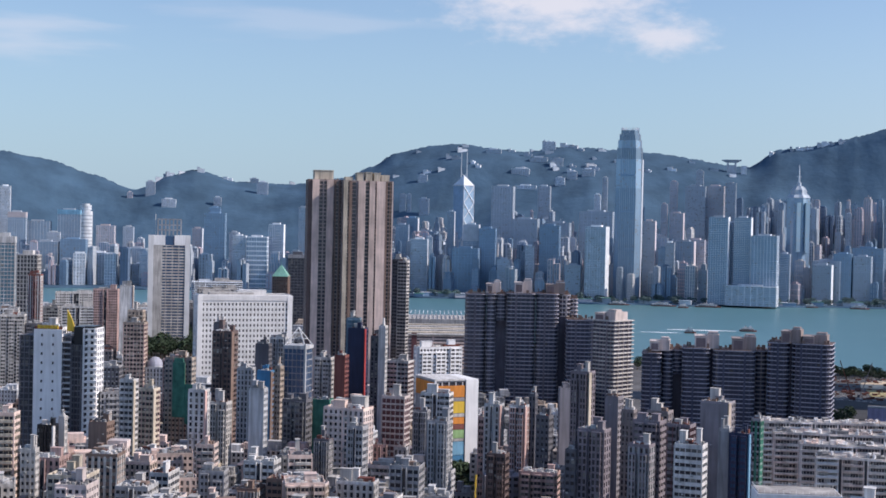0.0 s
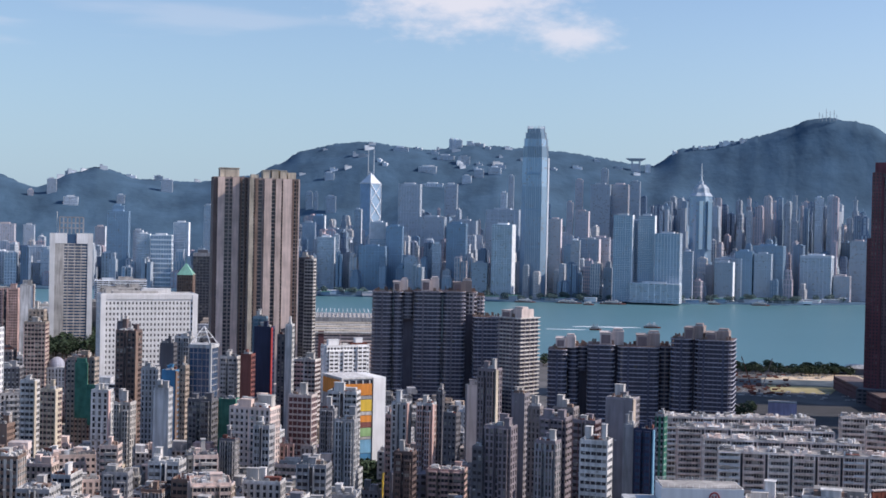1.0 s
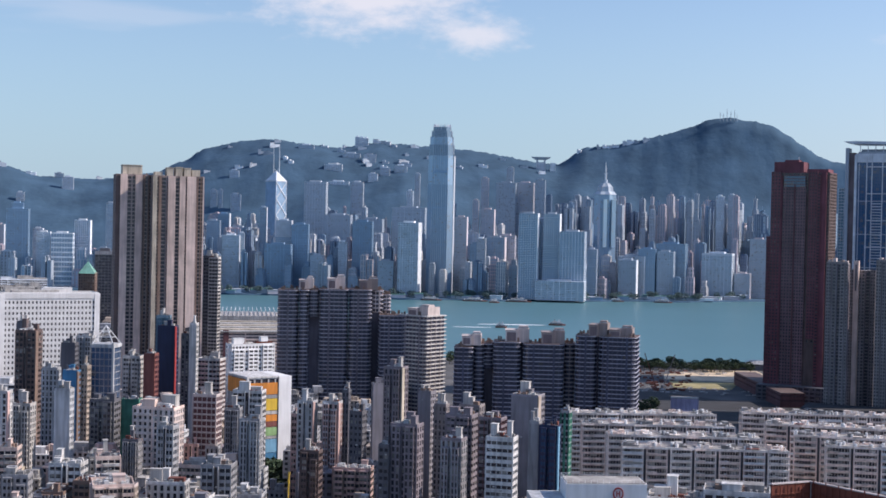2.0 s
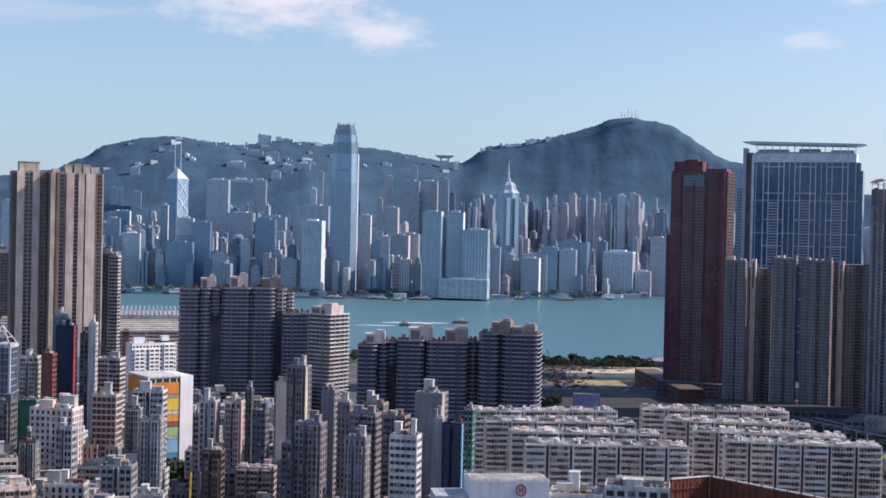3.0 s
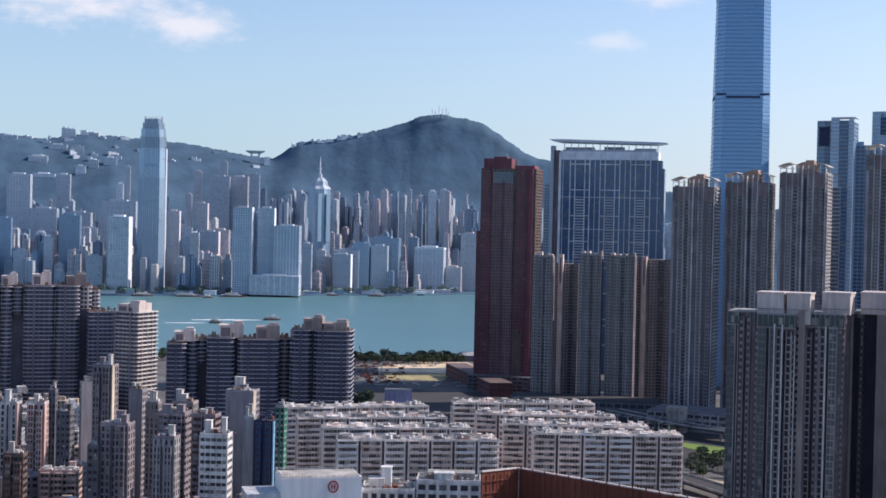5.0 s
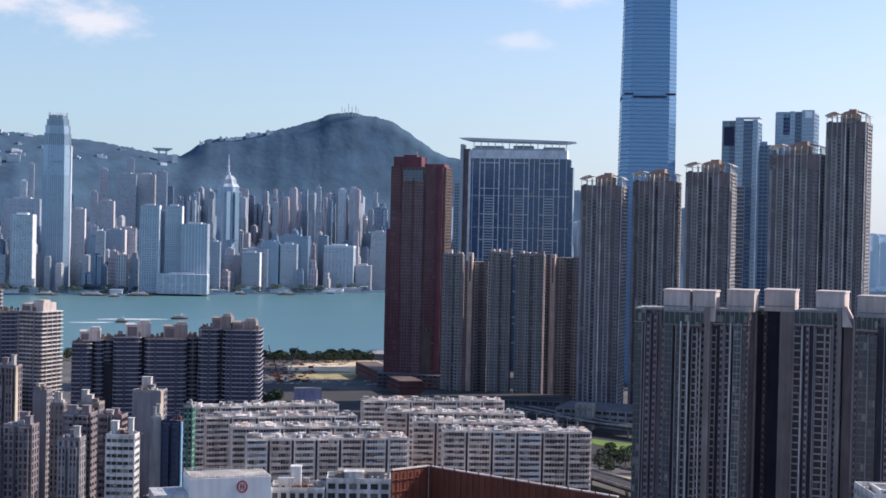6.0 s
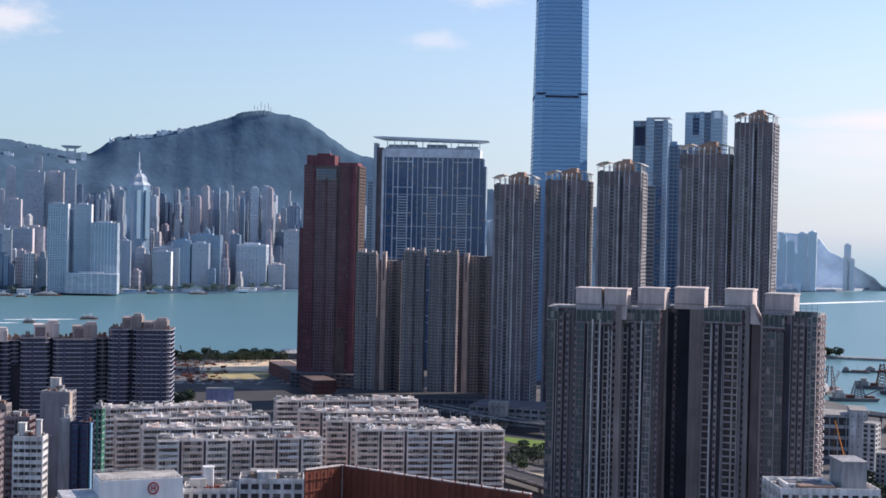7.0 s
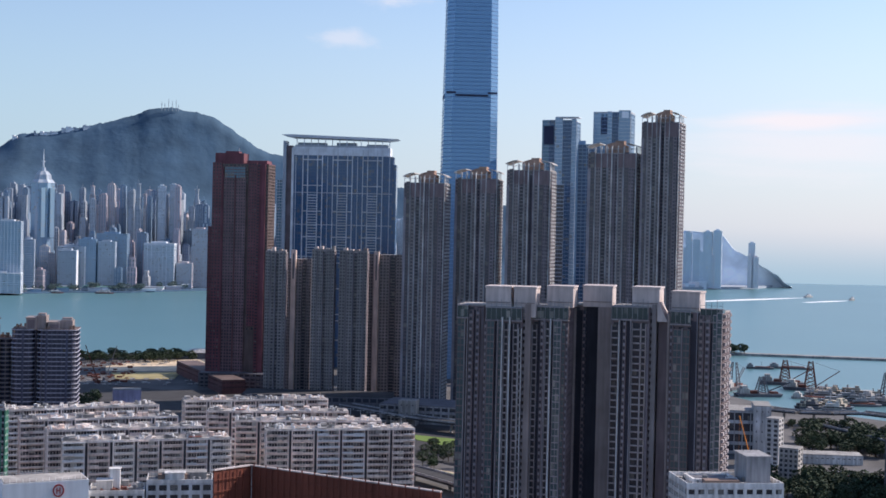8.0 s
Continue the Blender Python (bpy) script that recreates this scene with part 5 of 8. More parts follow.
# ---- kinds of buildings ----
def office(bearing, dist, w, d, h, turn=0, skin="far_glass", wall="far_pale", bays=8, side=5, storey=4.0, pier=0.14, band=0.22, label="", name="office_tower", cap=0.0, ground=GROUND, edge=None, group="", blank=""):
    """A curtain-walled block; cap: height of a plainer top storey."""
    ob = thing(name, bearing, dist, turn, label or "hazy glass-fronted office tower by the water", "office tower", group, z=ground, reach=max(w, d) * 0.55)
    top = h - ground
    lines, panes = Solid(), Solid()
    wing(lines, panes, -w / 2, w / 2, -d / 2, d / 2, 0, top, max(3, round(top / storey)), bays, side, pier, band, 0.35, blank)
    part("wall", lines, wall, ob, kind="stuff")
    part("glazing", panes, skin, ob)
    part("roof", Solid().box(-w / 2, w / 2, -d / 2, d / 2, top, top + 0.5), wall, ob)
    part("plant_room", Solid().box(-w * 0.28, w * 0.22, -d * 0.25, d * 0.3, top + 0.5, top + 4.5), wall, ob)
    if cap:
        part("top_band", Solid().box(-w / 2 - 0.3, w / 2 + 0.3, -d / 2 - 0.3, d / 2 + 0.3, top - cap, top + 0.6), edge or wall, ob)
    elif edge:
        # Bright strip on the sun side, painting a lit edge onto the tower.
        part("corner_column", Solid().box(w * 0.46, w * 0.5 + 0.3, -d / 2 - 0.3, d / 2, 0, top + 1), edge, ob)
    return ob


def white_punched():
    """Broad white block with a grid of small square windows."""
    ob = thing("white_hotel", -8.15, 1375, 10, "broad white block with a grid of small square windows", "hotel", reach=45)
    w, d, top = 92, 30, 87
    body, panes = Solid(), Solid()
    wing(body, panes, -w / 2, w / 2, -d / 2, d / 2, 0, top, 17, 26, 8, 0.55, 0.52, 0.6)
    part("wall", body, "clean_white", ob, kind="stuff")
    part("glazing", panes, "front_glass", ob)
    part("top_band", Solid().box(-w / 2 - 0.6, w / 2 + 0.6, -d / 2 - 0.6, d / 2 + 0.6, top - 4, top + 1), "clean_white", ob)
    for s in (-1, 1):
        part("end_pier", Solid().box(s * (w / 2 - 2.2) - 2.5, s * (w / 2 - 2.2) + 2.5, -d / 2 - 0.9, -d / 2 + 1, 0, top + 0.5), "clean_white", ob)
    roof_kit(ob, dice(), -w / 2 + 1, w / 2 - 1, -d / 2 + 1, d / 2 - 1, top + 1, "clean_white", 3, True, False, parapet=0.8)


def framed_hotel():
    """Tall hotel with a white frame round grey balconies, and a roof cage."""
    ob = thing("tall_hotel", -11.14, 1730, 0, "tall grey banded hotel with a white frame and roof cage", "hotel", reach=30)
    w, d, top = 50, 30, 142
    body, panes = Solid(), Solid()
    wing(body, panes, -w / 2 + 6, w / 2 - 6, -d / 2, d / 2, 0, top - 12, 36, 5, 6, 0.12, 0.5, 0.7)
    part("wall", body, "offwhite", ob, kind="stuff")
    part("glazing", panes, "blue_glazing", ob)
    for s in (-1, 1):
        part("frame_side", Solid().box(min(s * 18.9, s * 25), max(s * 18.9, s * 25), -d / 2 - 0.6, d / 2, 0, top), "clean_white", ob)
    part("frame_top", Solid().box(-18.8, -5, -d / 2 - 0.5, d / 2 - 1, top - 12, top).box(6, 18.8, -d / 2 - 0.5, d / 2 - 1, top - 12, top), "clean_white", ob)
    part("glass_slot", Solid().box(-5, 6, -d / 2 + 0.3, d / 2 - 2, top - 14, top - 1), "blue_glazing", ob)
    part("blank_bay", Solid().box(-18.7, -8, -d / 2 - 0.3, -d / 2 + 1, 0, top - 12.2), "offwhite", ob)
    for i in range(7):
        x = -14 + i * 4.6
        part("cage_post", Solid().box(x - 0.7, x + 0.7, -10, -8.8, top, top + 20), "grey", ob)
        part("cage_post", Solid().box(x - 0.7, x + 0.7, 8, 9.2, top, top + 20), "grey", ob)
    for z in (7, 13, 20):
        part("cage_bar", Solid().box(-14.7, 14.3, -10.2, 9.4, top + z - 1.2, top + z), "grey", ob)
    part("mast", Solid().beam((-17, 0, top), (-17, 0, top + 26), 0.3), "white_steel", ob)


def striped_block():
    """Block with a white end and orange, yellow, green and blue panels round the floors."""
    ob = thing("striped_block", 0.25, 850, 24, "white block with orange, yellow, green and blue floor panels", "office block", reach=25)
    w, d, top = 27, 30, 65
    body, panes = Solid(), Solid()
    wing(body, panes, -w / 2, w / 2, -d / 2, d / 2, 0, top, 15, 6, 7, 0.2, 0.4, 0.5)
    part("wall", body, "pale_grey", ob, kind="stuff")
    part("glazing", panes, "dark_glazing", ob)
    z = top - 3
    for tone, tall in (("orange", 7), ("grey", 2), ("yellow", 7), ("offwhite", 2), ("orange", 4), ("brick_red", 3), ("lime", 5), ("offwhite", 1.5), ("sky_blue", 8), ("blue", 4)):
        part("panel", Solid().box(-w / 2 + 0.8, w / 2 - 7.5, -d / 2 - 0.5, -d / 2 + 0.1, z - tall, z), tone, ob)
        z -= tall + 0.3
    z = top - 1
    for tone, tall in (("orange", 9), ("grey", 9), ("yellow", 9), ("grey", 6), ("orange", 8), ("offwhite", 5)):
        part("side_panel", Solid().box(-w / 2 - 0.5, -w / 2 + 0.1, -d / 2 + 0.6, d / 2 - 1, z - tall, z), tone, ob)
        z -= tall + 0.3
    part("white_end", Solid().box(w / 2 - 7, w / 2 + 1.2, -d / 2 - 1, d / 2, 0, top + 0.7), "clean_white", ob)
    part("white_corner", Solid().box(-w / 2 - 0.7, -w / 2 + 0.6, -d / 2 - 0.8, -d / 2 + 0.6, 0, top + 1), "white", ob)
    part("roof", Solid().box(-w / 2 - 0.6, w / 2 - 7.2, -d / 2 - 0.6, d / 2 + 0.4, top, top + 1), "white", ob)


def spire_tower():
    """Blue glass tower with an open pyramid of beams on top."""
    ob = thing("glass_office", -5.85, 790, -20, "slim blue glass office with an open pyramid spire", "office block", reach=14)
    w, top = 12.6, 88
    lines, panes = Solid(), Solid()
    wing(lines, panes, -w / 2, w / 2, -w / 2, w / 2, 0, top, 24, 5, 5, 0.1, 0.12, 0.3)
    part("glazing", panes, "blue_glazing", ob)
    part("wall", lines, "grey", ob, kind="stuff")
    part("dark_side", Solid().box(-w / 2 - 0.3, -w / 2 + 0.5, -w / 2, w / 2, 0, top - 4), "dark_grey", ob)
    part("corner_post", Solid().box(w / 2 - 0.6, w / 2 + 0.5, -w / 2 - 0.5, -w / 2 + 0.8, 0, top + 2), "pale_grey", ob)
    part("top_band", Solid().box(-w / 2 - 0.4, w / 2 + 0.4, -w / 2 - 0.4, w / 2 + 0.4, top - 1, top + 1), "pale_grey", ob)
    cone = Solid()
    for x, y in ((-6, -6), (6, -6), (6, 6), (-6, 6)):
        cone.beam((x, y, top + 1), (0, 0, top + 11), 0.3)
    for f in (0.35, 0.65):
        s, z = 6 * (1 - f), top + 1 + 10 * f
        for a, b in (((-s, -s), (s, -s)), ((s, -s), (s, s)), ((s, s), (-s, s)), ((-s, s), (-s, -s))):
            cone.beam((*a, z), (*b, z), 0.15)
    part("spire", cone, "white_steel", ob)


def sail_tower():
    """White slab with two columns of small windows, a yellow sign and a yellow sail on the roof, and stepped balcony wings."""
    ob = thing("slab_tower", -15.55, 780, -20, "white slab tower with a yellow sail on its roof", "tower", reach=18)
    top = 98
    body, panes = Solid(), Solid()
    wing(body, panes, -9, 6.4, -7, 7, 0, top, 30, 5, 4, 0.3, 0.4, 0.4, blank="s")
    part("wall", body, "clean_white", ob, kind="stuff")
    part("glazing", panes, "dark_glazing", ob)
    holes = Solid()
    for k in range(1, 20):
        for x in (-5.0, 1.2):
            holes.box(x, x + 0.9, -7.25, -7.0, k * 4.95, k * 4.95 + 1.4)
    part("window_grid", holes, "black", ob, kind="stuff")
    flank, dim = Solid(), Solid()
    wing(flank, dim, -17.5, -9.2, -5.5, 6.2, 0, top - 3.5, 30, 3, 3, 0.16, 0.2, 0.5)
    part("dark_flank", flank, "dark_grey", ob)
    part("flank_glazing", dim, "dark_glazing", ob)
    part("sign_backing", Solid().box(-8.8, 6.2, -6.3, -6.0, top, top + 1.6), "rust", ob)
    x = -7.2
    for wide in (1.5, 1.0, 0.8, 1.6, 0.7, 1.1, 1.3, 0.9):
        part("roof_sign", Solid().box(x, x + wide, -6.9, -6.4, top + 0.3, top + 2.2), "yellow", ob)
        x += wide + 0.35
    sail = Solid()
    for k in range(10):
        z0, z1 = top - 1 + k * 1.15, top - 1 + (k + 1) * 1.15
        w0, w1 = 4.4 * (1 - (k / 10) ** 1.6), 4.4 * (1 - ((k + 1) / 10) ** 1.6)
        sail.prism([(8, -4), (8 + w0, -4), (8 + w0, -3.2), (8, -3.2)], z0, z1, [(8, -4), (8 + w1 + 0.05, -4), (8 + w1 + 0.05, -3.2), (8, -3.2)])
    part("sail", sail, "yellow", ob)
    roof_kit(ob, dice(), -9, 6.4, -5.8, 7, top, "clean_white", 1, True, False)
    body, panes, edge = Solid(), Solid(), Solid()
    wing(body, panes, 6.6, 11.4, -6, 8, 0, top - 4, 30, 1, 4, 0.12, 0.22, 0.8)
    wing(body, panes, 11.6, 17.6, -7.5, 8, 0, top - 8, 29, 3, 4, 0.12, 0.22, 0.8)
    wing(edge, panes, 18.0, 24.6, -7, 8, 0, top + 1, 31, 2, 4, 0.42, 0.35, 0.8, blank="w")
    part("balcony_wing", body, "dark_grey", ob)
    part("corner_wing", edge, "clean_white", ob)
    part("wing_glazing", panes, "dark_glazing", ob)
    step = (top - 4) / 30
    for k in range(8, 30):
        part("balcony", Solid().box(7.0, 11.2, -7.1, -5.9, k * step, k * step + 0.9), "pale_grey", ob)
    step = (top + 1) / 31
    for k in range(8, 31):
        part("corner_balcony", Solid().box(20.0, 25.9, -7.9, -3.5, k * step, k * step + 0.95), "clean_white", ob)
    part("wing_roof", Solid().box(12.2, 17.8, -5, 7, top - 8, top + 1.6).box(18.6, 24, -6, 6, top + 1, top + 2), "black", ob)


def tenement_row(bearing, dist, w, d, h, turn, bays, rng, near=False):
    """A long low block of many narrow houses: dark slots between them, open balcony floors, one long cluttered roof."""
    ob = thing("tenement_row", bearing, dist, turn, "long stained grey-pink tenement row with crowded roofs", "apartment block", "parallel tenement rows", reach=0)
    PLACED.append((*spot(bearing, dist), w * 0.5))
    top, cell, y0 = h - GROUND, w / bays, -d / 2
    for i in range(bays):
        x0, x1 = -w / 2 + i * cell + 0.7, -w / 2 + (i + 1) * cell - 0.7
        body, panes, rails, junk = Solid(), Solid(), Solid(), Solid()
        wing(body, panes, x0, x1, y0, d / 2, 0, top, 14, 8, 5, 0.1, 0.36, 0.8)
        step = top / 14
        tone = rng.choice(("tenement_pale", "tenement_pale", "tenement", "clean_white"))
        for f in range(1, 15):
            z = f * step
            rails = Solid() if near else rails
            # each flat has its own mix of open balcony, enclosure and awning
            for a, b in ((x0, (x0 + x1) / 2 - 0.1), ((x0 + x1) / 2 + 0.1, x1)):
                kind = rng.random()
                if kind < 0.6:
                    rails.box(a, b, y0 - 0.8, y0 + 0.1, z - step + 0.05, z - step + 0.95)
                elif kind < 0.8:
                    rails.box(a, b, y0 - 0.8, y0 - 0.1, z - step + 0.05, z - step + 1.3)
                    rails.box(a, b, y0 - 0.8, y0 - 0.1, z - 0.5, z - 0.05)
                if rng.random() < 0.3:
                    c = rng.uniform(a, b - 1.4)
                    junk.box(c, c + rng.uniform(0.7, 1.4), y0 - 1.2, y0 - 0.7, z - step + 1.0, z - step + 1.7)
            if near:
                rails.box(x0, x1, y0 - 0.6, y0 + 0.1, z - step - 0.1, z - step + 0.1)
                part("balcony", rails, tone, ob)
        part("wall", body, rng.choice(("tenement", "tenement_pale", "tenement")), ob, kind="stuff")
        part("glazing", panes, "tenement_glass", ob)
        if not near:
            part("balcony_tier", rails, tone, ob, kind="stuff")
        part("balcony_clutter", junk, rng.choice(("ac", "white", "concrete")), ob, kind="stuff")
        kit = Solid()
        for _ in range(16):
            cx, cy, s = rng.uniform(x0 + 0.3, x1 - 4.0), rng.uniform(y0 + 0.8, d / 2 - 3.2), rng.uniform(0.6, 3.2)
            kit.box(cx, cx + s, cy, cy + s * 0.7, top, top + rng.choice((0.6, 0.9, 1.2, 1.6, 2.4)))
        for _ in range(6):
            cx, cy, r = rng.uniform(x0 + 1, x1 - 2), rng.uniform(y0 + 1.5, d / 2 - 1.5), rng.uniform(0.5, 0.9)
            part("water_tank", Solid().tube(cx, cy, r, top + 0.1, top + rng.uniform(1.2, 2.6), 8), "clean_white", ob)
            kit.beam((cx + 1.2, cy, top), (cx + 1.2, cy, top + rng.uniform(2.0, 3.6)), 0.07)
        part("roof_clutter", kit, rng.choice(("tenement_pale", "roof", "concrete", "tenement", "tenement_pale")), ob, kind="stuff")
        if rng.random() < 0.55:
            a = rng.uniform(x0 + 0.5, x1 - 4.5)
            part("stair_house", Solid().box(a, a + 3.4, 0.5, d / 2 - 0.6, top, top + 2.3), rng.choice(("offwhite", "tenement", "concrete")), ob)
        if rng.random() < 0.45:
            a = rng.uniform(x0, x1 - 7)
            part("roof_awning", Solid().box(a, a + rng.uniform(4, 7), y0 - 0.6, y0 + rng.uniform(2, 5), top + 1.1, top + 1.3), rng.choice(("white", "white", "rust", "tenement_pale", "concrete")), ob)
    part("roof", Solid().box(-w / 2 + 0.5, w / 2 - 0.5, y0 + 0.4, d / 2 - 0.4, top - 0.2, top + 0.15), "roof", ob)
    part("parapet", Solid().box(-w / 2 + 0.6, w / 2 - 0.6, y0 - 0.1, y0 + 0.25, top - 0.4, top + 0.7).box(-w / 2 + 0.6, w / 2 - 0.6, d / 2 - 0.2, d / 2 + 0.1, top - 0.4, top + 0.7), "tenement_pale", ob)
    part("recess", Solid().box(-w / 2 + 1, w / 2 - 1, y0 + 2.0, d / 2 - 2.0, 0, top - 0.4), "dark_grey", ob)


MAT["tenement"] = surface("stained_pink_grey_render", (0.86, 0.70, 0.62), vary=0.22, stain=0.35)
MAT["tenement_pale"] = surface("pale_tenement_render", (0.92, 0.82, 0.75), vary=0.2, stain=0.3)

white_punched()
framed_hotel()
striped_block()
spire_tower()
sail_tower()


MAT["teal_wall"] = surface("blue_grey_panel", (0.16, 0.24, 0.30))


def pyramid_roof(bearing, dist, w, z, rise):
    """The green copper pyramid of the little clock tower."""
    ob = thing("copper_spire", bearing, dist, -10, "small green copper pyramid roof over a brown tower", "spire", z=z)
    r = w / 2
    part("roof", Solid().prism([(-r, -r), (r, -r), (r, r), (-r, r)], 0, rise, [(-0.4, -0.4), (0.4, -0.4), (0.4, 0.4), (-0.4, 0.4)]), "copper", ob)
    part("finial", Solid().beam((0, 0, rise), (0, 0, rise + 4), 0.25), "copper", ob)


def round_tower(bearing, dist):
    ob = thing("round_tower", bearing, dist, 0, "white round tower with a ringed rooftop drum", "tower", reach=20)
    part("shaft", Solid().tube(0, 0, 19, 0, 186, 24).box(-22, -8, -16, 14, 0, 178), "far_white", ob)
    part("drum", Solid().tube(0, 0, 13, 186, 191, 24).tube(0, 0, 16, 191, 195, 24).tube(0, 0, 13.5, 195, 198, 24).tube(0, 0, 16, 198, 203, 24).tube(0, 0, 11, 203, 207, 24), "far_white", ob)
    bands = Solid()
    for k in range(1, 16):
        bands.tube(0, 0, 19.4, 22 + k * 10, 25 + k * 10, 24)
    part("window_band", bands, "far_mid", ob, kind="stuff")


def ferry_terminal():
    """Long brown waterfront centre under pale roof strips, with a cream pier behind."""
    ob = thing("waterfront_centre", -0.85, 1640, 4, "long brown waterfront centre under pale flat roof strips", "shopping centre", reach=60)
    body, panes = Solid(), Solid()
    wing(body, panes, -54, 50, -90, 90, 0, 37, 10, 5, 6, 0.06, 0.62, 0.5)
    part("wall", body, "taupe", ob, kind="stuff")
    part("glazing", panes, "dark_glazing", ob)
    part("red_bay", Solid().box(-16, -10, -91, -88, 8, 40), "maroon", ob)
    for k in range(6):
        part("roof_strip", Solid().box(-58 + k * 3, 56, -92 + k * 26, -80 + k * 26, 37.6 + k * 0.4, 39 + k * 0.4), "cream" if k % 2 else "offwhite", ob)
    part("roof", Solid().box(-54, 50, -90, 90, 37, 37.5), "roof", ob)
    pier = thing("pier", -0.4, 2330, 0, "pale pier with rows of white frames", "pier", reach=60)
    part("deck", Solid().box(-90, 80, -60, 60, 0, 9), "offwhite", pier)
    for i in range(24):
        part("frame", Solid().box(-84 + i * 7, -83 + i * 7, -58, -57, 9, 17).box(-84 + i * 7, -83 + i * 7, -58, 40, 17, 18), "white_steel", pier)


# ---- the towers behind the red one and at the right ----
crowned_tower(28.80, 30.50, 1210, 202.5)
crowned_tower(30.91, 32.66, 1225, 207.5)
crowned_tower(33.03, 34.84, 1212, 215.5)
crowned_tower(36.34, 38.34, 1202, 231.0)
crowned_tower(38.50, 40.04, 1190, 257.0)
twin_glass()
office(35.95, 1511, 35.3, 21.2, 256.7, skin="blue_glazing", wall="far_blue", label="dark blue glass block beside the twin towers")
office(35.13, 1455, 13.7, 11.0, 211.4, skin="dark_glazing", wall="far_mid", label="grey glass block with white balconies")


# ---- the parallel tenement rows ----
ROWS_RNG = random.Random(77)
tenement_row(26.38, 768, 83.5, 13, 50, 7.4, 6, ROWS_RNG, near=True)
tenement_row(25.08, 799, 84.6, 13, 50, 2.3, 6, ROWS_RNG)
tenement_row(23.84, 839, 85.0, 13, 50, 1.3, 6, ROWS_RNG)
tenement_row(22.91, 894, 93.3, 13, 50, 10.6, 6, ROWS_RNG)
tenement_row(18.58, 728, 86.2, 13, 50, 6.8, 7, ROWS_RNG, near=True)
tenement_row(17.72, 769, 84.2, 13, 50, 7.0, 6, ROWS_RNG)
tenement_row(16.68, 810, 88.8, 13, 50, 7.6, 6, ROWS_RNG)
tenement_row(16.05, 858, 90.4, 13, 50, 12.1, 6, ROWS_RNG)


# ---- the old town nearest the drone ----
flats(-15.76, 644, 7.2, 6.5, 68.3, turn=-24, wall='black', rib='black', bays=5, side=3, edge='white', label='black glass-fronted office block with a white edge', ac=0)
flats(-15.18, 657, 2.7, 4.3, 69.9, turn=-20, wall='offwhite', bays=1, side=4, blank='s')
flats(-13.68, 706, 9.6, 8.6, 60.7, turn=-26, wall='brown', rib='brown', bays=4, side=4, blank='s', label='plain brown flank of an apartment block')
flats(-17.33, 645, 9.3, 8.4, 74.1, turn=-18, wall='taupe', rib='cream', bays=4)
flats(-16.43, 604, 6.2, 5.6, 64.0, turn=-18, wall='offwhite', bays=3)
flats(-13.33, 775, 11.3, 10.2, 67.5, wall='grey', bays=4, pier=0.5)
flats(-12.63, 750, 7.7, 6.9, 76.7, turn=-24, wall='white', rib='offwhite', bays=3, pier=0.5, edge='cream')
flats(-11.84, 771, 9.2, 8.3, 69.5, turn=-26, wall='cream', rib='pink', bays=4, edge='cream')
flats(-12.42, 1008, 14.7, 13.2, 88.9, turn=-12, wall='beige', rib='pink', bays=3, side=4, label='pink and beige apartment tower with a stepped top')
flats(-12.39, 1016, 10.8, 9.7, 97.0, turn=-12, wall='beige', bays=3, huts=1)
flats(-10.67, 869, 16.2, 13.0, 76.2, turn=-20, wall='pink', bays=5)
flats(-10.61, 855, 17.0, 8.0, 78.5, turn=-20, wall='beige', rib='concrete', bays=5, pier=0.5, band=0.6, form='plain', ac=0, huts=1, mast=False, name='old_block', label='weathered building behind the green scaffold netting')
net = thing("scaffold_net", -10.56, 845.5, -20, "green scaffold netting on poles before a weathered building", "scaffolding", reach=0)
for x0, x1, z0, z1 in ((-5.5, 2.2, 40, 73), (2.3, 7.6, 36, 60), (-4.5, 1.2, 73.1, 75.5)):
    part("net", Solid().box(x0, x1, -0.5, 0.4, z0, z1), "net", net)
for x in (-5.7, -1.6, 2.25, 7.8):
    part("pole", Solid().beam((x, 0.6, 0), (x, 0.6, 77 if x < 3 else 62), 0.12), "rust", net)
flats(-13.72, 1010, 17.0, 14.0, 69.5, turn=-14, wall='hut_brown', rib='dark_grey', bays=6, pier=0.3, band=0.35, form='plain', ac=1.0, huts=3, mast=False, label='dark brown block with a cluttered roof')
flats(-13.05, 1040, 7.0, 9.0, 62.0, turn=-14, wall='clean_white', bays=3, pier=0.4, band=0.5, form='plain', ac=1.0, huts=1, mast=False, label='small white block with dark windows')
flats(-13.35, 925, 13.0, 12.0, 66.5, turn=-14, wall='grey', rib='dark_grey', bays=4, pier=0.3, band=0.4, form='plain', ac=1.0, huts=2, mast=False, label='grey block with a dark flat roof')
flats(-11.62, 1010, 14.0, 12.0, 57.0, turn=-14, wall='pale_grey', bays=5, pier=0.4, band=0.4, form='plain', ac=1.0, huts=0, mast=False, label='pale block under a blue-grey dome')
dome = thing("roof_dome", -11.62, 1010, 0, "pale blue-grey dome on a flat roof", "dome", reach=0)
shell = Solid()
for k in range(6):
    a0, a1 = k * math.pi / 12.5, (k + 1) * math.pi / 12.5
    shell.tube(0, 0, 5.6 * math.cos(a0), 54.5 + 6.5 * math.sin(a0), 54.5 + 6.5 * math.sin(a1), 20, 5.6 * math.cos(a1))
part("shell", shell, "slab_edge", dome)
part("drum", Solid().tube(0, 0, 5.8, 52.8, 54.5, 20), "pale_grey", dome)
flats(-9.84, 695, 8.5, 7.7, 77.8, turn=-20, wall='white', rib='white', bays=3, side=3, pier=0.45, edge='pink')
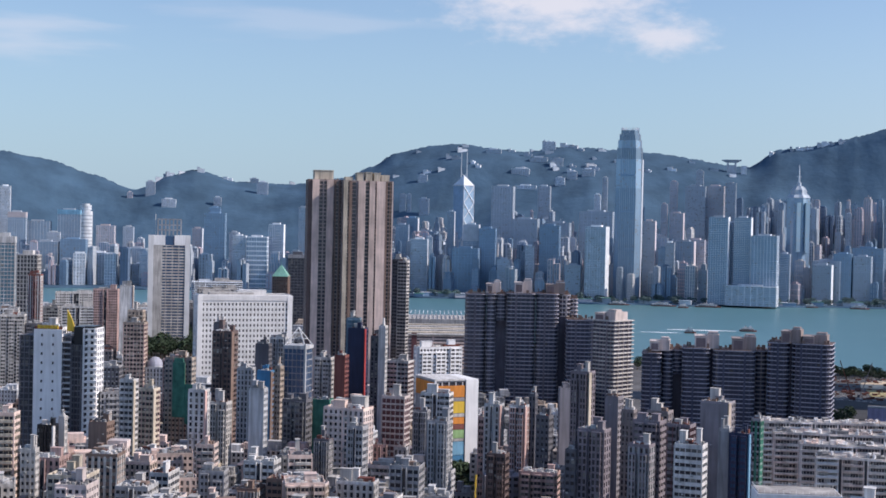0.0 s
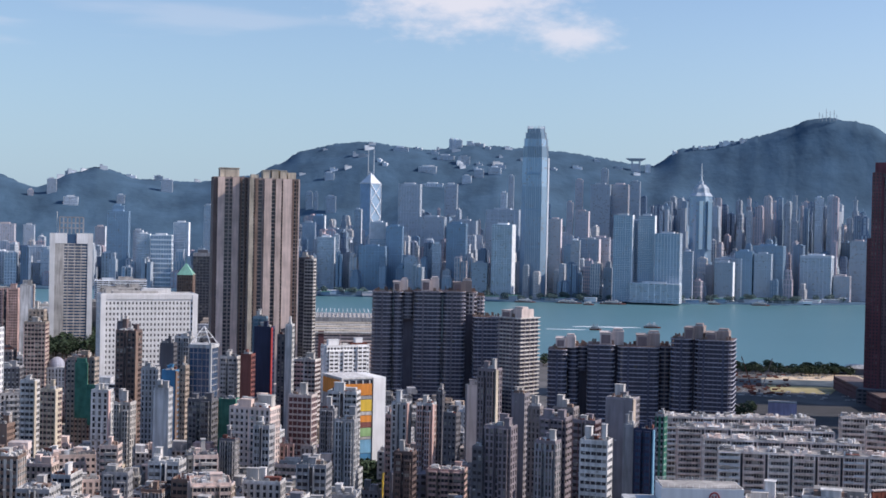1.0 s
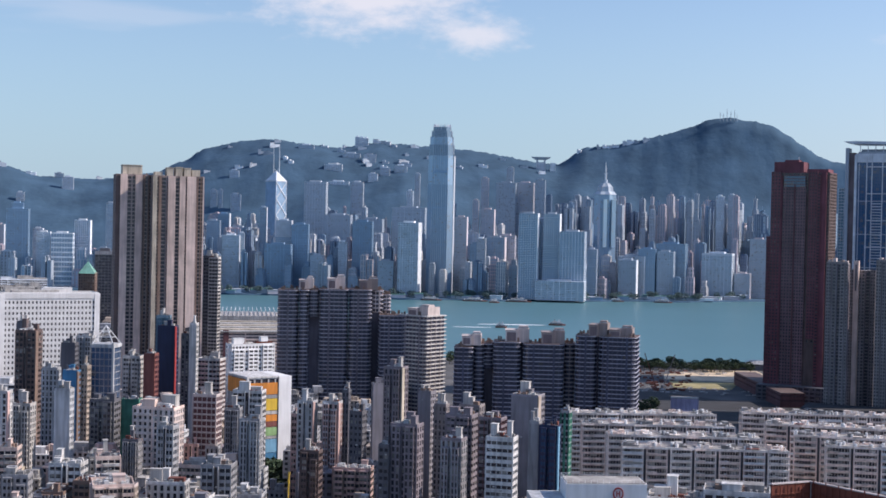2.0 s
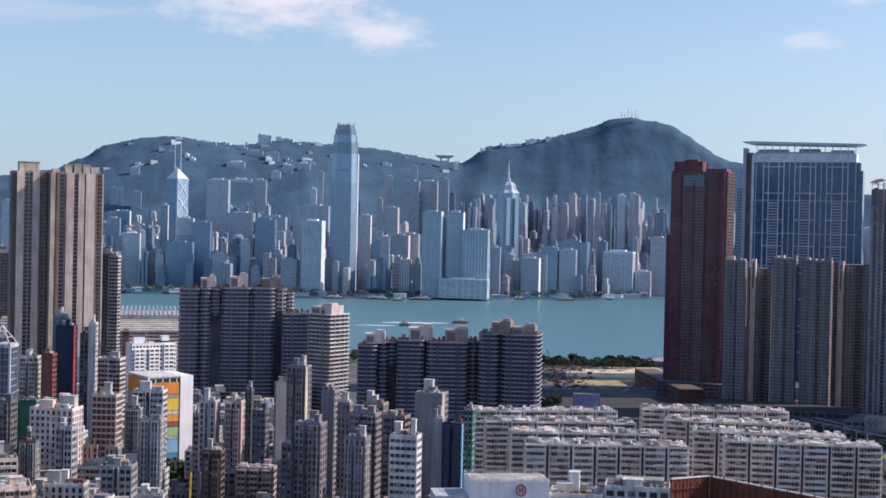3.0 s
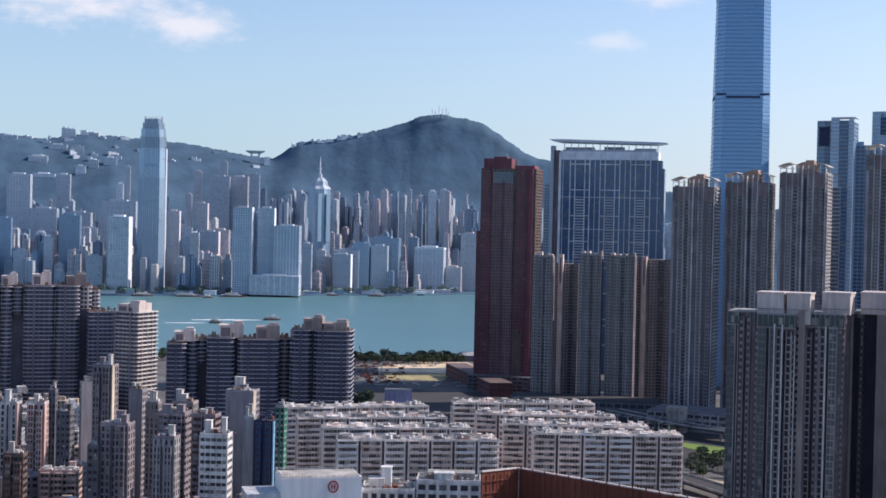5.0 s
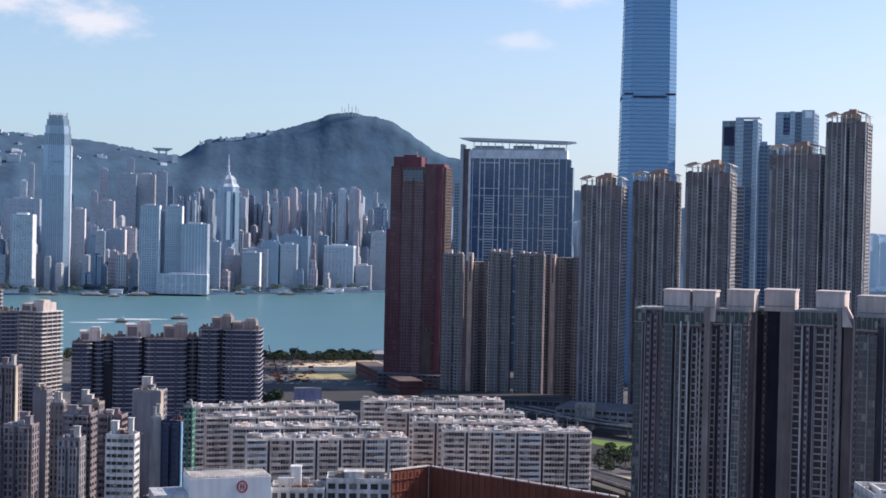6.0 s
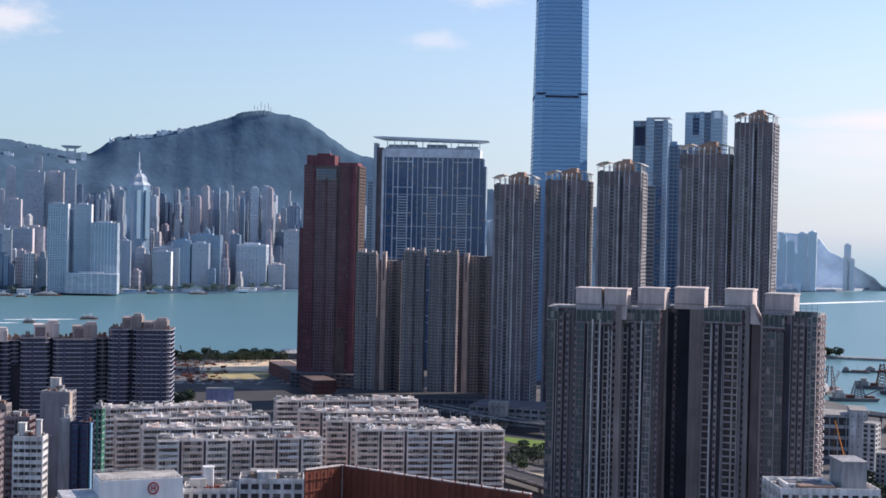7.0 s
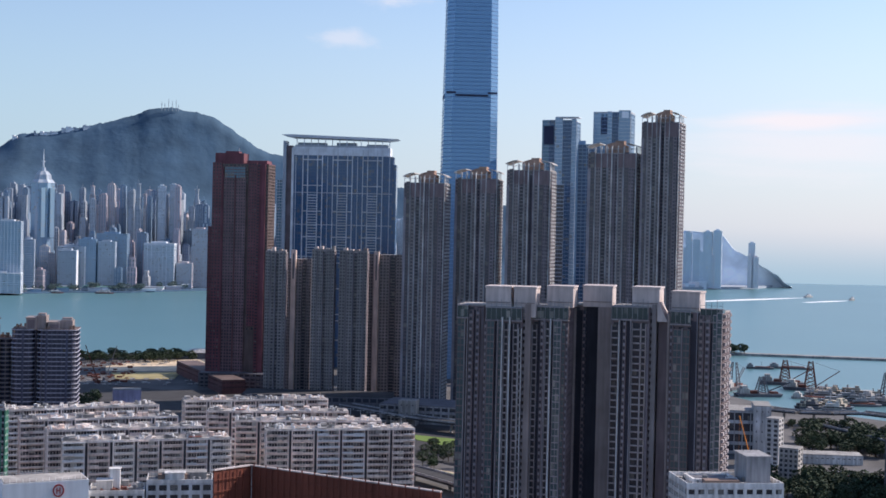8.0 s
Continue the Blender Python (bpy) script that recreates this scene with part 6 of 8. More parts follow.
flats(-8.95, 710, 8.7, 7.8, 69.8, turn=-22, wall='offwhite', bays=4, side=3, pier=0.5)
flats(-8.83, 827, 11.9, 10.7, 96.8, turn=-22, wall='dark_brown', rib='brown', bays=3, side=3, edge='brown', label='dark brown tile tower with a stepped roof')
flats(-9.04, 830, 6.2, 5.6, 101.6, turn=-22, wall='dark_grey', bays=2, blank='s', ac=0)
flats(-7.95, 805, 8.6, 7.7, 77.4, turn=-18, wall='pale_grey', bays=4, pier=0.5)
flats(-7.44, 684, 7.6, 6.1, 79.7, turn=-20, wall='pale_grey', blank='s', bays=3, label='grey tower with a plain windowless flank', ac=0)
flats(-7.15, 775, 7.9, 7.1, 79.0, turn=-20, wall='blue', rib='brown', bays=3, blank='s', edge='brown', label='tower with a bright blue flank', ac=0)
flats(-6.61, 778, 3.5, 4.9, 81.1, turn=-26, wall='beige', bays=2)
flats(-6.62, 905, 10.3, 8.2, 87.4, turn=-18, wall='pale_grey', bays=4, band=0.55)
flats(-7.26, 895, 8.9, 7.2, 83.7, turn=-18, wall='dark_grey', bays=3, blank='s', ac=0)
flats(-5.85, 707, 12.5, 10.0, 71.8, turn=-18, wall='dark_grey', rib='concrete', bays=6, label='dark stained industrial block with a cluttered roof')
flats(-4.80, 725, 9.1, 7.3, 69.4, turn=-16, wall='net', blank='nsew', bays=2, huts=0, mast=False, ac=0, name='scaffolded_block', label='small building under green scaffold netting')
flats(-4.06, 854, 7.0, 6.3, 80.8, turn=-24, wall='brick_red', rib='maroon', bays=2, side=3, blank='s', label='narrow brick-red tower block', ac=0)
flats(-4.76, 886, 11.0, 9.9, 76.5, turn=-18, wall='offwhite', bays=4, pier=0.55)
flats(-3.41, 890, 11.1, 7.8, 95.0, turn=-18, wall='navy', rib='navy', bays=4, blank='s', edge='red', label='navy tower with a red edge', ac=0, pane='blue_glazing')
flats(-3.58, 934, 8.7, 7.0, 98.5, turn=-10, wall='teal_wall', bays=3, pane='teal_glazing', ac=0)
flats(-2.68, 874, 4.9, 5.9, 91.4, turn=-16, wall='dark_grey', bays=2, ac=0)
flats(-2.37, 868, 4.2, 5.9, 98.2, turn=-16, wall='white', bays=2, blank='s', label='slim white blank-sided tower', ac=0)
flats(-3.74, 675, 21.0, 12.6, 72.1, turn=-24, wall='taupe', rib='hut_pink', bays=8, side=5, pier=0.5, label='broad pinkish tenement block with a stepped roof')
flats(-3.76, 687, 15.0, 9.0, 73.4, turn=-24, wall='taupe', bays=5, pier=0.6)
flats(-3.35, 615, 7.5, 6.7, 71.4, turn=-22, wall='grey', rib='pale_grey', bays=4, pier=0.4)
flats(-1.79, 697, 12.2, 9.8, 75.3, turn=-18, wall='hut_pink', pane='maroon', bays=4, pier=0.08, band=0.3, form='keep', ac=0.4, label='maroon and white banded apartment block')
flats(-1.65, 913, 15.1, 12.1, 72.6, turn=-18, wall='offwhite', rib='pink', bays=6, pier=0.4)
flats(-0.10, 1009, 33.0, 12.4, 74.2, turn=22, wall='clean_white', rib='clean_white', bays=11, side=4, pier=0.55, band=0.45, form='bays', label='white apartment block with projecting bays')
flats(-0.10, 752, 16.1, 9.6, 70.8, turn=-14, wall='white', rib='offwhite', bays=5, pier=0.45, label='white block with dark square balconies')
flats(-0.71, 709, 7.3, 6.5, 66.8, turn=-14, wall='grey', bays=3, pier=0.6, ac=0.3)
flats(0.04, 645, 9.4, 7.5, 70.3, turn=-18, wall='grey', rib='pale_grey', bays=4)
flats(1.80, 703, 3.2, 4.8, 64.7, turn=-18, wall='pink', bays=2)
flats(2.28, 695, 8.1, 7.3, 72.4, turn=-20, wall='pale_grey', rib='offwhite', bays=3, side=4, pier=0.5, edge='pink')
flats(3.32, 695, 8.0, 7.2, 72.2, turn=-18, wall='pale_grey', rib='pink', bays=3, side=4, pier=0.5, edge='pink')
flats(3.88, 723, 3.5, 4.2, 74.5, turn=-18, wall='dark_grey', bays=2, ac=0)
# Most walls from here are toned darker to hold shade between close blocks.
flats(4.37, 684, 6.8, 6.1, 68.9, turn=-22, wall='dark_grey', bays=3, pier=0.5)
flats(5.20, 743, 6.8, 5.4, 76.2, turn=12, wall='violet_grey', bays=2, blank='s', ac=0)
flats(5.90, 670, 9.5, 7.6, 92.6, turn=-24, wall='slab_violet', rib='slab_violet', bays=4, side=3, pier=0.5, edge='cream', label='tall grey apartment tower with a cream flank')
flats(6.41, 606, 12.3, 8.6, 74.2, turn=-20, wall='slab_violet', rib='slab_violet', bays=5)
flats(7.21, 694, 6.9, 6.2, 78.2, turn=-26, wall='violet_grey', blank='s', bays=3, ac=0.2)
flats(7.82, 684, 6.2, 5.6, 73.1, turn=-18, wall='set_back', bays=3)
flats(8.36, 575, 9.0, 7.2, 73.0, turn=-20, wall='slab_violet', rib='grey', bays=4)
flats(9.07, 706, 10.9, 8.7, 70.6, turn=-18, wall='set_back', bays=4, huts=3)
flats(8.66, 647, 12.8, 10.2, 73.4, turn=-18, wall='slab_violet', rib='slab_violet', bays=5)
flats(9.94, 636, 10.8, 8.7, 73.8, turn=-18, wall='slab_violet', rib='maroon', bays=4)
flats(10.34, 565, 11.5, 8.6, 75.5, turn=-14, wall='white', bays=3, pier=0.08, band=0.52, form='keep', label='white apartment block with deep balconies')
flats(11.38, 708, 14.2, 11.4, 76.3, turn=-18, wall='violet_grey', bays=4, blank='s', edge='beige', ac=0.2)
flats(11.70, 608, 4.5, 5.4, 76.2, turn=-14, wall='grey', blank='s', bays=2, ac=0)
flats(12.33, 604, 8.0, 6.4, 75.3, turn=-14, wall='navy', rib='navy', bays=3, pier=0.3, pane='blue_glazing', ac=0, edge='sky_blue', label='block with a light blue glass stripe')
flats(12.96, 693, 4.6, 5.5, 70.4, turn=-16, wall='grey', rib='net', bays=2, ac=0.3, label='stained block with a green netted side')
flats(-1.64, 648, 28.5, 8.6, 48.5, turn=-14, wall='taupe', rib='beige', bays=14, side=4, pier=0.25, band=0.55, label='long low brown school-like block')
flats(2.49, 645, 8.8, 7.1, 55.8, turn=-16, wall='dark_brown', bays=4)
flats(-0.04, 717, 17.0, 10.2, 35.0, turn=-16, wall='pale_grey', bays=5)
flats(-1.37, 685, 12.8, 7.7, 37.7, turn=-16, wall='grey', bays=5)
flats(-5.32, 676, 10.3, 8.2, 42.8, turn=-20, wall='grey', rib='cream', bays=3, pier=0.6)
flats(-4.74, 644, 7.2, 6.5, 61.2, turn=-18, wall='dark_grey', rib='offwhite', bays=3)
flats(-3.61, 677, 14.2, 9.9, 37.5, turn=-16, wall='net', rib='concrete', bays=4, pier=0.3, label='low block under green netting')
flats(-10.64, 717, 12.5, 8.8, 42.3, turn=-26, wall='pink', rib='offwhite', bays=3, pier=0.6, edge='offwhite')
flats(-11.75, 736, 12.6, 8.8, 41.5, turn=-20, wall='white', bays=4, pier=0.6)
flats(-9.37, 707, 13.0, 10.4, 39.4, turn=-24, wall='cream', rib='beige', bays=4)
flats(-2.36, 694, 7.1, 5.7, 51.0, turn=-16, wall='pink', bays=3)
flats(-1.53, 693, 6.4, 5.1, 50.0, turn=-16, wall='grey', bays=3)
flats(4.67, 696, 11.7, 9.3, 41.8, turn=-18, wall='grey', bays=4)
flats(5.51, 603, 4.7, 4.3, 65.3, turn=-18, wall='dark_grey', bays=2)
flats(1.08, 705, 10.2, 8.1, 26.0, turn=-16, wall='grey', bays=4, ac=0.4)


# ---- the middle distance, up to the far shore of the peninsula ----
office(-17.49, 1510, 20.4, 18.4, 142.8, turn=-6, skin='teal_glazing', wall='pale_grey', bays=6, label='pale panelled office tower', cap=6, edge='pale_grey')
flats(-17.38, 1310, 20.4, 18.4, 80.4, turn=-6, wall='pale_grey', bays=5)
office(-16.58, 1411, 19.4, 17.5, 126.8, turn=-14, skin='dark_glazing', wall='offwhite', bays=6, side=5, pier=0.3, band=0.25, label='dark glazed block with a white grid')
flats(-16.32, 1346, 11.4, 10.3, 109.5, turn=-14, wall='brick_red', rib='white', bays=3, pier=0.2, ac=0, label='brick-red tower with white ribs')
flats(-15.71, 1307, 13.2, 11.9, 82.0, turn=-8, wall='concrete', bays=4)
flats(-17.14, 1159, 18.6, 14.9, 84.2, turn=-8, wall='offwhite', bays=5)
flats(-16.30, 1156, 13.3, 10.7, 77.5, turn=-8, wall='dark_grey', bays=4, ac=0)
flats(-14.76, 1664, 46.5, 27.9, 77.5, wall='white', bays=8, pier=0.2, band=0.5)
flats(-14.69, 1509, 31.5, 18.9, 70.2, wall='pale_grey', bays=7, band=0.5)
flats(-13.59, 1610, 27.0, 16.2, 84.1, turn=-8, wall='pink', bays=5)
flats(-12.78, 1558, 13.8, 13.8, 90.4, turn=-8, wall='white', bays=2, blank='s', ac=0, edge='brown')
office(-13.49, 1950, 31.0, 18.6, 31.0, turn=-6, skin='teal_glazing', wall='dark_grey', bays=6, label='teal glazed low office block')
flats(-10.73, 1960, 47.0, 28.0, 51.6, turn=-4, wall='offwhite', rib='dark_grey', bays=8, band=0.5, pane='green_glazing')
flats(-10.58, 1930, 32.7, 19.6, 44.0, turn=-4, wall='dark_grey', bays=6, pane='green_glazing', ac=0)
office(-5.93, 1911, 26.2, 20.9, 121.0, turn=-4, skin='dark_glazing', wall='dark_grey', bays=6, label='dark glass office block', cap=4, edge='grey')
flats(-6.61, 1489, 16.7, 15.0, 106.5, turn=-10, wall='brown', bays=3, ac=0, huts=0, mast=False)
pyramid_roof(-6.61, 1489, 17, 106.6, 12)
flats(-9.19, 2014, 71.5, 28.6, 78.2, wall='far_white', bays=12, ac=0)
flats(-9.18, 1810, 50.0, 20.0, 77.7, wall='offwhite', bays=9, ac=0)
flats(-1.71, 1187, 11.9, 10.7, 132.7, turn=-20, wall='dark_grey', rib='dark_grey', bays=2, side=3, pier=0.1, band=0.45, ac=0, form='keep', label='banded tower with sunlit balconies', edge=None, pane='dark_glazing')
flats(-1.59, 1183, 8.1, 7.3, 131.8, turn=-20, wall='offwhite', bays=2, side=3, pier=0.03, band=0.4, ac=0, form='keep', pane='dark_glazing', label='pale balcony stack of a banded tower')
ferry_terminal()


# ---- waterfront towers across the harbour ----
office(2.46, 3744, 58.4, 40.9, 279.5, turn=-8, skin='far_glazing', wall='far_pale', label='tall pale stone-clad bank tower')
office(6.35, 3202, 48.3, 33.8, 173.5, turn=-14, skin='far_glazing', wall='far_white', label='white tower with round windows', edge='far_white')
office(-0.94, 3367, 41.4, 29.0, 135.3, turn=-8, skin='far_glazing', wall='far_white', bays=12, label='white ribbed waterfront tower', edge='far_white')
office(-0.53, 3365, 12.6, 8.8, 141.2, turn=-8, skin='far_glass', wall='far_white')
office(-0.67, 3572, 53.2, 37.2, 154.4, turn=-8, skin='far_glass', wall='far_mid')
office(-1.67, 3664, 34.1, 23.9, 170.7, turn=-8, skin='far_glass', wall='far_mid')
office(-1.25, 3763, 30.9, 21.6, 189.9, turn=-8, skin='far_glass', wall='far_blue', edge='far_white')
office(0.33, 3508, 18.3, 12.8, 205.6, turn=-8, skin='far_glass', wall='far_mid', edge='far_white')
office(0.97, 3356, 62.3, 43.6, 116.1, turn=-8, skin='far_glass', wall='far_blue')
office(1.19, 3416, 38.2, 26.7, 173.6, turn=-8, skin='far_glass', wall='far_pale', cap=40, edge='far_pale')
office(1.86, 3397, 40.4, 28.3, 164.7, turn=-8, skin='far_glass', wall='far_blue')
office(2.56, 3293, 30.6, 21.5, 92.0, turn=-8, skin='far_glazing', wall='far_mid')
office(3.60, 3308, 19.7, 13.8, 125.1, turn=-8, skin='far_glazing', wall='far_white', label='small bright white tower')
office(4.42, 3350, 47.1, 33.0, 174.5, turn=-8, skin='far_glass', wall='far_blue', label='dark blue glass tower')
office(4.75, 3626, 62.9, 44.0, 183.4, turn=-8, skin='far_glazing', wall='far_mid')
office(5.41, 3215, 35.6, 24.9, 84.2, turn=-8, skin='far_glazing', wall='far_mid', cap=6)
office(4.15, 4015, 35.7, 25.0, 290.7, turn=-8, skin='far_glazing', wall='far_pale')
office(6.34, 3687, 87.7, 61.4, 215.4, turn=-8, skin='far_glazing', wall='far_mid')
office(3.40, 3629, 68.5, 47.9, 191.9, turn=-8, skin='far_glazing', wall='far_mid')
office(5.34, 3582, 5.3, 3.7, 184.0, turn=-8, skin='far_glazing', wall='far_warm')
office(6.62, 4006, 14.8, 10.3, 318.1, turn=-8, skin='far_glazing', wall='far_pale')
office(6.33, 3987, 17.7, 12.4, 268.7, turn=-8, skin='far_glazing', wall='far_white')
office(11.27, 3198, 43.5, 30.5, 200.7, turn=-8, skin='far_glass', wall='far_pale', edge='far_white', label='glass hotel tower with a white strip for its sunlit corner')
office(12.22, 3206, 37.6, 26.3, 200.5, turn=-8, skin='far_glass', wall='far_pale', edge='far_white', label='glass hotel tower with a white strip for its sunlit corner')
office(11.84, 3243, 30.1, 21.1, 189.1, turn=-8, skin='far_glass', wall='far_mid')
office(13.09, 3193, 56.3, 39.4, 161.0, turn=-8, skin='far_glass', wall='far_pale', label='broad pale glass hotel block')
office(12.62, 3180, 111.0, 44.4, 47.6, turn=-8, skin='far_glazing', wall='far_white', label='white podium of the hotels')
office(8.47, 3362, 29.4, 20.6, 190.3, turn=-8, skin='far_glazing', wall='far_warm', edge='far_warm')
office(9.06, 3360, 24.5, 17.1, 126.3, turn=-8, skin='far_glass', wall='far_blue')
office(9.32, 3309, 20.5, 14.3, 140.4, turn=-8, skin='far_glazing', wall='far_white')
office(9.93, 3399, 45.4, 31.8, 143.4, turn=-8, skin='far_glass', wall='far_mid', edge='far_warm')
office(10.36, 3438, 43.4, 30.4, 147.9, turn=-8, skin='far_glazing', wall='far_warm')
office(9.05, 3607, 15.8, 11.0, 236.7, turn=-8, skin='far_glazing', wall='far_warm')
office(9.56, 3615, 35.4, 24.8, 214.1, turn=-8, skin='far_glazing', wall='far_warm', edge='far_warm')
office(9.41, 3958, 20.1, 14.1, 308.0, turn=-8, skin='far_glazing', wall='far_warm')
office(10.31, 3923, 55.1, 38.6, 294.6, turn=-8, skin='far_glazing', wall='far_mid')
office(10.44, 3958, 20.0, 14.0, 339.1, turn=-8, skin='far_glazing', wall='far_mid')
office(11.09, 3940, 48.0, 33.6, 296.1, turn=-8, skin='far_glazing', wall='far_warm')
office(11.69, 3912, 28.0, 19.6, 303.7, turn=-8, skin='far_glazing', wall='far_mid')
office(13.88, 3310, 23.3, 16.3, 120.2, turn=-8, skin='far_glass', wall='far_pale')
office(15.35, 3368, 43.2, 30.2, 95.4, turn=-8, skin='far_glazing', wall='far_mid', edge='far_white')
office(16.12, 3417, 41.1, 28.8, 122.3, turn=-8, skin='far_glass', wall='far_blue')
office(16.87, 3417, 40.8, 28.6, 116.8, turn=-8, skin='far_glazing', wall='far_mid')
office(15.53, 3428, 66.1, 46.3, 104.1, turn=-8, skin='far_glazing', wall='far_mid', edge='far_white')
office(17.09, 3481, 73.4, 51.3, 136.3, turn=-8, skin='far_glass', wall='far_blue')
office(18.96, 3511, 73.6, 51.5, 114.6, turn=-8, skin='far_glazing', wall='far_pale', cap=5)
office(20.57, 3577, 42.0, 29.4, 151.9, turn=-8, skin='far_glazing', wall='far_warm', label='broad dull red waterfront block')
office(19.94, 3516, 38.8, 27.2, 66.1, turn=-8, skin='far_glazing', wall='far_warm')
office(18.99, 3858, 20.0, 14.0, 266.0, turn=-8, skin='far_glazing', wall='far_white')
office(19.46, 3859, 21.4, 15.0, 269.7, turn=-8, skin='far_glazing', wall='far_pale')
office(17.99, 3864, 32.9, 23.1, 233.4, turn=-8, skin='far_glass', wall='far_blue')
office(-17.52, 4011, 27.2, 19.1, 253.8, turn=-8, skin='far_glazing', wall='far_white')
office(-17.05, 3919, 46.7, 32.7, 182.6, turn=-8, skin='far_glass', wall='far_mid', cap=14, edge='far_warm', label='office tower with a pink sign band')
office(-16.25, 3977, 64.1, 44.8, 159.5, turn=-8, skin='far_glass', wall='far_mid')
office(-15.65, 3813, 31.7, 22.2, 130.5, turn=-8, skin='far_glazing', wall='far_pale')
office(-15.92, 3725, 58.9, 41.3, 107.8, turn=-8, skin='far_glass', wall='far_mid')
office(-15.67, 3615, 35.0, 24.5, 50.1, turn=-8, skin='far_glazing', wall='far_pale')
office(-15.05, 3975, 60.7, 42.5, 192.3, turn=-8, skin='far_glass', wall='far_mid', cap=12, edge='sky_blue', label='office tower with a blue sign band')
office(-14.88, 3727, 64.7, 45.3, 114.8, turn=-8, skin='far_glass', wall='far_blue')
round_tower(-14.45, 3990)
office(-13.86, 3624, 57.2, 40.0, 83.1, turn=-8, skin='far_glazing', wall='far_white')
office(-13.65, 4021, 49.5, 34.6, 150.7, turn=-8, skin='far_glazing', wall='far_warm')
office(-12.76, 3962, 28.1, 19.7, 149.0, turn=-8, skin='far_glazing', wall='far_pale')
office(-12.40, 3670, 48.2, 33.8, 95.2, turn=-8, skin='far_glass', wall='far_mid')
office(-12.28, 3614, 34.8, 24.3, 56.0, turn=-8, skin='far_glazing', wall='far_white')
office(-10.02, 3912, 28.3, 19.8, 148.4, turn=-8, skin='far_glazing', wall='far_warm', edge='far_white')
office(-9.84, 3664, 34.5, 24.2, 71.7, turn=-8, skin='far_glazing', wall='far_mid')
office(-9.31, 3622, 52.5, 36.7, 189.3, turn=-8, skin='far_glass', wall='far_blue', label='tall blue tower with a stepped top')
office(-9.34, 3632, 29.0, 20.3, 204.0, turn=-8, skin='far_glass', wall='far_blue')
office(-8.54, 3710, 24.4, 17.1, 140.6, turn=-8, skin='far_glazing', wall='far_pale', edge='far_white')
office(-8.32, 3513, 32.1, 22.5, 133.4, turn=-8, skin='far_glazing', wall='far_white', edge='far_white')
office(-7.60, 3501, 51.2, 35.8, 131.6, turn=-8, skin='far_glass', wall='far_white', band=0.3, storey=12, label='banded glass office block')
office(-6.82, 3566, 38.0, 26.6, 163.6, turn=-8, skin='far_glass', wall='far_white', edge='far_white')
office(-5.76, 3609, 21.3, 14.9, 208.9, turn=-8, skin='far_glass', wall='far_mid', edge='far_white')
office(-11.93, 4468, 28.2, 11.3, 291.1, turn=-8, skin='far_glazing', wall='far_pale', ground=219, label='pale tower in a saddle of the hills')
office(-12.74, 4464, 16.5, 6.6, 255.7, turn=-8, skin='far_glazing', wall='far_warm', ground=203, label='slim block in a saddle of the hills')
office(-7.44, 4479, 34.2, 13.7, 298.9, turn=-8, skin='far_glazing', wall='far_pale', ground=242, label='pale block on the wooded ridge')
office(-7.77, 4597, 26.3, 10.5, 313.0, turn=-8, skin='far_glazing', wall='far_mid', ground=281, label='pale block on the wooded ridge')
office(-11.19, 4391, 42.7, 17.1, 236.1, turn=-8, skin='far_glazing', wall='far_white', ground=203, label='white houses on the wooded hillside')
office(-9.25, 4396, 23.3, 9.3, 245.2, turn=-8, skin='far_glazing', wall='far_pale', ground=219, label='pale house on the wooded hillside')
office(3.15, 4375, 55.8, 22.3, 356.0, turn=-8, skin='far_glazing', wall='far_white', ground=310, label='white block on the wooded hillside')
office(3.39, 4297, 63.1, 25.2, 300.5, turn=-8, skin='far_glazing', wall='far_white', ground=271, label='long white block on the wooded hillside')
office(3.89, 4475, 55.3, 22.1, 397.7, turn=-8, skin='far_glazing', wall='far_pale', ground=364, label='pale block on the wooded hillside')
office(4.64, 4440, 37.7, 15.1, 393.5, turn=-8, skin='far_glazing', wall='far_mid', ground=362, label='pale block on the wooded hillside')
office(5.93, 4360, 38.5, 15.4, 357.5, turn=-8, skin='far_glazing', wall='far_white', ground=326, label='white block on the wooded hillside')
office(4.78, 4298, 28.2, 11.3, 327.2, turn=-8, skin='far_glazing', wall='far_white', ground=291, label='white block on the wooded hillside')
office(5.27, 4338, 30.1, 12.0, 348.7, turn=-8, skin='far_glazing', wall='far_pale', ground=317, label='pale block on the wooded hillside')
office(-0.88, 4358, 28.8, 11.5, 329.9, turn=-8, skin='far_glazing', wall='far_pale', ground=302, label='pale house on the wooded hillside')
office(2.03, 4543, 49.3, 19.7, 424.5, turn=-8, skin='far_glazing', wall='far_pale', ground=392, label='pale block on the wooded ridge')
office(-1.69, 4225, 19.7, 7.9, 263.4, turn=-8, skin='far_glazing', wall='far_mid', ground=206, label='hazy block on the lower slope')
office(-1.42, 4213, 11.5, 4.6, 263.6, turn=-8, skin='far_glazing', wall='far_mid', ground=207, label='hazy block on the lower slope')
office(-0.80, 4198, 29.3, 11.7, 252.1, turn=-8, skin='far_glazing', wall='far_mid', ground=201, label='hazy block on the lower slope')
office(4.11, 4606, 13.5, 10.8, 459.6, turn=-8, skin='far_glazing', wall='far_white', ground=400, label='white tower block on the summit')
office(4.29, 4607, 15.2, 12.2, 458.0, turn=-8, skin='far_glazing', wall='far_white', ground=400, label='white tower block on the summit')
office(4.47, 4607, 15.2, 12.2, 456.3, turn=-8, skin='far_glazing', wall='far_white', ground=400, label='white tower block on the summit')
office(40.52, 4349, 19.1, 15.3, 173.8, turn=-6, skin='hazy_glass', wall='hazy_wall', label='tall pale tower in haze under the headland')
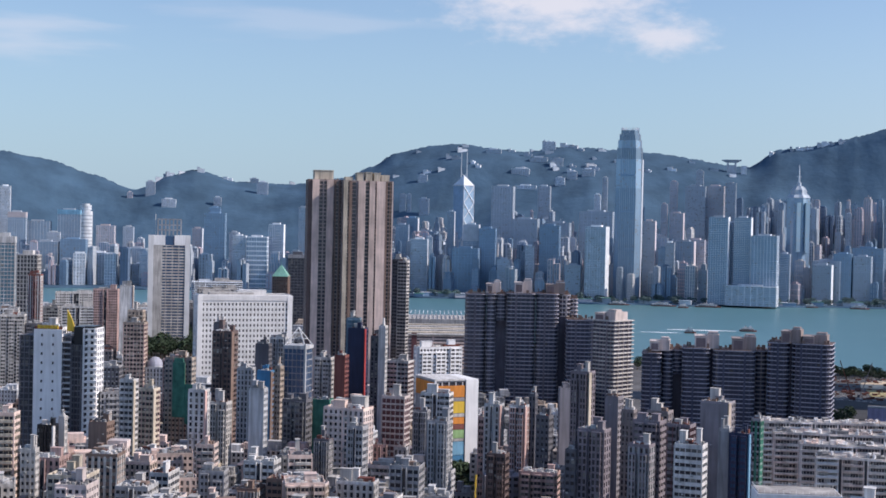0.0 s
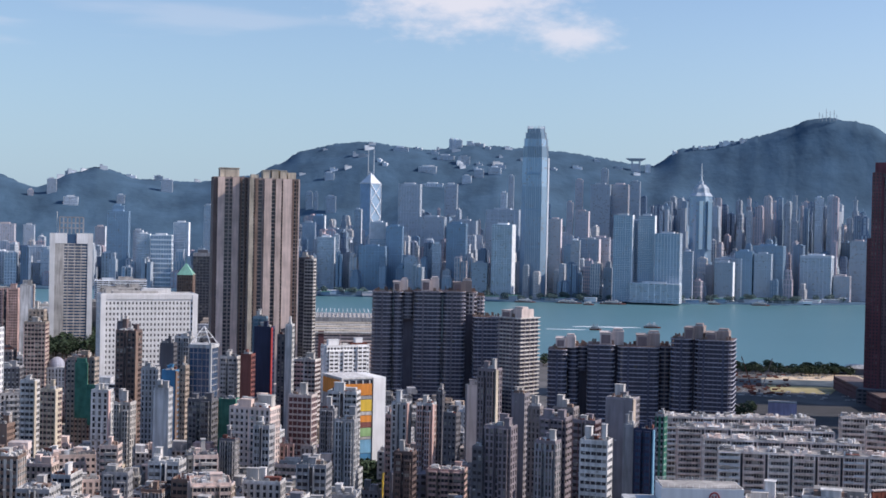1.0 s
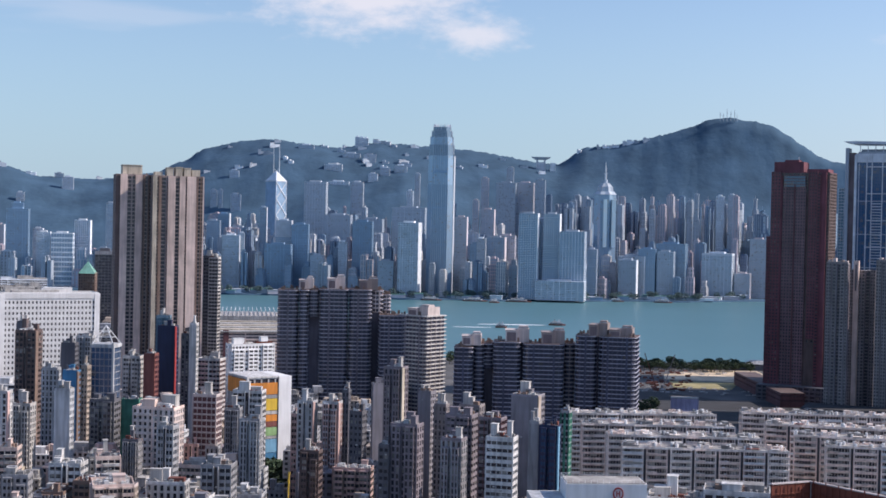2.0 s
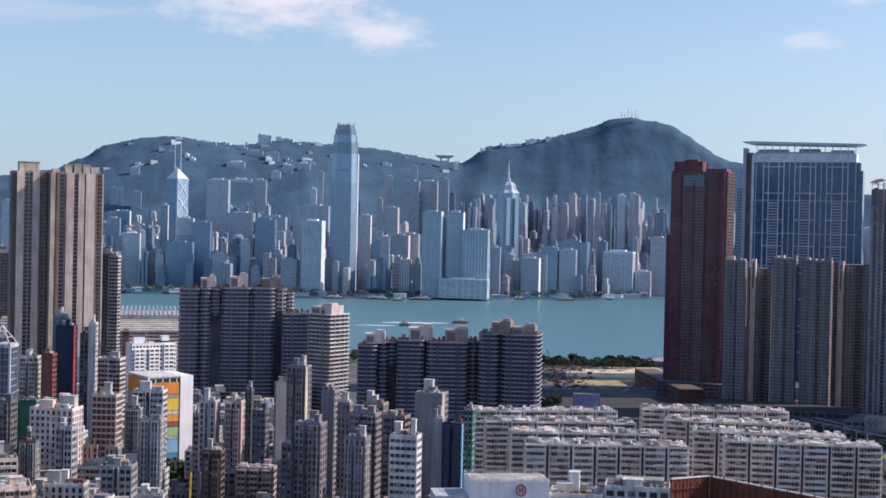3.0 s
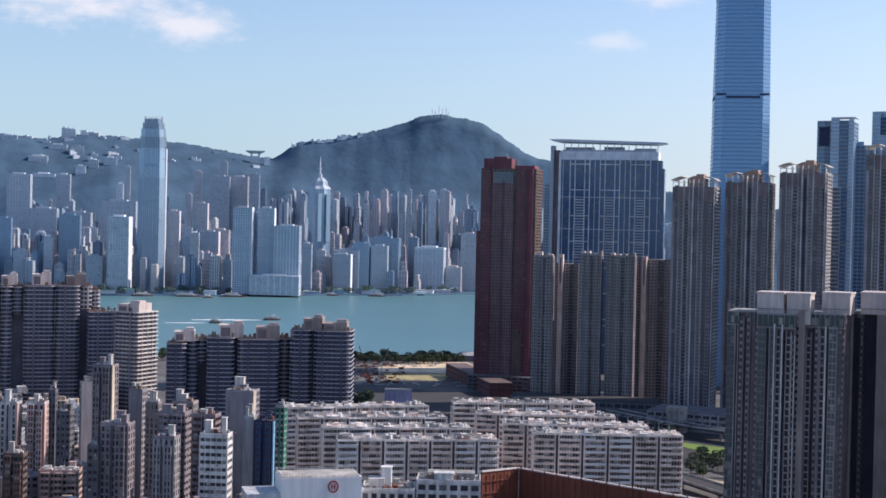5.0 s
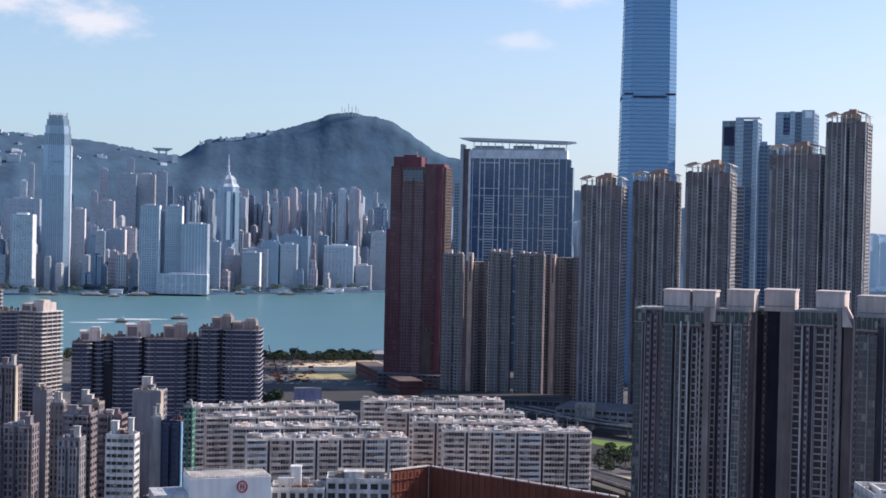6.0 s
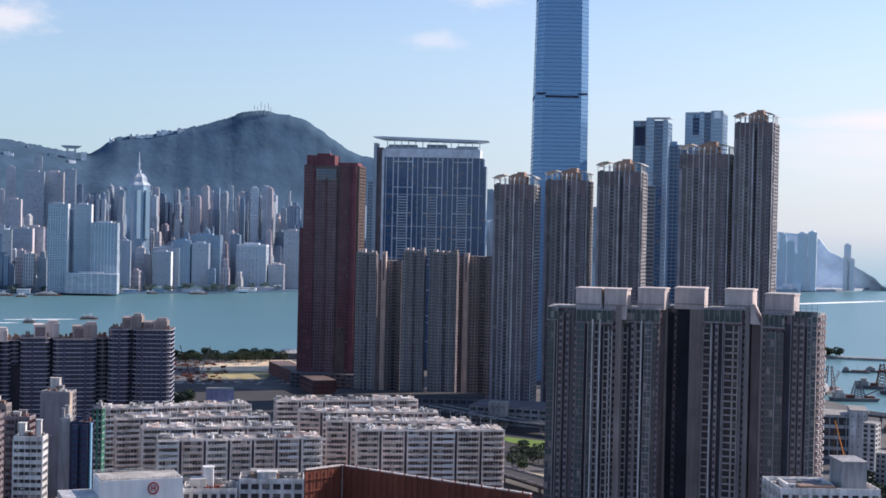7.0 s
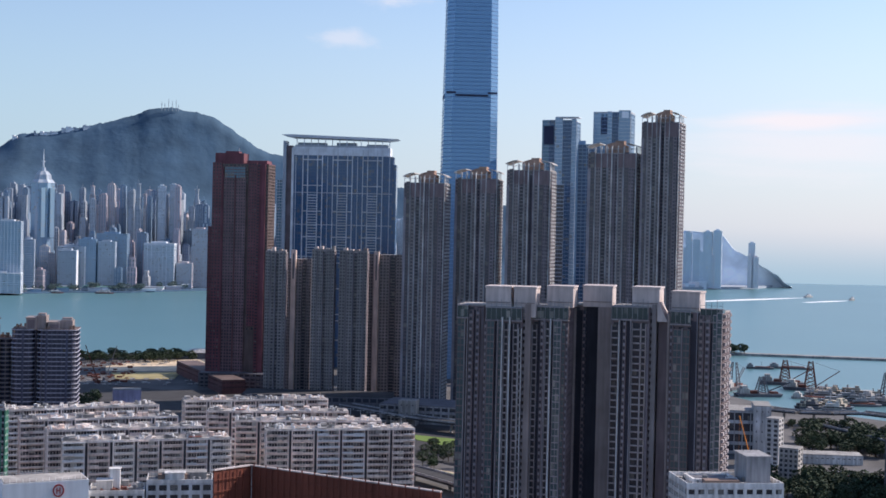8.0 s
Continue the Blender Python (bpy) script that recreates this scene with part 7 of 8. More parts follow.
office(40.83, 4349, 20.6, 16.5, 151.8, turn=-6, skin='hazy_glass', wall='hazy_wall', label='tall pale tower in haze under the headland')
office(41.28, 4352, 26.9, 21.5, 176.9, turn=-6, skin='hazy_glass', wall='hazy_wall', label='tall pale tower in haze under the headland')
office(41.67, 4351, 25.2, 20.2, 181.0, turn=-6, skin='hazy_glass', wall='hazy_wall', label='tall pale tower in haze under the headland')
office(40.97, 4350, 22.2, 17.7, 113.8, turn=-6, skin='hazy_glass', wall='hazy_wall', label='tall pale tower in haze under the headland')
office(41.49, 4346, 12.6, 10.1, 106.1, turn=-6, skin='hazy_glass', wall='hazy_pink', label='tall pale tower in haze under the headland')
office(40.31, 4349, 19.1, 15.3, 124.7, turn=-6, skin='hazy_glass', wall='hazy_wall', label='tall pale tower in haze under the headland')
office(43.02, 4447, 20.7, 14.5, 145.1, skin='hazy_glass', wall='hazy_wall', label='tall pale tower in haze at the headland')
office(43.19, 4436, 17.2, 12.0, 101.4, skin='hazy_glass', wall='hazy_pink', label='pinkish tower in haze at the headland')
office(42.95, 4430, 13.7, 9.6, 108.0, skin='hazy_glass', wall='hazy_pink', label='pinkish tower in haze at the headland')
office(28.62, 4308, 19.3, 13.5, 191.5, turn=-8, skin='far_glazing', wall='far_white')


# ---- brown twins, dark slabs, red tower and the towers beside it ----
brown_twin_left(-4.90, 1122, 28.7, 24.4, 197.0, turn=5)
brown_twin_right(-3.18, 1112, 40.2, 24.1, 196.2, turn=5)
# The two hut_pink steps at the right paint sunlight on stepped balconies.
banded_slab(3.39, 1093, 91.2, 26.0, 111.6, label="dark brown housing slab with pale balcony edges and stepped roof", huts=((0.18, 0.30, 0, 8, "hut_pink"), (0.42, 0.57, 0, 9.5, "hut_pink"), (0.69, 0.85, 0, 8.5, "hut_brown")), parts=((0.0, 0.175, 0, 1.4), (0.182, 0.262, 0.6, 1.0), (0.262, 0.352, -9, 1.6, "slab_navy"), (0.262, 0.352, 0, 1.3, "slab_navy", 86.0), (0.356, 0.60, 3, 0.2), (0.606, 0.797, 4, 0), (0.797, 0.885, -9, 1, "slab_navy"), (0.80, 0.90, -7, 1, "hut_pink", 90.0), (0.89, 0.965, -9, 4, "hut_pink", 86.0)), group="dark housing slabs")
banded_slab(5.72, 1080, 21.0, 22.0, 92.6, turn=4, label="recessed wing of the dark housing slab", huts=(), parts=((0.0, 0.98, 0, 0),), group="dark housing slabs", corner=1.0)
# Off-white edging on this wing paints it sunlit; the shaded wings have grey.
banded_slab(6.93, 1075, 28.0, 24.0, 93.1, turn=-38, label="brown housing slab with sunlit balconies on its end", huts=((0.30, 0.95, 0, 7, "hut_pink"),), parts=((0.0, 1.0, 0, 0),), wall="slab_violet", band_material="offwhite", thin=0.28, pier=0.04, group="dark housing slabs", corner=0.6)
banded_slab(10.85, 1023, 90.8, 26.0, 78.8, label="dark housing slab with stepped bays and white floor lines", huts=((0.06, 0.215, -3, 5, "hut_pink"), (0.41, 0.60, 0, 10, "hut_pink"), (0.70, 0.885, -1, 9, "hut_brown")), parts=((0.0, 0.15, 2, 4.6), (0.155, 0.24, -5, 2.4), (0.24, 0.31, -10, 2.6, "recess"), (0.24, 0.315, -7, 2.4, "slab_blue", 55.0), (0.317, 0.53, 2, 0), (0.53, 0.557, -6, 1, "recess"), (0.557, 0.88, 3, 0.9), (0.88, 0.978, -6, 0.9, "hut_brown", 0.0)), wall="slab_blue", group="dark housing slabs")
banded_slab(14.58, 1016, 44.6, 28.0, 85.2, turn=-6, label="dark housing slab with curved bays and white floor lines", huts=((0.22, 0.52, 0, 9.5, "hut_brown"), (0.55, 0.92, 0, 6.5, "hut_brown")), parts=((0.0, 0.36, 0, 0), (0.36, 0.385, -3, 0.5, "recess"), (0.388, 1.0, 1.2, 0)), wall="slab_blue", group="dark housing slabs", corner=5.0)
red_tower()
grey_row()


# ---- the nearest towers ----
front_group()


# ---- trees ----
def tree_kind(seed, size):
    """A broad tree: trunk, limbs and a crown of many small leaf clumps. Returns its two solids."""
    rng = random.Random(seed)
    wood = Solid().tube(0, 0, 0.28 * size / 8, 0, size * 0.45, 7, 0.16 * size / 8)
    leaves = Solid()
    for _ in range(6):
        c = rng.uniform(0, 6.28)
        tip = (math.cos(c) * size * 0.3, math.sin(c) * size * 0.3, size * rng.uniform(0.5, 0.8))
        wood.beam((0, 0, size * rng.uniform(0.25, 0.42)), tip, 0.1 * size / 8)
    for _ in range(150):
        c, up = rng.uniform(0, 6.28), rng.uniform(-1, 1)
        r = size * 0.46 * math.sqrt(max(0.05, 1 - up * up)) * rng.uniform(0.55, 1.05)
        x, y, z = math.cos(c) * r, math.sin(c) * r, size * 0.68 + up * size * 0.32 * rng.uniform(0.8, 1.05)
        s = size * rng.uniform(0.05, 0.1)
        n = len(leaves.v)
        for _ in range(4):
            leaves.v.append((x + rng.uniform(-s, s) * 1.4, y + rng.uniform(-s, s) * 1.4, z + rng.uniform(-s, s)))
        leaves.f += [(n, n + 1, n + 2), (n, n + 2, n + 3), (n, n + 3, n + 1), (n + 1, n + 3, n + 2)]
    return wood, leaves


TREES, SEEDLINGS = [], []
for k in range(5):
    wood, leaves = tree_kind(40 + k, 8.0 + k * 0.9)
    first = new("tree")
    tagged(first, "broad dark green street tree with a dense crown", "tree", "trees between the buildings")
    part("trunk", wood, "bark", first)
    part("crown", leaves, "leaf", first)
    first.matrix_basis = pose(*spot(0.6 + 0.2 * k, 775 + 8 * k), GROUND)
    TREES.append(first)
    SEEDLINGS.append((wood, leaves))


def tree(rng, bearing, dist, scale=1.0):
    x, y = spot(bearing, dist)
    copy_thing(rng.choice(TREES), pose(x, y, GROUND - 0.1, 0, 0, rng.uniform(0, 360)) @ Matrix.Scale(scale * rng.uniform(0.85, 1.25), 4))


WOOD = random.Random(11)
for b0, b1, d0, d1, count, scale in ((0.5, 1.8, 785, 832, 34, 1.55), (29.0, 31.6, 905, 990, 26, 0.8),
                                     (45.6, 48.6, 1040, 1120, 56, 0.95), (43.6, 46.5, 830, 930, 34, 1.0), (44.6, 46.4, 1170, 1190, 12, 0.7), (46.4, 48.5, 840, 930, 30, 1.0), (8.0, 9.2, 1590, 1650, 12, 1.0), (15.6, 16.6, 1190, 1260, 14, 0.9)):
    for _ in range(count):
        tree(WOOD, WOOD.uniform(b0, b1), WOOD.uniform(d0, d1), scale)


# ---- the reclaimed land by the water ----
def patch(name, points, material, label, category, z=GROUND):
    sheet(name, coast(points)[::-1], z - 0.3, z + 0.12, material, label, category)


patch("sand_yard", [(16.9, 1510), (20.0, 1508), (20.9, 1600), (20.6, 1640), (18.2, 1628), (16.9, 1560)], "earth", "bare sandy building plot near the sea wall", "ground")
patch("grass_strip", [(17.3, 1432), (19.6, 1430), (19.9, 1500), (17.1, 1496)], "dry_grass", "yellowish rough grass beside the sand", "ground", GROUND + 0.15)
# Asphalt road; its dark tone also stands in for the towers' shadow.
patch("highway", [(14.9, 1130), (17, 1150), (19.8, 1150), (22, 1110), (25, 1060), (28.6, 985), (31.4, 915), (31.6, 1240), (28, 1330), (20.6, 1335), (19.2, 1335), (17.0, 1385), (15.2, 1385)], "asphalt", "broad dark highway below the waterfront towers", "road", GROUND + 0.1)
patch("lawn", [(29.0, 1060), (31.6, 1035), (31.6, 990), (29.6, 1030)], "lawn", "bright green lawn on a deck", "lawn", GROUND + 0.4)
patch("lawn_slope", [(29.2, 930), (31.6, 880), (31.6, 850), (29.6, 900)], "lawn", "strip of green slope beside the road", "lawn", GROUND + 0.4)
patch("pale_yard", [(30.4, 905), (31.6, 890), (31.6, 868), (30.6, 880)], "earth", "pale bare yard beside the slope", "ground", GROUND + 0.2)
patch("car_park", [(45.4, 985), (48.4, 960), (48.4, 900), (45.6, 925)], "asphalt", "open car park between trees", "car park")
patch("park_lawn", [(45.6, 922), (47.4, 905), (47.4, 880), (45.6, 890)], "lawn", "pale green court beside the car park", "lawn", GROUND + 0.1)
patch("quay_yard", [(43.8, 1180), (49, 1160), (49, 1240), (46.4, 1275), (44, 1300)], "street", "grey quay yard by the boat shelter", "quay")


def simple_block(name, bearing, dist, w, d, h, turn, wall, label, category="building", floors=4, bays=8, pane="dark_glazing", pier=0.2, band=0.45, cover="concrete"):
    ob = thing(name, bearing, dist, turn, label, category, reach=max(w, d) * 0.5)
    body, panes = Solid(), Solid()
    wing(body, panes, -w / 2, w / 2, -d / 2, d / 2, 0, h, floors, bays, max(2, bays // 2), pier, band, 0.5)
    part("wall", body, wall, ob, kind="stuff")
    part("glazing", panes, pane, ob)
    part("roof", Solid().box(-w / 2, w / 2, -d / 2, d / 2, h, h + 0.6), cover, ob)
    return ob


simple_block("clad_shed", 17.75, 1240, 24, 14, 12, 0, "lilac", "lilac corrugated shed behind the tenements", "shed", 1, 9, pier=0.95, band=0.9)
simple_block("site_hall", 21.0, 1395, 190, 22, 13, -76, "maroon", "long dark red construction hall beside the highway", "construction hall", 3, 30, pier=0.5, band=0.6, cover="dark_brown")
simple_block("rail_podium", 25.5, 1215, 130, 40, 12, -6, "dark_grey", "long dark concrete podium below the grey towers", "podium", 2, 20, cover="asphalt")
simple_block("rail_podium", 30.5, 1135, 90, 46, 15, -14, "grey", "long concrete station deck with dark openings", "podium", 3, 14, cover="dark_grey")
simple_block("station_block", 29.2, 1110, 14, 12, 20, -14, "concrete", "square concrete vent block on the deck", "vent block", 3, 3, pier=0.8, band=0.8)
simple_block("quay_market", 42.6, 1040, 40, 34, 31, 4, "pale_grey", "grey quay-side market hall with open decks", "market hall", 4, 7, pane="dark_glazing", pier=0.12, band=0.3)
simple_block("quay_market", 43.55, 1030, 12, 30, 36, 4, "pale_grey", "plain grey stair block of the market", "market hall", 5, 3, pier=0.85, band=0.8)
simple_block("slim_block", 44.1, 985, 9, 12, 32, -16, "white", "slim white block with balconies", "apartment block", 10, 2, pier=0.4, band=0.4)
simple_block("slim_block", 44.75, 905, 12, 14, 24, -12, "offwhite", "small weathered block by the trees", "apartment block", 8, 4, pier=0.4, band=0.4)
simple_block("depot", 46.2, 1010, 44, 18, 6, 10, "white", "low white depot with a blue sign", "depot", 1, 12, pier=0.5, band=0.6)
simple_block("dark_block", 49.6, 880, 34, 30, 38, -8, "dark_grey", "dark block with a flat roof by the park", "building", 9, 8)
dome = thing("domed_hall", 20.6, 1660, 0, "low white curved roof by the sea wall", "hall")
part("roof", Solid().prism([(-16, -9), (16, -9), (16, 9), (-16, 9)], 7, 11, [(-9, -5), (9, -5), (9, 5), (-9, 5)]), "white", dome)
part("wall", Solid().box(-14, 14, -8, 8, 0, 7), "dark_grey", dome)


def lamp_post(bearing, dist):
    ob = thing("street_lamp", bearing, dist, 0, "tall pale street lamp beside the highway", "street lamp", "highway lamps")
    part("pole", Solid().tube(0, 0, 0.28, 0, 13, 6, 0.16), "white_steel", ob)
    part("arm", Solid().beam((-2.2, 0, 13.2), (2.2, 0, 13.2), 0.14), "white_steel", ob)
    for x in (-2.4, 2.4):
        part("lamp_head", Solid().box(x - 0.6, x + 0.6, -0.25, 0.25, 12.9, 13.3), "pale_grey", ob)


for k in range(16):
    lamp_post(22.6 + k * 0.42, 1195 - k * 9)


def crane(bearing, dist, tall, arm, tone, label="lattice crawler crane on the building plot"):
    ob = thing("crane", bearing, dist, 30, label, "crane")
    part("cab", Solid().box(-2, 2, -2, 2, 0, 3), tone, ob)
    jib = Solid()
    for s in (-0.6, 0.6):
        jib.beam((s, 0, 2), (arm + s * 0.2, s, tall), 0.25)
    for k in range(10):
        f, g = k / 10, (k + 1) / 10
        jib.beam((arm * f - 0.6, 0, 2 + (tall - 2) * f), (arm * g + 0.6, 0, 2 + (tall - 2) * g), 0.12)
    jib.beam((arm, 0, tall), (arm, 0, tall * 0.45), 0.08)
    part("jib", jib, tone, ob)


crane(16.6, 1395, 38, -14, "rust")
crane(16.9, 1420, 34, 12, "dark_grey")
crane(20.9, 1690, 34, 8, "dark_grey")
crane(1.5, 622, 46, 1, "yellow", "yellow lattice crane beside a brown block")
crane(43.35, 930, 40, -12, "orange", "orange lattice crane by the market")
pile = random.Random(3)
rubble = Solid()
for _ in range(70):
    x, y = spot(pile.uniform(15.8, 18.0), pile.uniform(1400, 1600))
    q = pile.uniform(1.0, 3.2)
    rubble.box(x, x + q * 1.6, y, y + q, GROUND, GROUND + q * pile.uniform(0.4, 0.9))
tagged(new("site_containers", rubble.mesh("site_containers", "rust")), "scattered containers and stacks on the plot", "site clutter", kind="stuff")
pale = Solid()
for _ in range(120):
    x, y = spot(pile.uniform(16.0, 21.4), pile.choice((pile.uniform(1380, 1440), pile.uniform(1565, 1610), pile.uniform(1565, 1610))))
    q = pile.uniform(0.8, 2.6)
    pale.box(x, x + q * 2, y, y + q, GROUND, GROUND + q * pile.uniform(0.3, 0.7))
tagged(new("site_huts", pale.mesh("site_huts", "offwhite")), "small pale site huts on the plot", "site clutter", kind="stuff")


def viaduct(points, width, z, label):
    """A raised road: deck, side walls and columns along a line of (bearing, distance)."""
    line = [Vector((*spot(b, d), 0)) for b, d in points]
    ob = new("flyover")
    tagged(ob, label, "flyover")
    ob.matrix_basis = pose(line[0].x, line[0].y, GROUND)
    o = line[0]
    deck = Solid()
    for p, q in zip(line, line[1:]):
        n = Vector((-(q - p).y, (q - p).x, 0)).normalized() * width / 2
        e = (q - p).normalized() * 0.4
        ring = [p - n - e - o, q - n + e - o, q + n + e - o, p + n - e - o]
        deck.prism([(v.x, v.y) for v in ring], z - 1.6, z)
        for s in (-1, 1):
            m = n * s
            edge = [p + m * 0.96 - o, q + m * 0.96 - o, q + m * 1.02 - o, p + m * 1.02 - o]
            part("side_wall", Solid().prism([(v.x, v.y) for v in edge][::s], z - 0.2, z + 1.1), "grey", ob)
        c = (p + q) / 2 - o
        part("column", Solid().tube(c.x, c.y, 1.1, 0, z - 1.5, 8), "concrete", ob)
    part("deck", deck, "asphalt", ob)


viaduct([(43.9, 1215), (45, 1205), (46.2, 1210), (47.4, 1225), (49.5, 1200)], 14, 11, "raised concrete road along the quay")
viaduct([(45.9, 1150), (47.0, 1120), (48.4, 1080), (50, 1030)], 11, 9, "curving concrete road ramp through trees")
viaduct([(26.6, 1165), (28.4, 1120), (30.0, 1085), (32.0, 1060)], 14, 9, "raised road beside the station deck")
viaduct([(28.8, 880), (30.2, 850), (31.8, 815)], 16, 7, "raised road beside the tenement rows")


def car(rng, bearing, dist, turn):
    x, y = spot(bearing, dist)
    ob = new("car")
    tagged(ob, "small parked car on the open lot", "car", "parked cars")
    ob.matrix_basis = pose(x, y, GROUND + 0.12, 0, 0, turn)
    part("body", Solid().prism([(-2.1, -0.85), (2.1, -0.85), (2.1, 0.85), (-2.1, 0.85)], 0.3, 0.85), rng.choice(("white", "white", "steel", "dark_grey", "red", "pale_grey")), ob)
    part("cabin", Solid().prism([(-1.3, -0.75), (1.0, -0.75), (1.0, 0.75), (-1.3, 0.75)], 0.85, 1.45, [(-0.9, -0.62), (0.6, -0.62), (0.6, 0.62), (-0.9, 0.62)]), "black", ob)
    for a in (-1.3, 1.3):
        for s in (-0.8, 0.8):
            part("wheel", Solid().box(a - 0.3, a + 0.3, s - 0.1, s + 0.1, 0, 0.6), "black", ob)


for r in range(4):
    for k in range(14):
        if pile.random() < 0.8:
            car(pile, 45.75 + k * 0.19, 975 - r * 14 - k * 1.6, -45 + pile.uniform(-4, 4))


# ---- boats ----
def ferry(bearing, dist, length, turn, tone="white", label="small white harbour ferry with two decks", wake=0, spread=2.2, hull=None):
    x, y = spot(bearing, dist)
    ob = new("ferry")
    tagged(ob, label, "boat", "harbour boats")
    ob.matrix_basis = pose(x, y, 0, 0, 0, turn - bearing)
    n, w = length / 2, length * 0.13
    plan = [(-n, -w * 0.8), (n * 0.6, -w), (n, 0), (n * 0.6, w), (-n, w * 0.8)]
    part("hull", Solid().prism([(a * 0.92, b * 0.85) for a, b in plan], -0.4, 2.4, plan), hull or ("rust" if tone == "white" else "dark_grey"), ob)
    lower = part("lower_deck", Solid().box(-n * 0.85, n * 0.62, -w * 0.78, w * 0.78, 2.4, 5.0), tone, ob)
    part("window_band", Solid().box(-n * 0.8, n * 0.58, -w * 0.8, w * 0.8, 3.3, 4.3), "black", lower)
    part("upper_deck", Solid().box(-n * 0.6, n * 0.4, -w * 0.65, w * 0.65, 5.0, 7.4), tone, ob)
    part("bridge", Solid().box(n * 0.12, n * 0.34, -w * 0.5, w * 0.5, 7.4, 9.6), tone, ob)
    part("funnel", Solid().tube(-n * 0.3, 0, w * 0.2, 7.4, 10.5, 8), "steel", ob)
    if wake:
        trail = Solid().prism([(-n - wake, -w * spread * 0.5), (-n - wake * 0.4, -w * spread), (-n, -w * 0.5), (-n, w * 0.5), (-n - wake * 0.4, w * spread), (-n - wake, w * spread * 0.5)], 0.02, 0.1)
        part("wake", trail, "foam", ob)


def lighter(bearing, dist, length, turn, label, tone="dark_grey", house="steel"):
    """A low open barge with a small house at its stern."""
    x, y = spot(bearing, dist)
    ob = new("lighter")
    tagged(ob, label, "barge", "moored lighters")
    ob.matrix_basis = pose(x, y, 0, 0, 0, turn - bearing)
    n, w = length / 2, length * 0.11
    plan = [(-n, -w), (n * 0.8, -w), (n, -w * 0.4), (n, w * 0.4), (n * 0.8, w), (-n, w)]
    part("hull", Solid().prism([(a * 0.95, b * 0.9) for a, b in plan], -0.4, 2.2, plan), tone, ob)
    part("hatch", Solid().box(-n * 0.35, n * 0.7, -w * 0.6, w * 0.6, 2.2, 3.2), "rust", ob)
    part("deck_house", Solid().box(-n * 0.9, -n * 0.5, -w * 0.8, w * 0.8, 2.2, 5.4).box(-n * 0.8, -n * 0.6, -w * 0.6, w * 0.6, 5.4, 7.0), house, ob)
    part("mast", Solid().beam((n * 0.1, 0, 2), (n * 0.1, 0, 9), 0.18), "steel", ob)


for b, dist, length, turn in ((7.3, 3120, 48, 4), (9.1, 3120, 58, 0), (10.9, 3135, 60, 3), (12.9, 3215, 56, 0), (16.8, 3270, 44, 6), (9.9, 3075, 24, 10), (4.3, 3150, 40, 0), (2.4, 3160, 30, 0), (14.9, 3260, 36, 0)):
    ferry(b, dist, length, turn)
ferry(12.5, 2380, 30, 8, wake=120, label="fast white ferry drawing a long wake")
ferry(10.2, 2290, 20, 4, wake=70, label="fast white launch drawing a wake")
ferry(45.28, 3950, 44, 60, wake=620, label="distant white ferry with a long wake", spread=4, hull="white")
ferry(46.95, 3850, 30, 62, wake=230, label="distant launch with a thin wake", spread=4, hull="white")
lighter(43.46, 1745, 34, 4, "moored low dark lighter near the breakwater")
lighter(44.60, 1765, 52, 0, "moored long dark lighter near the breakwater")


def derrick(bearing, dist, turn, tone, tall, label):
    """A flat barge with a lattice tower and a slanting boom."""
    x, y = spot(bearing, dist)
    ob = new("derrick_barge")
    tagged(ob, label, "barge", "derrick barges")
    ob.matrix_basis = pose(x, y, 0, 0, 0, turn - bearing)
    part("hull", Solid().prism([(-22, -7), (22, -7), (22, 7), (-22, 7)], -0.5, 3.2, [(-24, -7.5), (24, -7.5), (24, 7.5), (-24, 7.5)]), "dark_grey", ob)
    part("deck_house", Solid().box(-20, -10, -5, 5, 3.2, 8).box(-18, -12, -4, 4, 8, 11), "offwhite", ob)
    mast = Solid()
    for a, b in ((-1, -1), (1, -1), (1, 1), (-1, 1)):
        mast.beam((4 + a * 6, b * 5, 3.2), (4 + a * 2.0, b * 2, tall), 0.6)
    for k in range(7):
        f, g = k / 7, (k + 1) / 7
        for b in (-1, 1):
            mast.beam((4 - 6 + 4 * f, b * (5 - 3 * f), 3.2 + (tall - 3.2) * f), (4 + 6 - 4 * g, b * (5 - 3 * g), 3.2 + (tall - 3.2) * g), 0.3)
            mast.beam((4 + 6 - 4 * f, b * (5 - 3 * f), 3.2 + (tall - 3.2) * f), (4 - 6 + 4 * g, b * (5 - 3 * g), 3.2 + (tall - 3.2) * g), 0.3)
    part("tower", mast, tone, ob)
    part("boom", Solid().beam((10, -1, 5), (34, -1, tall * 0.72), 0.5).beam((10, 1, 5), (34, 1, tall * 0.72), 0.5).beam((4, 0, tall), (34, 0, tall * 0.72), 0.15), tone, ob)
    part("cargo", Solid().box(-8, 0, -4, 4, 3.2, 6).box(12, 20, -4, 4, 3.2, 5), "rust", ob)


derrick(44.30, 1570, 4, "rust", 27, "moored barge with a rusty red lattice tower")
derrick(45.28, 1520, -6, "rust", 31, "moored barge with a rusty red lattice tower")
derrick(43.4, 1440, 20, "dark_grey", 20, "moored dark barge with a slanting boom")
derrick(42.4, 1500, 70, "dark_grey", 28, "moored dark barge with a slanting boom")
derrick(48.2, 1440, -20, "dark_grey", 30, "moored dark barge with a slanting boom")
lighter(46.58, 1367, 30, 30, "moored teal working barge in the shelter", "teal_wall", "sky_blue")
lighter(45.96, 1312, 34, 6, "moored rusty red barge beside the quay", "brick_red", "offwhite")
lighter(45.5, 1437, 40, -8, "moored pale barge with a long deck house", "offwhite", "white")
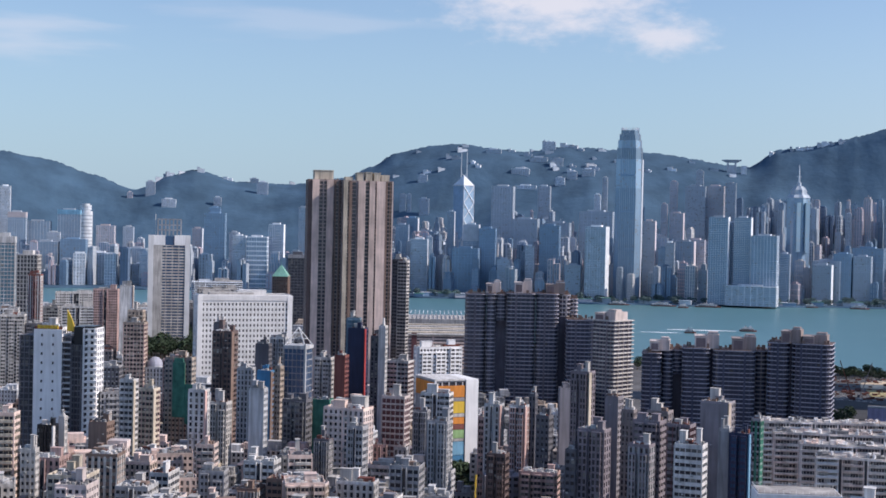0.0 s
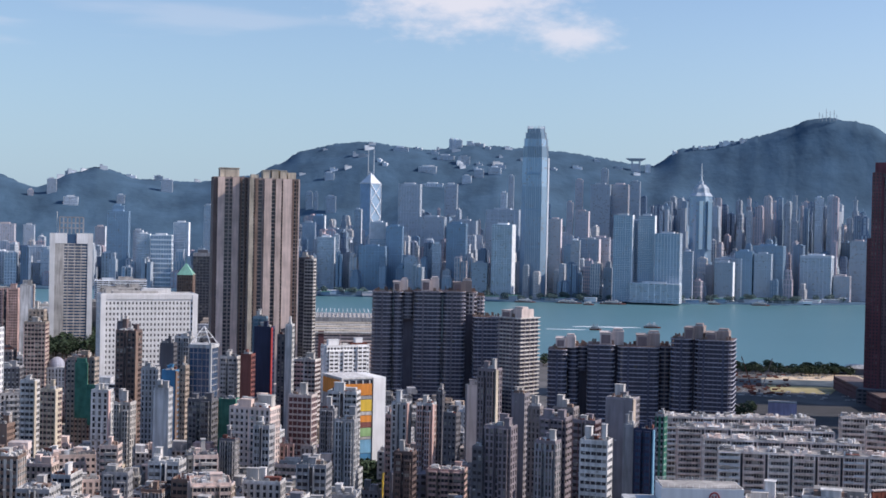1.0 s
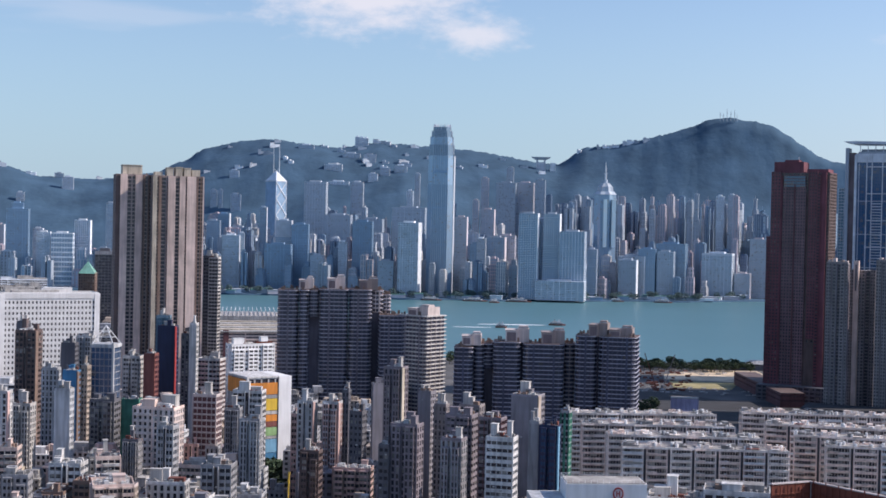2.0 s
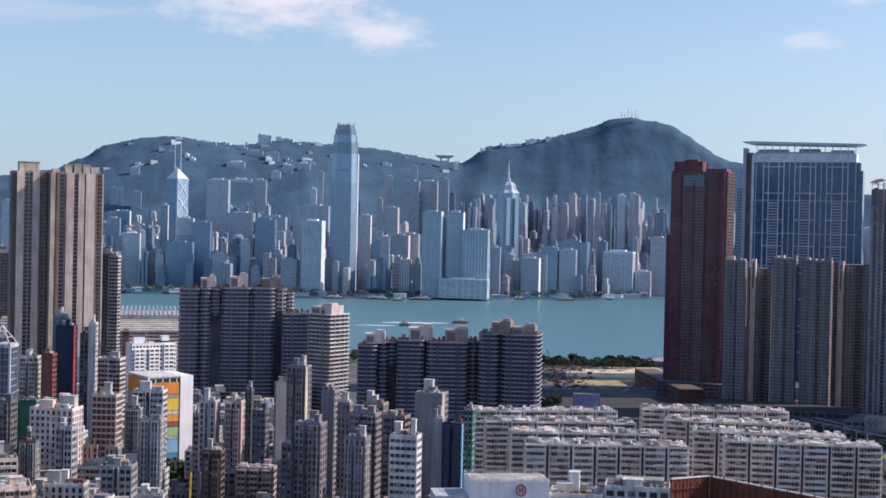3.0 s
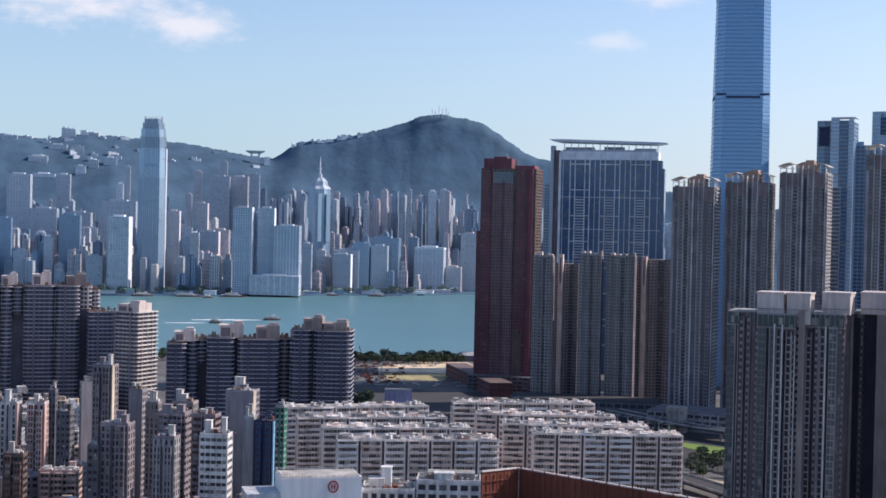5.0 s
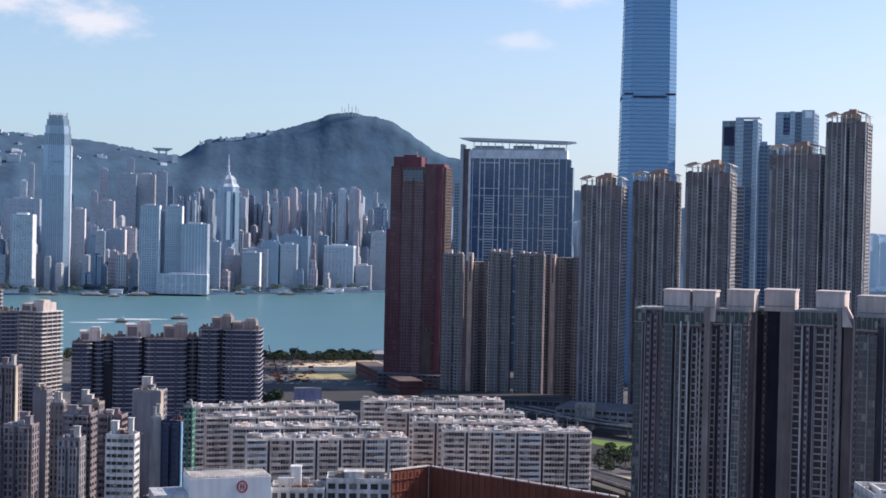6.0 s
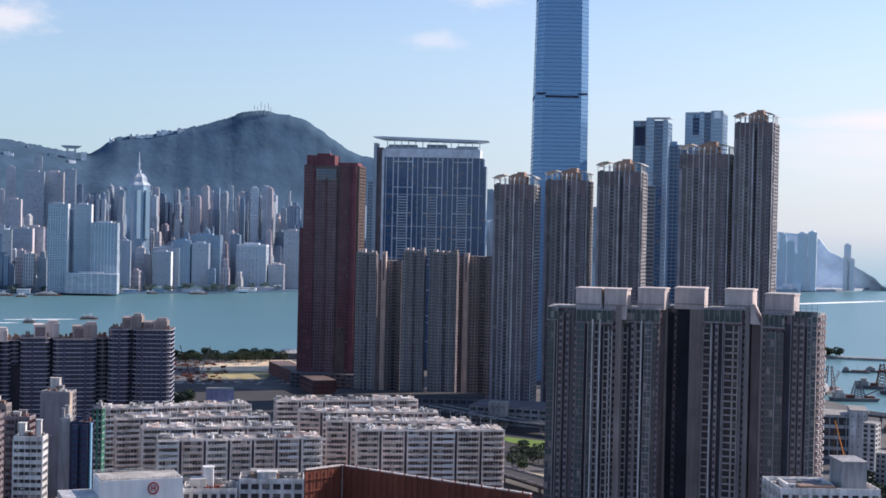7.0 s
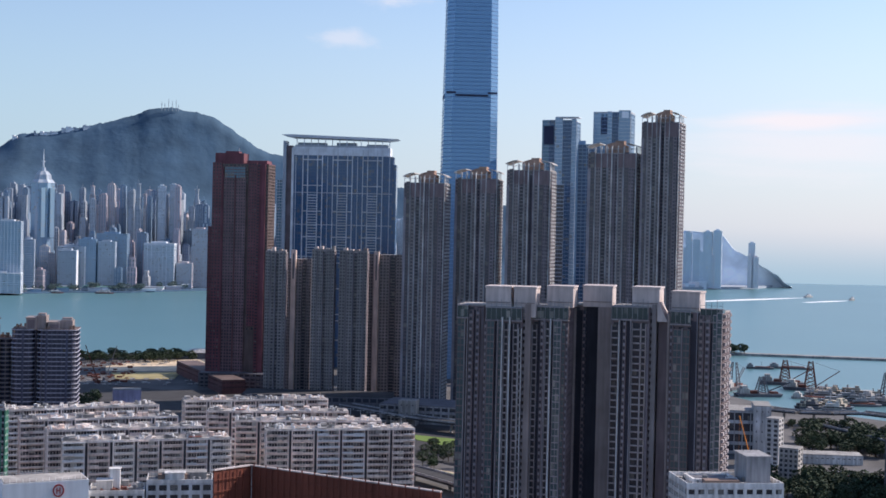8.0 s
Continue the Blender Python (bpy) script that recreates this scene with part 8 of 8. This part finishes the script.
lighter(47.3, 1400, 44, 12, "moored dark barge in the shelter", "dark_grey", "cream")
shelter = random.Random(21)
for _ in range(26):
    b, dist = shelter.uniform(45.4, 49.5), shelter.uniform(1345, 1500)
    ferry(b, dist, shelter.uniform(16, 36), shelter.uniform(-30, 30), shelter.choice(("offwhite", "steel", "beige", "cream", "dark_grey")), "moored working boat in the crowded shelter")


# ---- close roofs at the foot of the view ----
def roof_screen():
    """Terracotta screen wall round a roof close below: two straight walls that meet at a corner."""
    corner, left, right = (Vector((*spot(b, d), 0)) for b, d in ((22.7, 410), (21.25, 402), (30.6, 371)))
    ob = new("roof_screen_block")
    tagged(ob, "terracotta roof screen on a close tall block", "building")
    ob.matrix_basis = pose(corner.x, corner.y, GROUND)
    top = 86.0
    for p, name in ((left, "screen_wall"), (right, "screen_wall")):
        u = p - corner
        n = Vector((-u.y, u.x, 0)).normalized() * 0.5
        ring = [(0, 0), (u.x, u.y), (u.x + n.x, u.y + n.y), (n.x, n.y)]
        part(name, Solid().prism(ring, top - 16, top), "red_roof", ob)
        cap = [(-0.4 * n.x, -0.4 * n.y), (u.x - 0.4 * n.x, u.y - 0.4 * n.y), (u.x + 1.6 * n.x, u.y + 1.6 * n.y), (1.6 * n.x, 1.6 * n.y)]
        part("coping", Solid().prism(cap, top, top + 0.35), "hut_pink", ob)
        step = int(u.length / 2.2)
        out = n * (-0.9 if p is right else 1.9)
        for k in range(1, step):
            c = u * (k / step) + out
            part("stiffener", Solid().box(c.x - 0.13, c.x + 0.13, c.y - 0.13, c.y + 0.13, top - 12, top + (0.9 if p is right and k % 2 else -0.3)), "red_roof", ob)
        for z in (2.6, 6.0):
            a, b = u * 0.02 + out, u * 0.98 + out
            part("rail", Solid().beam((a.x, a.y, top - z), (b.x, b.y, top - z), 0.14), "red_roof", ob)
    a, b = left - corner, right - corner
    body = [(0, 0), (a.x, a.y), (a.x + b.x, a.y + b.y), (b.x, b.y)]
    part("body", Solid().prism(body, 0, top - 15.5), "brown", ob)
    part("drain_pipe", Solid().tube(0.5, -0.9, 0.15, top - 15, top + 0.3, 8), "white", ob)


def close_hotel():
    """White flat-roofed block with a round red emblem and a railing."""
    ob = thing("white_hotel", 14.5, 459, 10, "white flat-roofed block with a round red emblem", "hotel", reach=22)
    top = 74.5
    part("wall", Solid().box(-13, 13.5, -7, 7, 0, top), "clean_white", ob)
    part("roof", Solid().box(-12.5, 13, -6.5, 6.5, top, top + 0.3), "roof", ob)
    part("left_wing", Solid().box(-24, -13.1, -6, 8, 0, top - 5), "pale_grey", ob)
    ring = Solid()
    for k in range(24):
        c, e = math.cos(math.pi * k / 12), math.sin(math.pi * k / 12)
        ring.v += [(4 + r * c, y, top - 3 + r * 1.16 * e) for r, y in ((1.35, -7.3), (1.75, -7.3), (1.75, -7.0), (1.35, -7.0))]
        n = (k + 1) % 24
        ring.f += [(4 * k + q, 4 * k + (q + 1) % 4, 4 * n + (q + 1) % 4, 4 * n + q) for q in range(4)]
    part("emblem_ring", ring, "red", ob)
    for a, b in ((3.35, 3.68), (4.32, 4.65)):
        part("emblem_bar", Solid().box(a, b, -7.3, -7.0, top - 3.95, top - 2.05), "red", ob)
    part("emblem_bar", Solid().box(3.7, 4.3, -7.28, -7.0, top - 3.15, top - 2.85), "red", ob)
    rail = Solid()
    for k in range(14):
        x = -12.8 + k * 2
        rail.beam((x, 6.6, top), (x, 6.6, top + 1.3), 0.06).beam((x, -6.7, top), (x, -6.7, top + 1.3), 0.06)
    for z in (0.7, 1.3):
        rail.beam((-12.8, 6.6, top + z), (13.2, 6.6, top + z), 0.06).beam((-12.8, -6.7, top + z), (-12.8, 6.6, top + z), 0.06)
    part("railing", rail, "white_steel", ob)
    side = thing("white_annex", 18.8, 472, -2, "pale grey stepped annex with roof tanks", "building", reach=18)
    body, panes = Solid(), Solid()
    wing(body, panes, -20, -2, -9, 5, 0, 68, 20, 6, 5, 0.4, 0.4, 0.5)
    wing(body, panes, -1.5, 20, -7, 6, 0, 71, 22, 6, 5, 0.3, 0.4, 0.6)
    part("wall", body, "pale_grey", side, kind="stuff")
    part("glazing", panes, "glazing", side)
    roof_kit(side, dice(), -20, -2, -9, 5, 68, "white", 2, True, False)
    roof_kit(side, dice(), -1.5, 20, -7, 6, 71, "white", 2, True, False)
    part("concrete_roof", Solid().box(2, 18, -2, 5, 71.2, 73.6), "concrete", side)


def flat_white_roof():
    ob = thing("flat_roofed_block", 42.2, 522, 18, "pale block with an open white roof terrace", "building", reach=20)
    top = 66.0
    w, d = 36, 24
    body, panes = Solid(), Solid()
    wing(body, panes, -w / 2, w / 2, -d / 2, d / 2, 0, top, 20, 10, 7, 0.35, 0.45, 0.5)
    part("wall", body, "white", ob, kind="stuff")
    part("glazing", panes, "glazing", ob)
    roof_kit(ob, dice(), -w / 2, w / 2, -d / 2, d / 2, top, "white", 0, True, False, parapet=1.6, clutter=24)
    part("plant_room", Solid().box(6, 15, -6, 8, top, top + 10).box(5.6, 15.4, -6.4, 8.4, top + 10, top + 10.4), "grey", ob)
    part("roof_well", Solid().box(-13, 2, -5, 6, top + 0.1, top + 1.4), "dark_grey", ob)
    part("well_rim", Solid().box(-14, -13, -6, 7, top + 0.1, top + 2).box(2, 3, -6, 7, top + 0.1, top + 2).box(-13, 2, 6, 7, top + 0.1, top + 2).box(-13, 2, -6, -5, top + 0.1, top + 2), "white", ob)


roof_screen()
close_hotel()
flat_white_roof()


# ---- the far shore ----
shore = random.Random(8)
for k in range(70):
    b = shore.uniform(-3, 20)
    w = shore.uniform(14, 46)
    dist = island_shore(b) + shore.uniform(8, 60)
    x, y = spot(b, dist)
    if not all((x - p) ** 2 + (y - q) ** 2 > (w * 0.5 + r) ** 2 for p, q, r in PLACED):
        continue
    ob = thing("pier_shed", b, dist, shore.uniform(-8, 8), "low pale shed on the far waterfront", "shed", "far waterfront sheds", z=3.3)
    h = shore.uniform(4, 11)
    part("wall", Solid().box(-w / 2, w / 2, -7, 7, 0, h), shore.choice(("far_white", "far_pale", "far_mid", "far_blue", "far_warm")), ob)
    part("roof", Solid().box(-w / 2 - 1, w / 2 + 1, -8, 8, h, h + 1), shore.choice(("far_white", "far_mid", "copper")), ob)
grove = Heap()
for k in range(160):
    b = shore.uniform(-3, 20)
    x, y = spot(b, island_shore(b) + shore.uniform(6, 70))
    wood, leaves = SEEDLINGS[k % 5]
    m = pose(x, y, 3.2, 0, 0, shore.uniform(0, 360)) @ Matrix.Scale(shore.uniform(1.2, 1.9), 4)
    grove.add(wood, m, "far_leaf")
    grove.add(leaves, m, "far_leaf")
for k in range(190):
    x, y = spot(WOOD.uniform(-14.9, -9.2), WOOD.uniform(1610, 1890))
    wood, leaves = SEEDLINGS[k % 5]
    m = pose(x, y, GROUND, 0, 0, WOOD.uniform(0, 360)) @ Matrix.Scale(WOOD.uniform(1.7, 2.3), 4)
    grove.add(wood, m, "bark")
    grove.add(leaves, m, "leaf")
for k in range(90):
    b, dist = WOOD.uniform(45.0, 49.2), WOOD.choice((WOOD.uniform(1040, 1150), WOOD.uniform(840, 900)))
    x, y = spot(b, dist)
    wood, leaves = SEEDLINGS[k % 5]
    m = pose(x, y, GROUND, 0, 0, WOOD.uniform(0, 360)) @ Matrix.Scale(WOOD.uniform(0.9, 1.5), 4)
    grove.add(wood, m, "bark")
    grove.add(leaves, m, "leaf")
for k in range(46):
    x, y = spot(WOOD.uniform(41.4, 42.9), WOOD.uniform(1932, 1946))
    wood, leaves = SEEDLINGS[k % 5]
    m = pose(x, y, 2.8, 0, 0, WOOD.uniform(0, 360)) @ Matrix.Scale(WOOD.uniform(0.7, 1.2), 4)
    grove.add(wood, m, "bark")
    grove.add(leaves, m, "leaf")
for k in range(130):
    x, y = spot(WOOD.uniform(15.4, 20.4), WOOD.uniform(1600, 1672))
    wood, leaves = SEEDLINGS[k % 5]
    m = pose(x, y, GROUND, 0, 0, WOOD.uniform(0, 360)) @ Matrix.Scale(WOOD.uniform(0.7, 1.1), 4)
    grove.add(wood, m, "bark")
    grove.add(leaves, m, "leaf")
grove.done("shore_trees", "dark green belt of trees along the sea walls", "trees")
for k in range(60):
    # pale houses along the ridge roads
    b = shore.choice((shore.uniform(-2, 3), shore.uniform(3, 12), shore.uniform(3, 11), shore.uniform(13, 16), shore.uniform(-12, -6)))
    up = shore.uniform(0.72, 1.0) if -5 < b < 12 else 0.99
    foot = island_shore(b) + 520
    dist = foot + (CREST - foot) * up
    w, h = shore.uniform(12, 34), shore.uniform(4, 12)
    ob = thing("hill_house", b, dist, shore.uniform(-20, 20), "pale apartment house on the wooded ridge", "house", "ridge houses", z=hill_z(b, dist) - 4)
    cut = shore.uniform(0.3, 0.7) * w - w / 2
    tone = shore.choice(("far_white", "far_white", "far_pale", "far_mid"))
    part("wall", Solid().box(-w / 2, cut, -6, 6, -9, h + 5).box(cut, w / 2, -5, 7, -9, h * shore.uniform(0.4, 0.8) + 5), tone, ob)
    part("roof", Solid().box(-w / 2 - 0.5, cut + 0.5, -6.5, 6.5, h + 5, h + 5.6), tone, ob)
peak_masts = thing("radio_masts", 19.2, 4630, 0, "group of thin radio masts on the summit", "radio mast", z=540)
for x, h in ((-24, 22), (-14, 18), (-2, 34), (10, 26), (22, 30), (30, 16)):
    part("mast", Solid().beam((x, 0, -6), (x, 0, h), 0.8).beam((x - 2.5, 0, h * 0.6), (x + 2.5, 0, h * 0.6), 0.5), "far_mid", peak_masts)
deck = thing("viewing_tower", 11.69, 4560, 0, "bowl-shaped viewing tower in the saddle", "building", z=357)
part("stem", Solid().box(-15, -9, -6, 6, 0, 38).box(9, 15, -6, 6, 0, 38).box(-9, 9, -5, 5, 0, 30), "far_pale", deck)
part("bowl", Solid().prism([(-18, -8), (18, -8), (18, 8), (-18, 8)], 38, 45, [(-31, -11), (31, -11), (31, 11), (-31, 11)]).box(-31, 31, -11, 11, 45, 47), "far_mid", deck)
part("side_house", Solid().box(30, 48, -6, 6, 0, 28), "far_white", deck)
for k in range(9):
    # sheds at the foot of the headland
    b = 39.9 + k * 0.17 + shore.uniform(-0.05, 0.05)
    ob = thing("pier_shed", b, 4285 + k * 8, shore.uniform(-8, 8), "low pale shed below the headland", "shed", "far waterfront sheds", z=1)
    h, q = shore.uniform(8, 22), shore.uniform(16, 34)
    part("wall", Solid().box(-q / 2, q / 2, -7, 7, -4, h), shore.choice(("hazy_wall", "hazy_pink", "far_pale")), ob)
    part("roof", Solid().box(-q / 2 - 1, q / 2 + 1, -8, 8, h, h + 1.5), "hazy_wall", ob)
sheet("far_quay", coast([(39.5, 4255), (40.8, 4300), (41.6, 4380), (42.6, 4440), (43.3, 4520), (44.25, 4790), (44.25, 4830), (43.3, 4620), (39.5, 4500)])[::-1], -2.8, 7.0, "far_mid", "low hazy quay and spit below the headland", "quay")


# ---- the rest of the city, block by block ----

def clear(x, y, r):
    return all((x - a) ** 2 + (y - b) ** 2 > (r + c) ** 2 for a, b, c in PLACED)


FILL = random.Random(5)
town = Heap()
LIGHT = ("offwhite", "concrete", "cream", "pink", "hut_pink", "pale_grey", "white", "taupe", "white", "grey", "brown")
DARK = ("offwhite", "concrete", "concrete", "pink", "beige", "pale_grey", "grey", "violet_grey", "grey", "slab_violet", "dark_grey", "dark_brown", "hut_brown")
for k in range(5200):
    # low old blocks at the foot of the view, below the sight lines to what stands behind them
    dist = FILL.uniform(430, 1150)
    bearing = FILL.uniform(-21, 16.5)
    x, y = spot(bearing, dist)
    limit = EYE - dist * (0.168 - 0.052 * min(1, max(0, (dist - 560) / 420)))
    if -15.5 < bearing < -8.5 and dist > 950:
        limit = EYE - dist * 0.124
    if bearing > 6:
        limit = EYE - dist * 0.176
    height = min(limit, FILL.uniform(18, 46) if dist > 690 or bearing > -1 else FILL.uniform(34, 60))
    w, d = FILL.uniform(8, 18), FILL.uniform(9, 17)
    if height < 16 or not clear(x, y, max(w, d) * 0.53) or PARK(bearing, dist):
        continue
    if dist > 665:
        town.block(FILL, bearing, dist, w, d, GROUND, height - GROUND, FILL.choice((-12, -9, -14, 5)) + bearing * 0.4, FILL.choice(LIGHT if bearing < -2 else DARK), "glazing", 3.0, FILL.randint(4, 7), FILL.uniform(0.3, 0.6), FILL.uniform(0.38, 0.55))
        continue
    flats(bearing, dist, w, d, height, turn=FILL.choice((-12, -9, -14, 5)) + bearing * 0.4, wall=FILL.choice(LIGHT if bearing < -2 else DARK), rib=FILL.choice((None, None, "offwhite", "beige")),
          bays=3, side=3, pier=FILL.uniform(0.3, 0.55), band=FILL.uniform(0.38, 0.55), ac=1.2, huts=FILL.randint(1, 3), clutter=44, label="weathered low apartment block with a cluttered roof")

for k in range(900):
    # farther blocks on the peninsula
    dist, bearing = FILL.uniform(1150, 2450), FILL.uniform(-24, 0.5)
    x, y = spot(bearing, dist)
    limit = EYE - dist * (0.088 - 0.03 * min(1, max(0, (dist - 1300) / 900)))
    if -15.5 < bearing < -8.5 and dist < 1620:
        limit = EYE - dist * 0.112
    height = min(limit, FILL.uniform(25, 75))
    w, d = FILL.uniform(18, 38), FILL.uniform(16, 30)
    if height < 14 or not clear(x, y, max(w, d) * 0.6) or PARK(bearing, dist):
        continue
    town.block(FILL, bearing, dist, w, d, GROUND, height - GROUND, FILL.uniform(-14, 4), FILL.choice(("offwhite", "pale_grey", "beige", "pink", "grey", "concrete")), "glazing", 3.2, FILL.randint(4, 8), FILL.uniform(0.2, 0.5), FILL.uniform(0.35, 0.5))

town.done("city_blocks", "weathered low city blocks packed between the streets", "city blocks")

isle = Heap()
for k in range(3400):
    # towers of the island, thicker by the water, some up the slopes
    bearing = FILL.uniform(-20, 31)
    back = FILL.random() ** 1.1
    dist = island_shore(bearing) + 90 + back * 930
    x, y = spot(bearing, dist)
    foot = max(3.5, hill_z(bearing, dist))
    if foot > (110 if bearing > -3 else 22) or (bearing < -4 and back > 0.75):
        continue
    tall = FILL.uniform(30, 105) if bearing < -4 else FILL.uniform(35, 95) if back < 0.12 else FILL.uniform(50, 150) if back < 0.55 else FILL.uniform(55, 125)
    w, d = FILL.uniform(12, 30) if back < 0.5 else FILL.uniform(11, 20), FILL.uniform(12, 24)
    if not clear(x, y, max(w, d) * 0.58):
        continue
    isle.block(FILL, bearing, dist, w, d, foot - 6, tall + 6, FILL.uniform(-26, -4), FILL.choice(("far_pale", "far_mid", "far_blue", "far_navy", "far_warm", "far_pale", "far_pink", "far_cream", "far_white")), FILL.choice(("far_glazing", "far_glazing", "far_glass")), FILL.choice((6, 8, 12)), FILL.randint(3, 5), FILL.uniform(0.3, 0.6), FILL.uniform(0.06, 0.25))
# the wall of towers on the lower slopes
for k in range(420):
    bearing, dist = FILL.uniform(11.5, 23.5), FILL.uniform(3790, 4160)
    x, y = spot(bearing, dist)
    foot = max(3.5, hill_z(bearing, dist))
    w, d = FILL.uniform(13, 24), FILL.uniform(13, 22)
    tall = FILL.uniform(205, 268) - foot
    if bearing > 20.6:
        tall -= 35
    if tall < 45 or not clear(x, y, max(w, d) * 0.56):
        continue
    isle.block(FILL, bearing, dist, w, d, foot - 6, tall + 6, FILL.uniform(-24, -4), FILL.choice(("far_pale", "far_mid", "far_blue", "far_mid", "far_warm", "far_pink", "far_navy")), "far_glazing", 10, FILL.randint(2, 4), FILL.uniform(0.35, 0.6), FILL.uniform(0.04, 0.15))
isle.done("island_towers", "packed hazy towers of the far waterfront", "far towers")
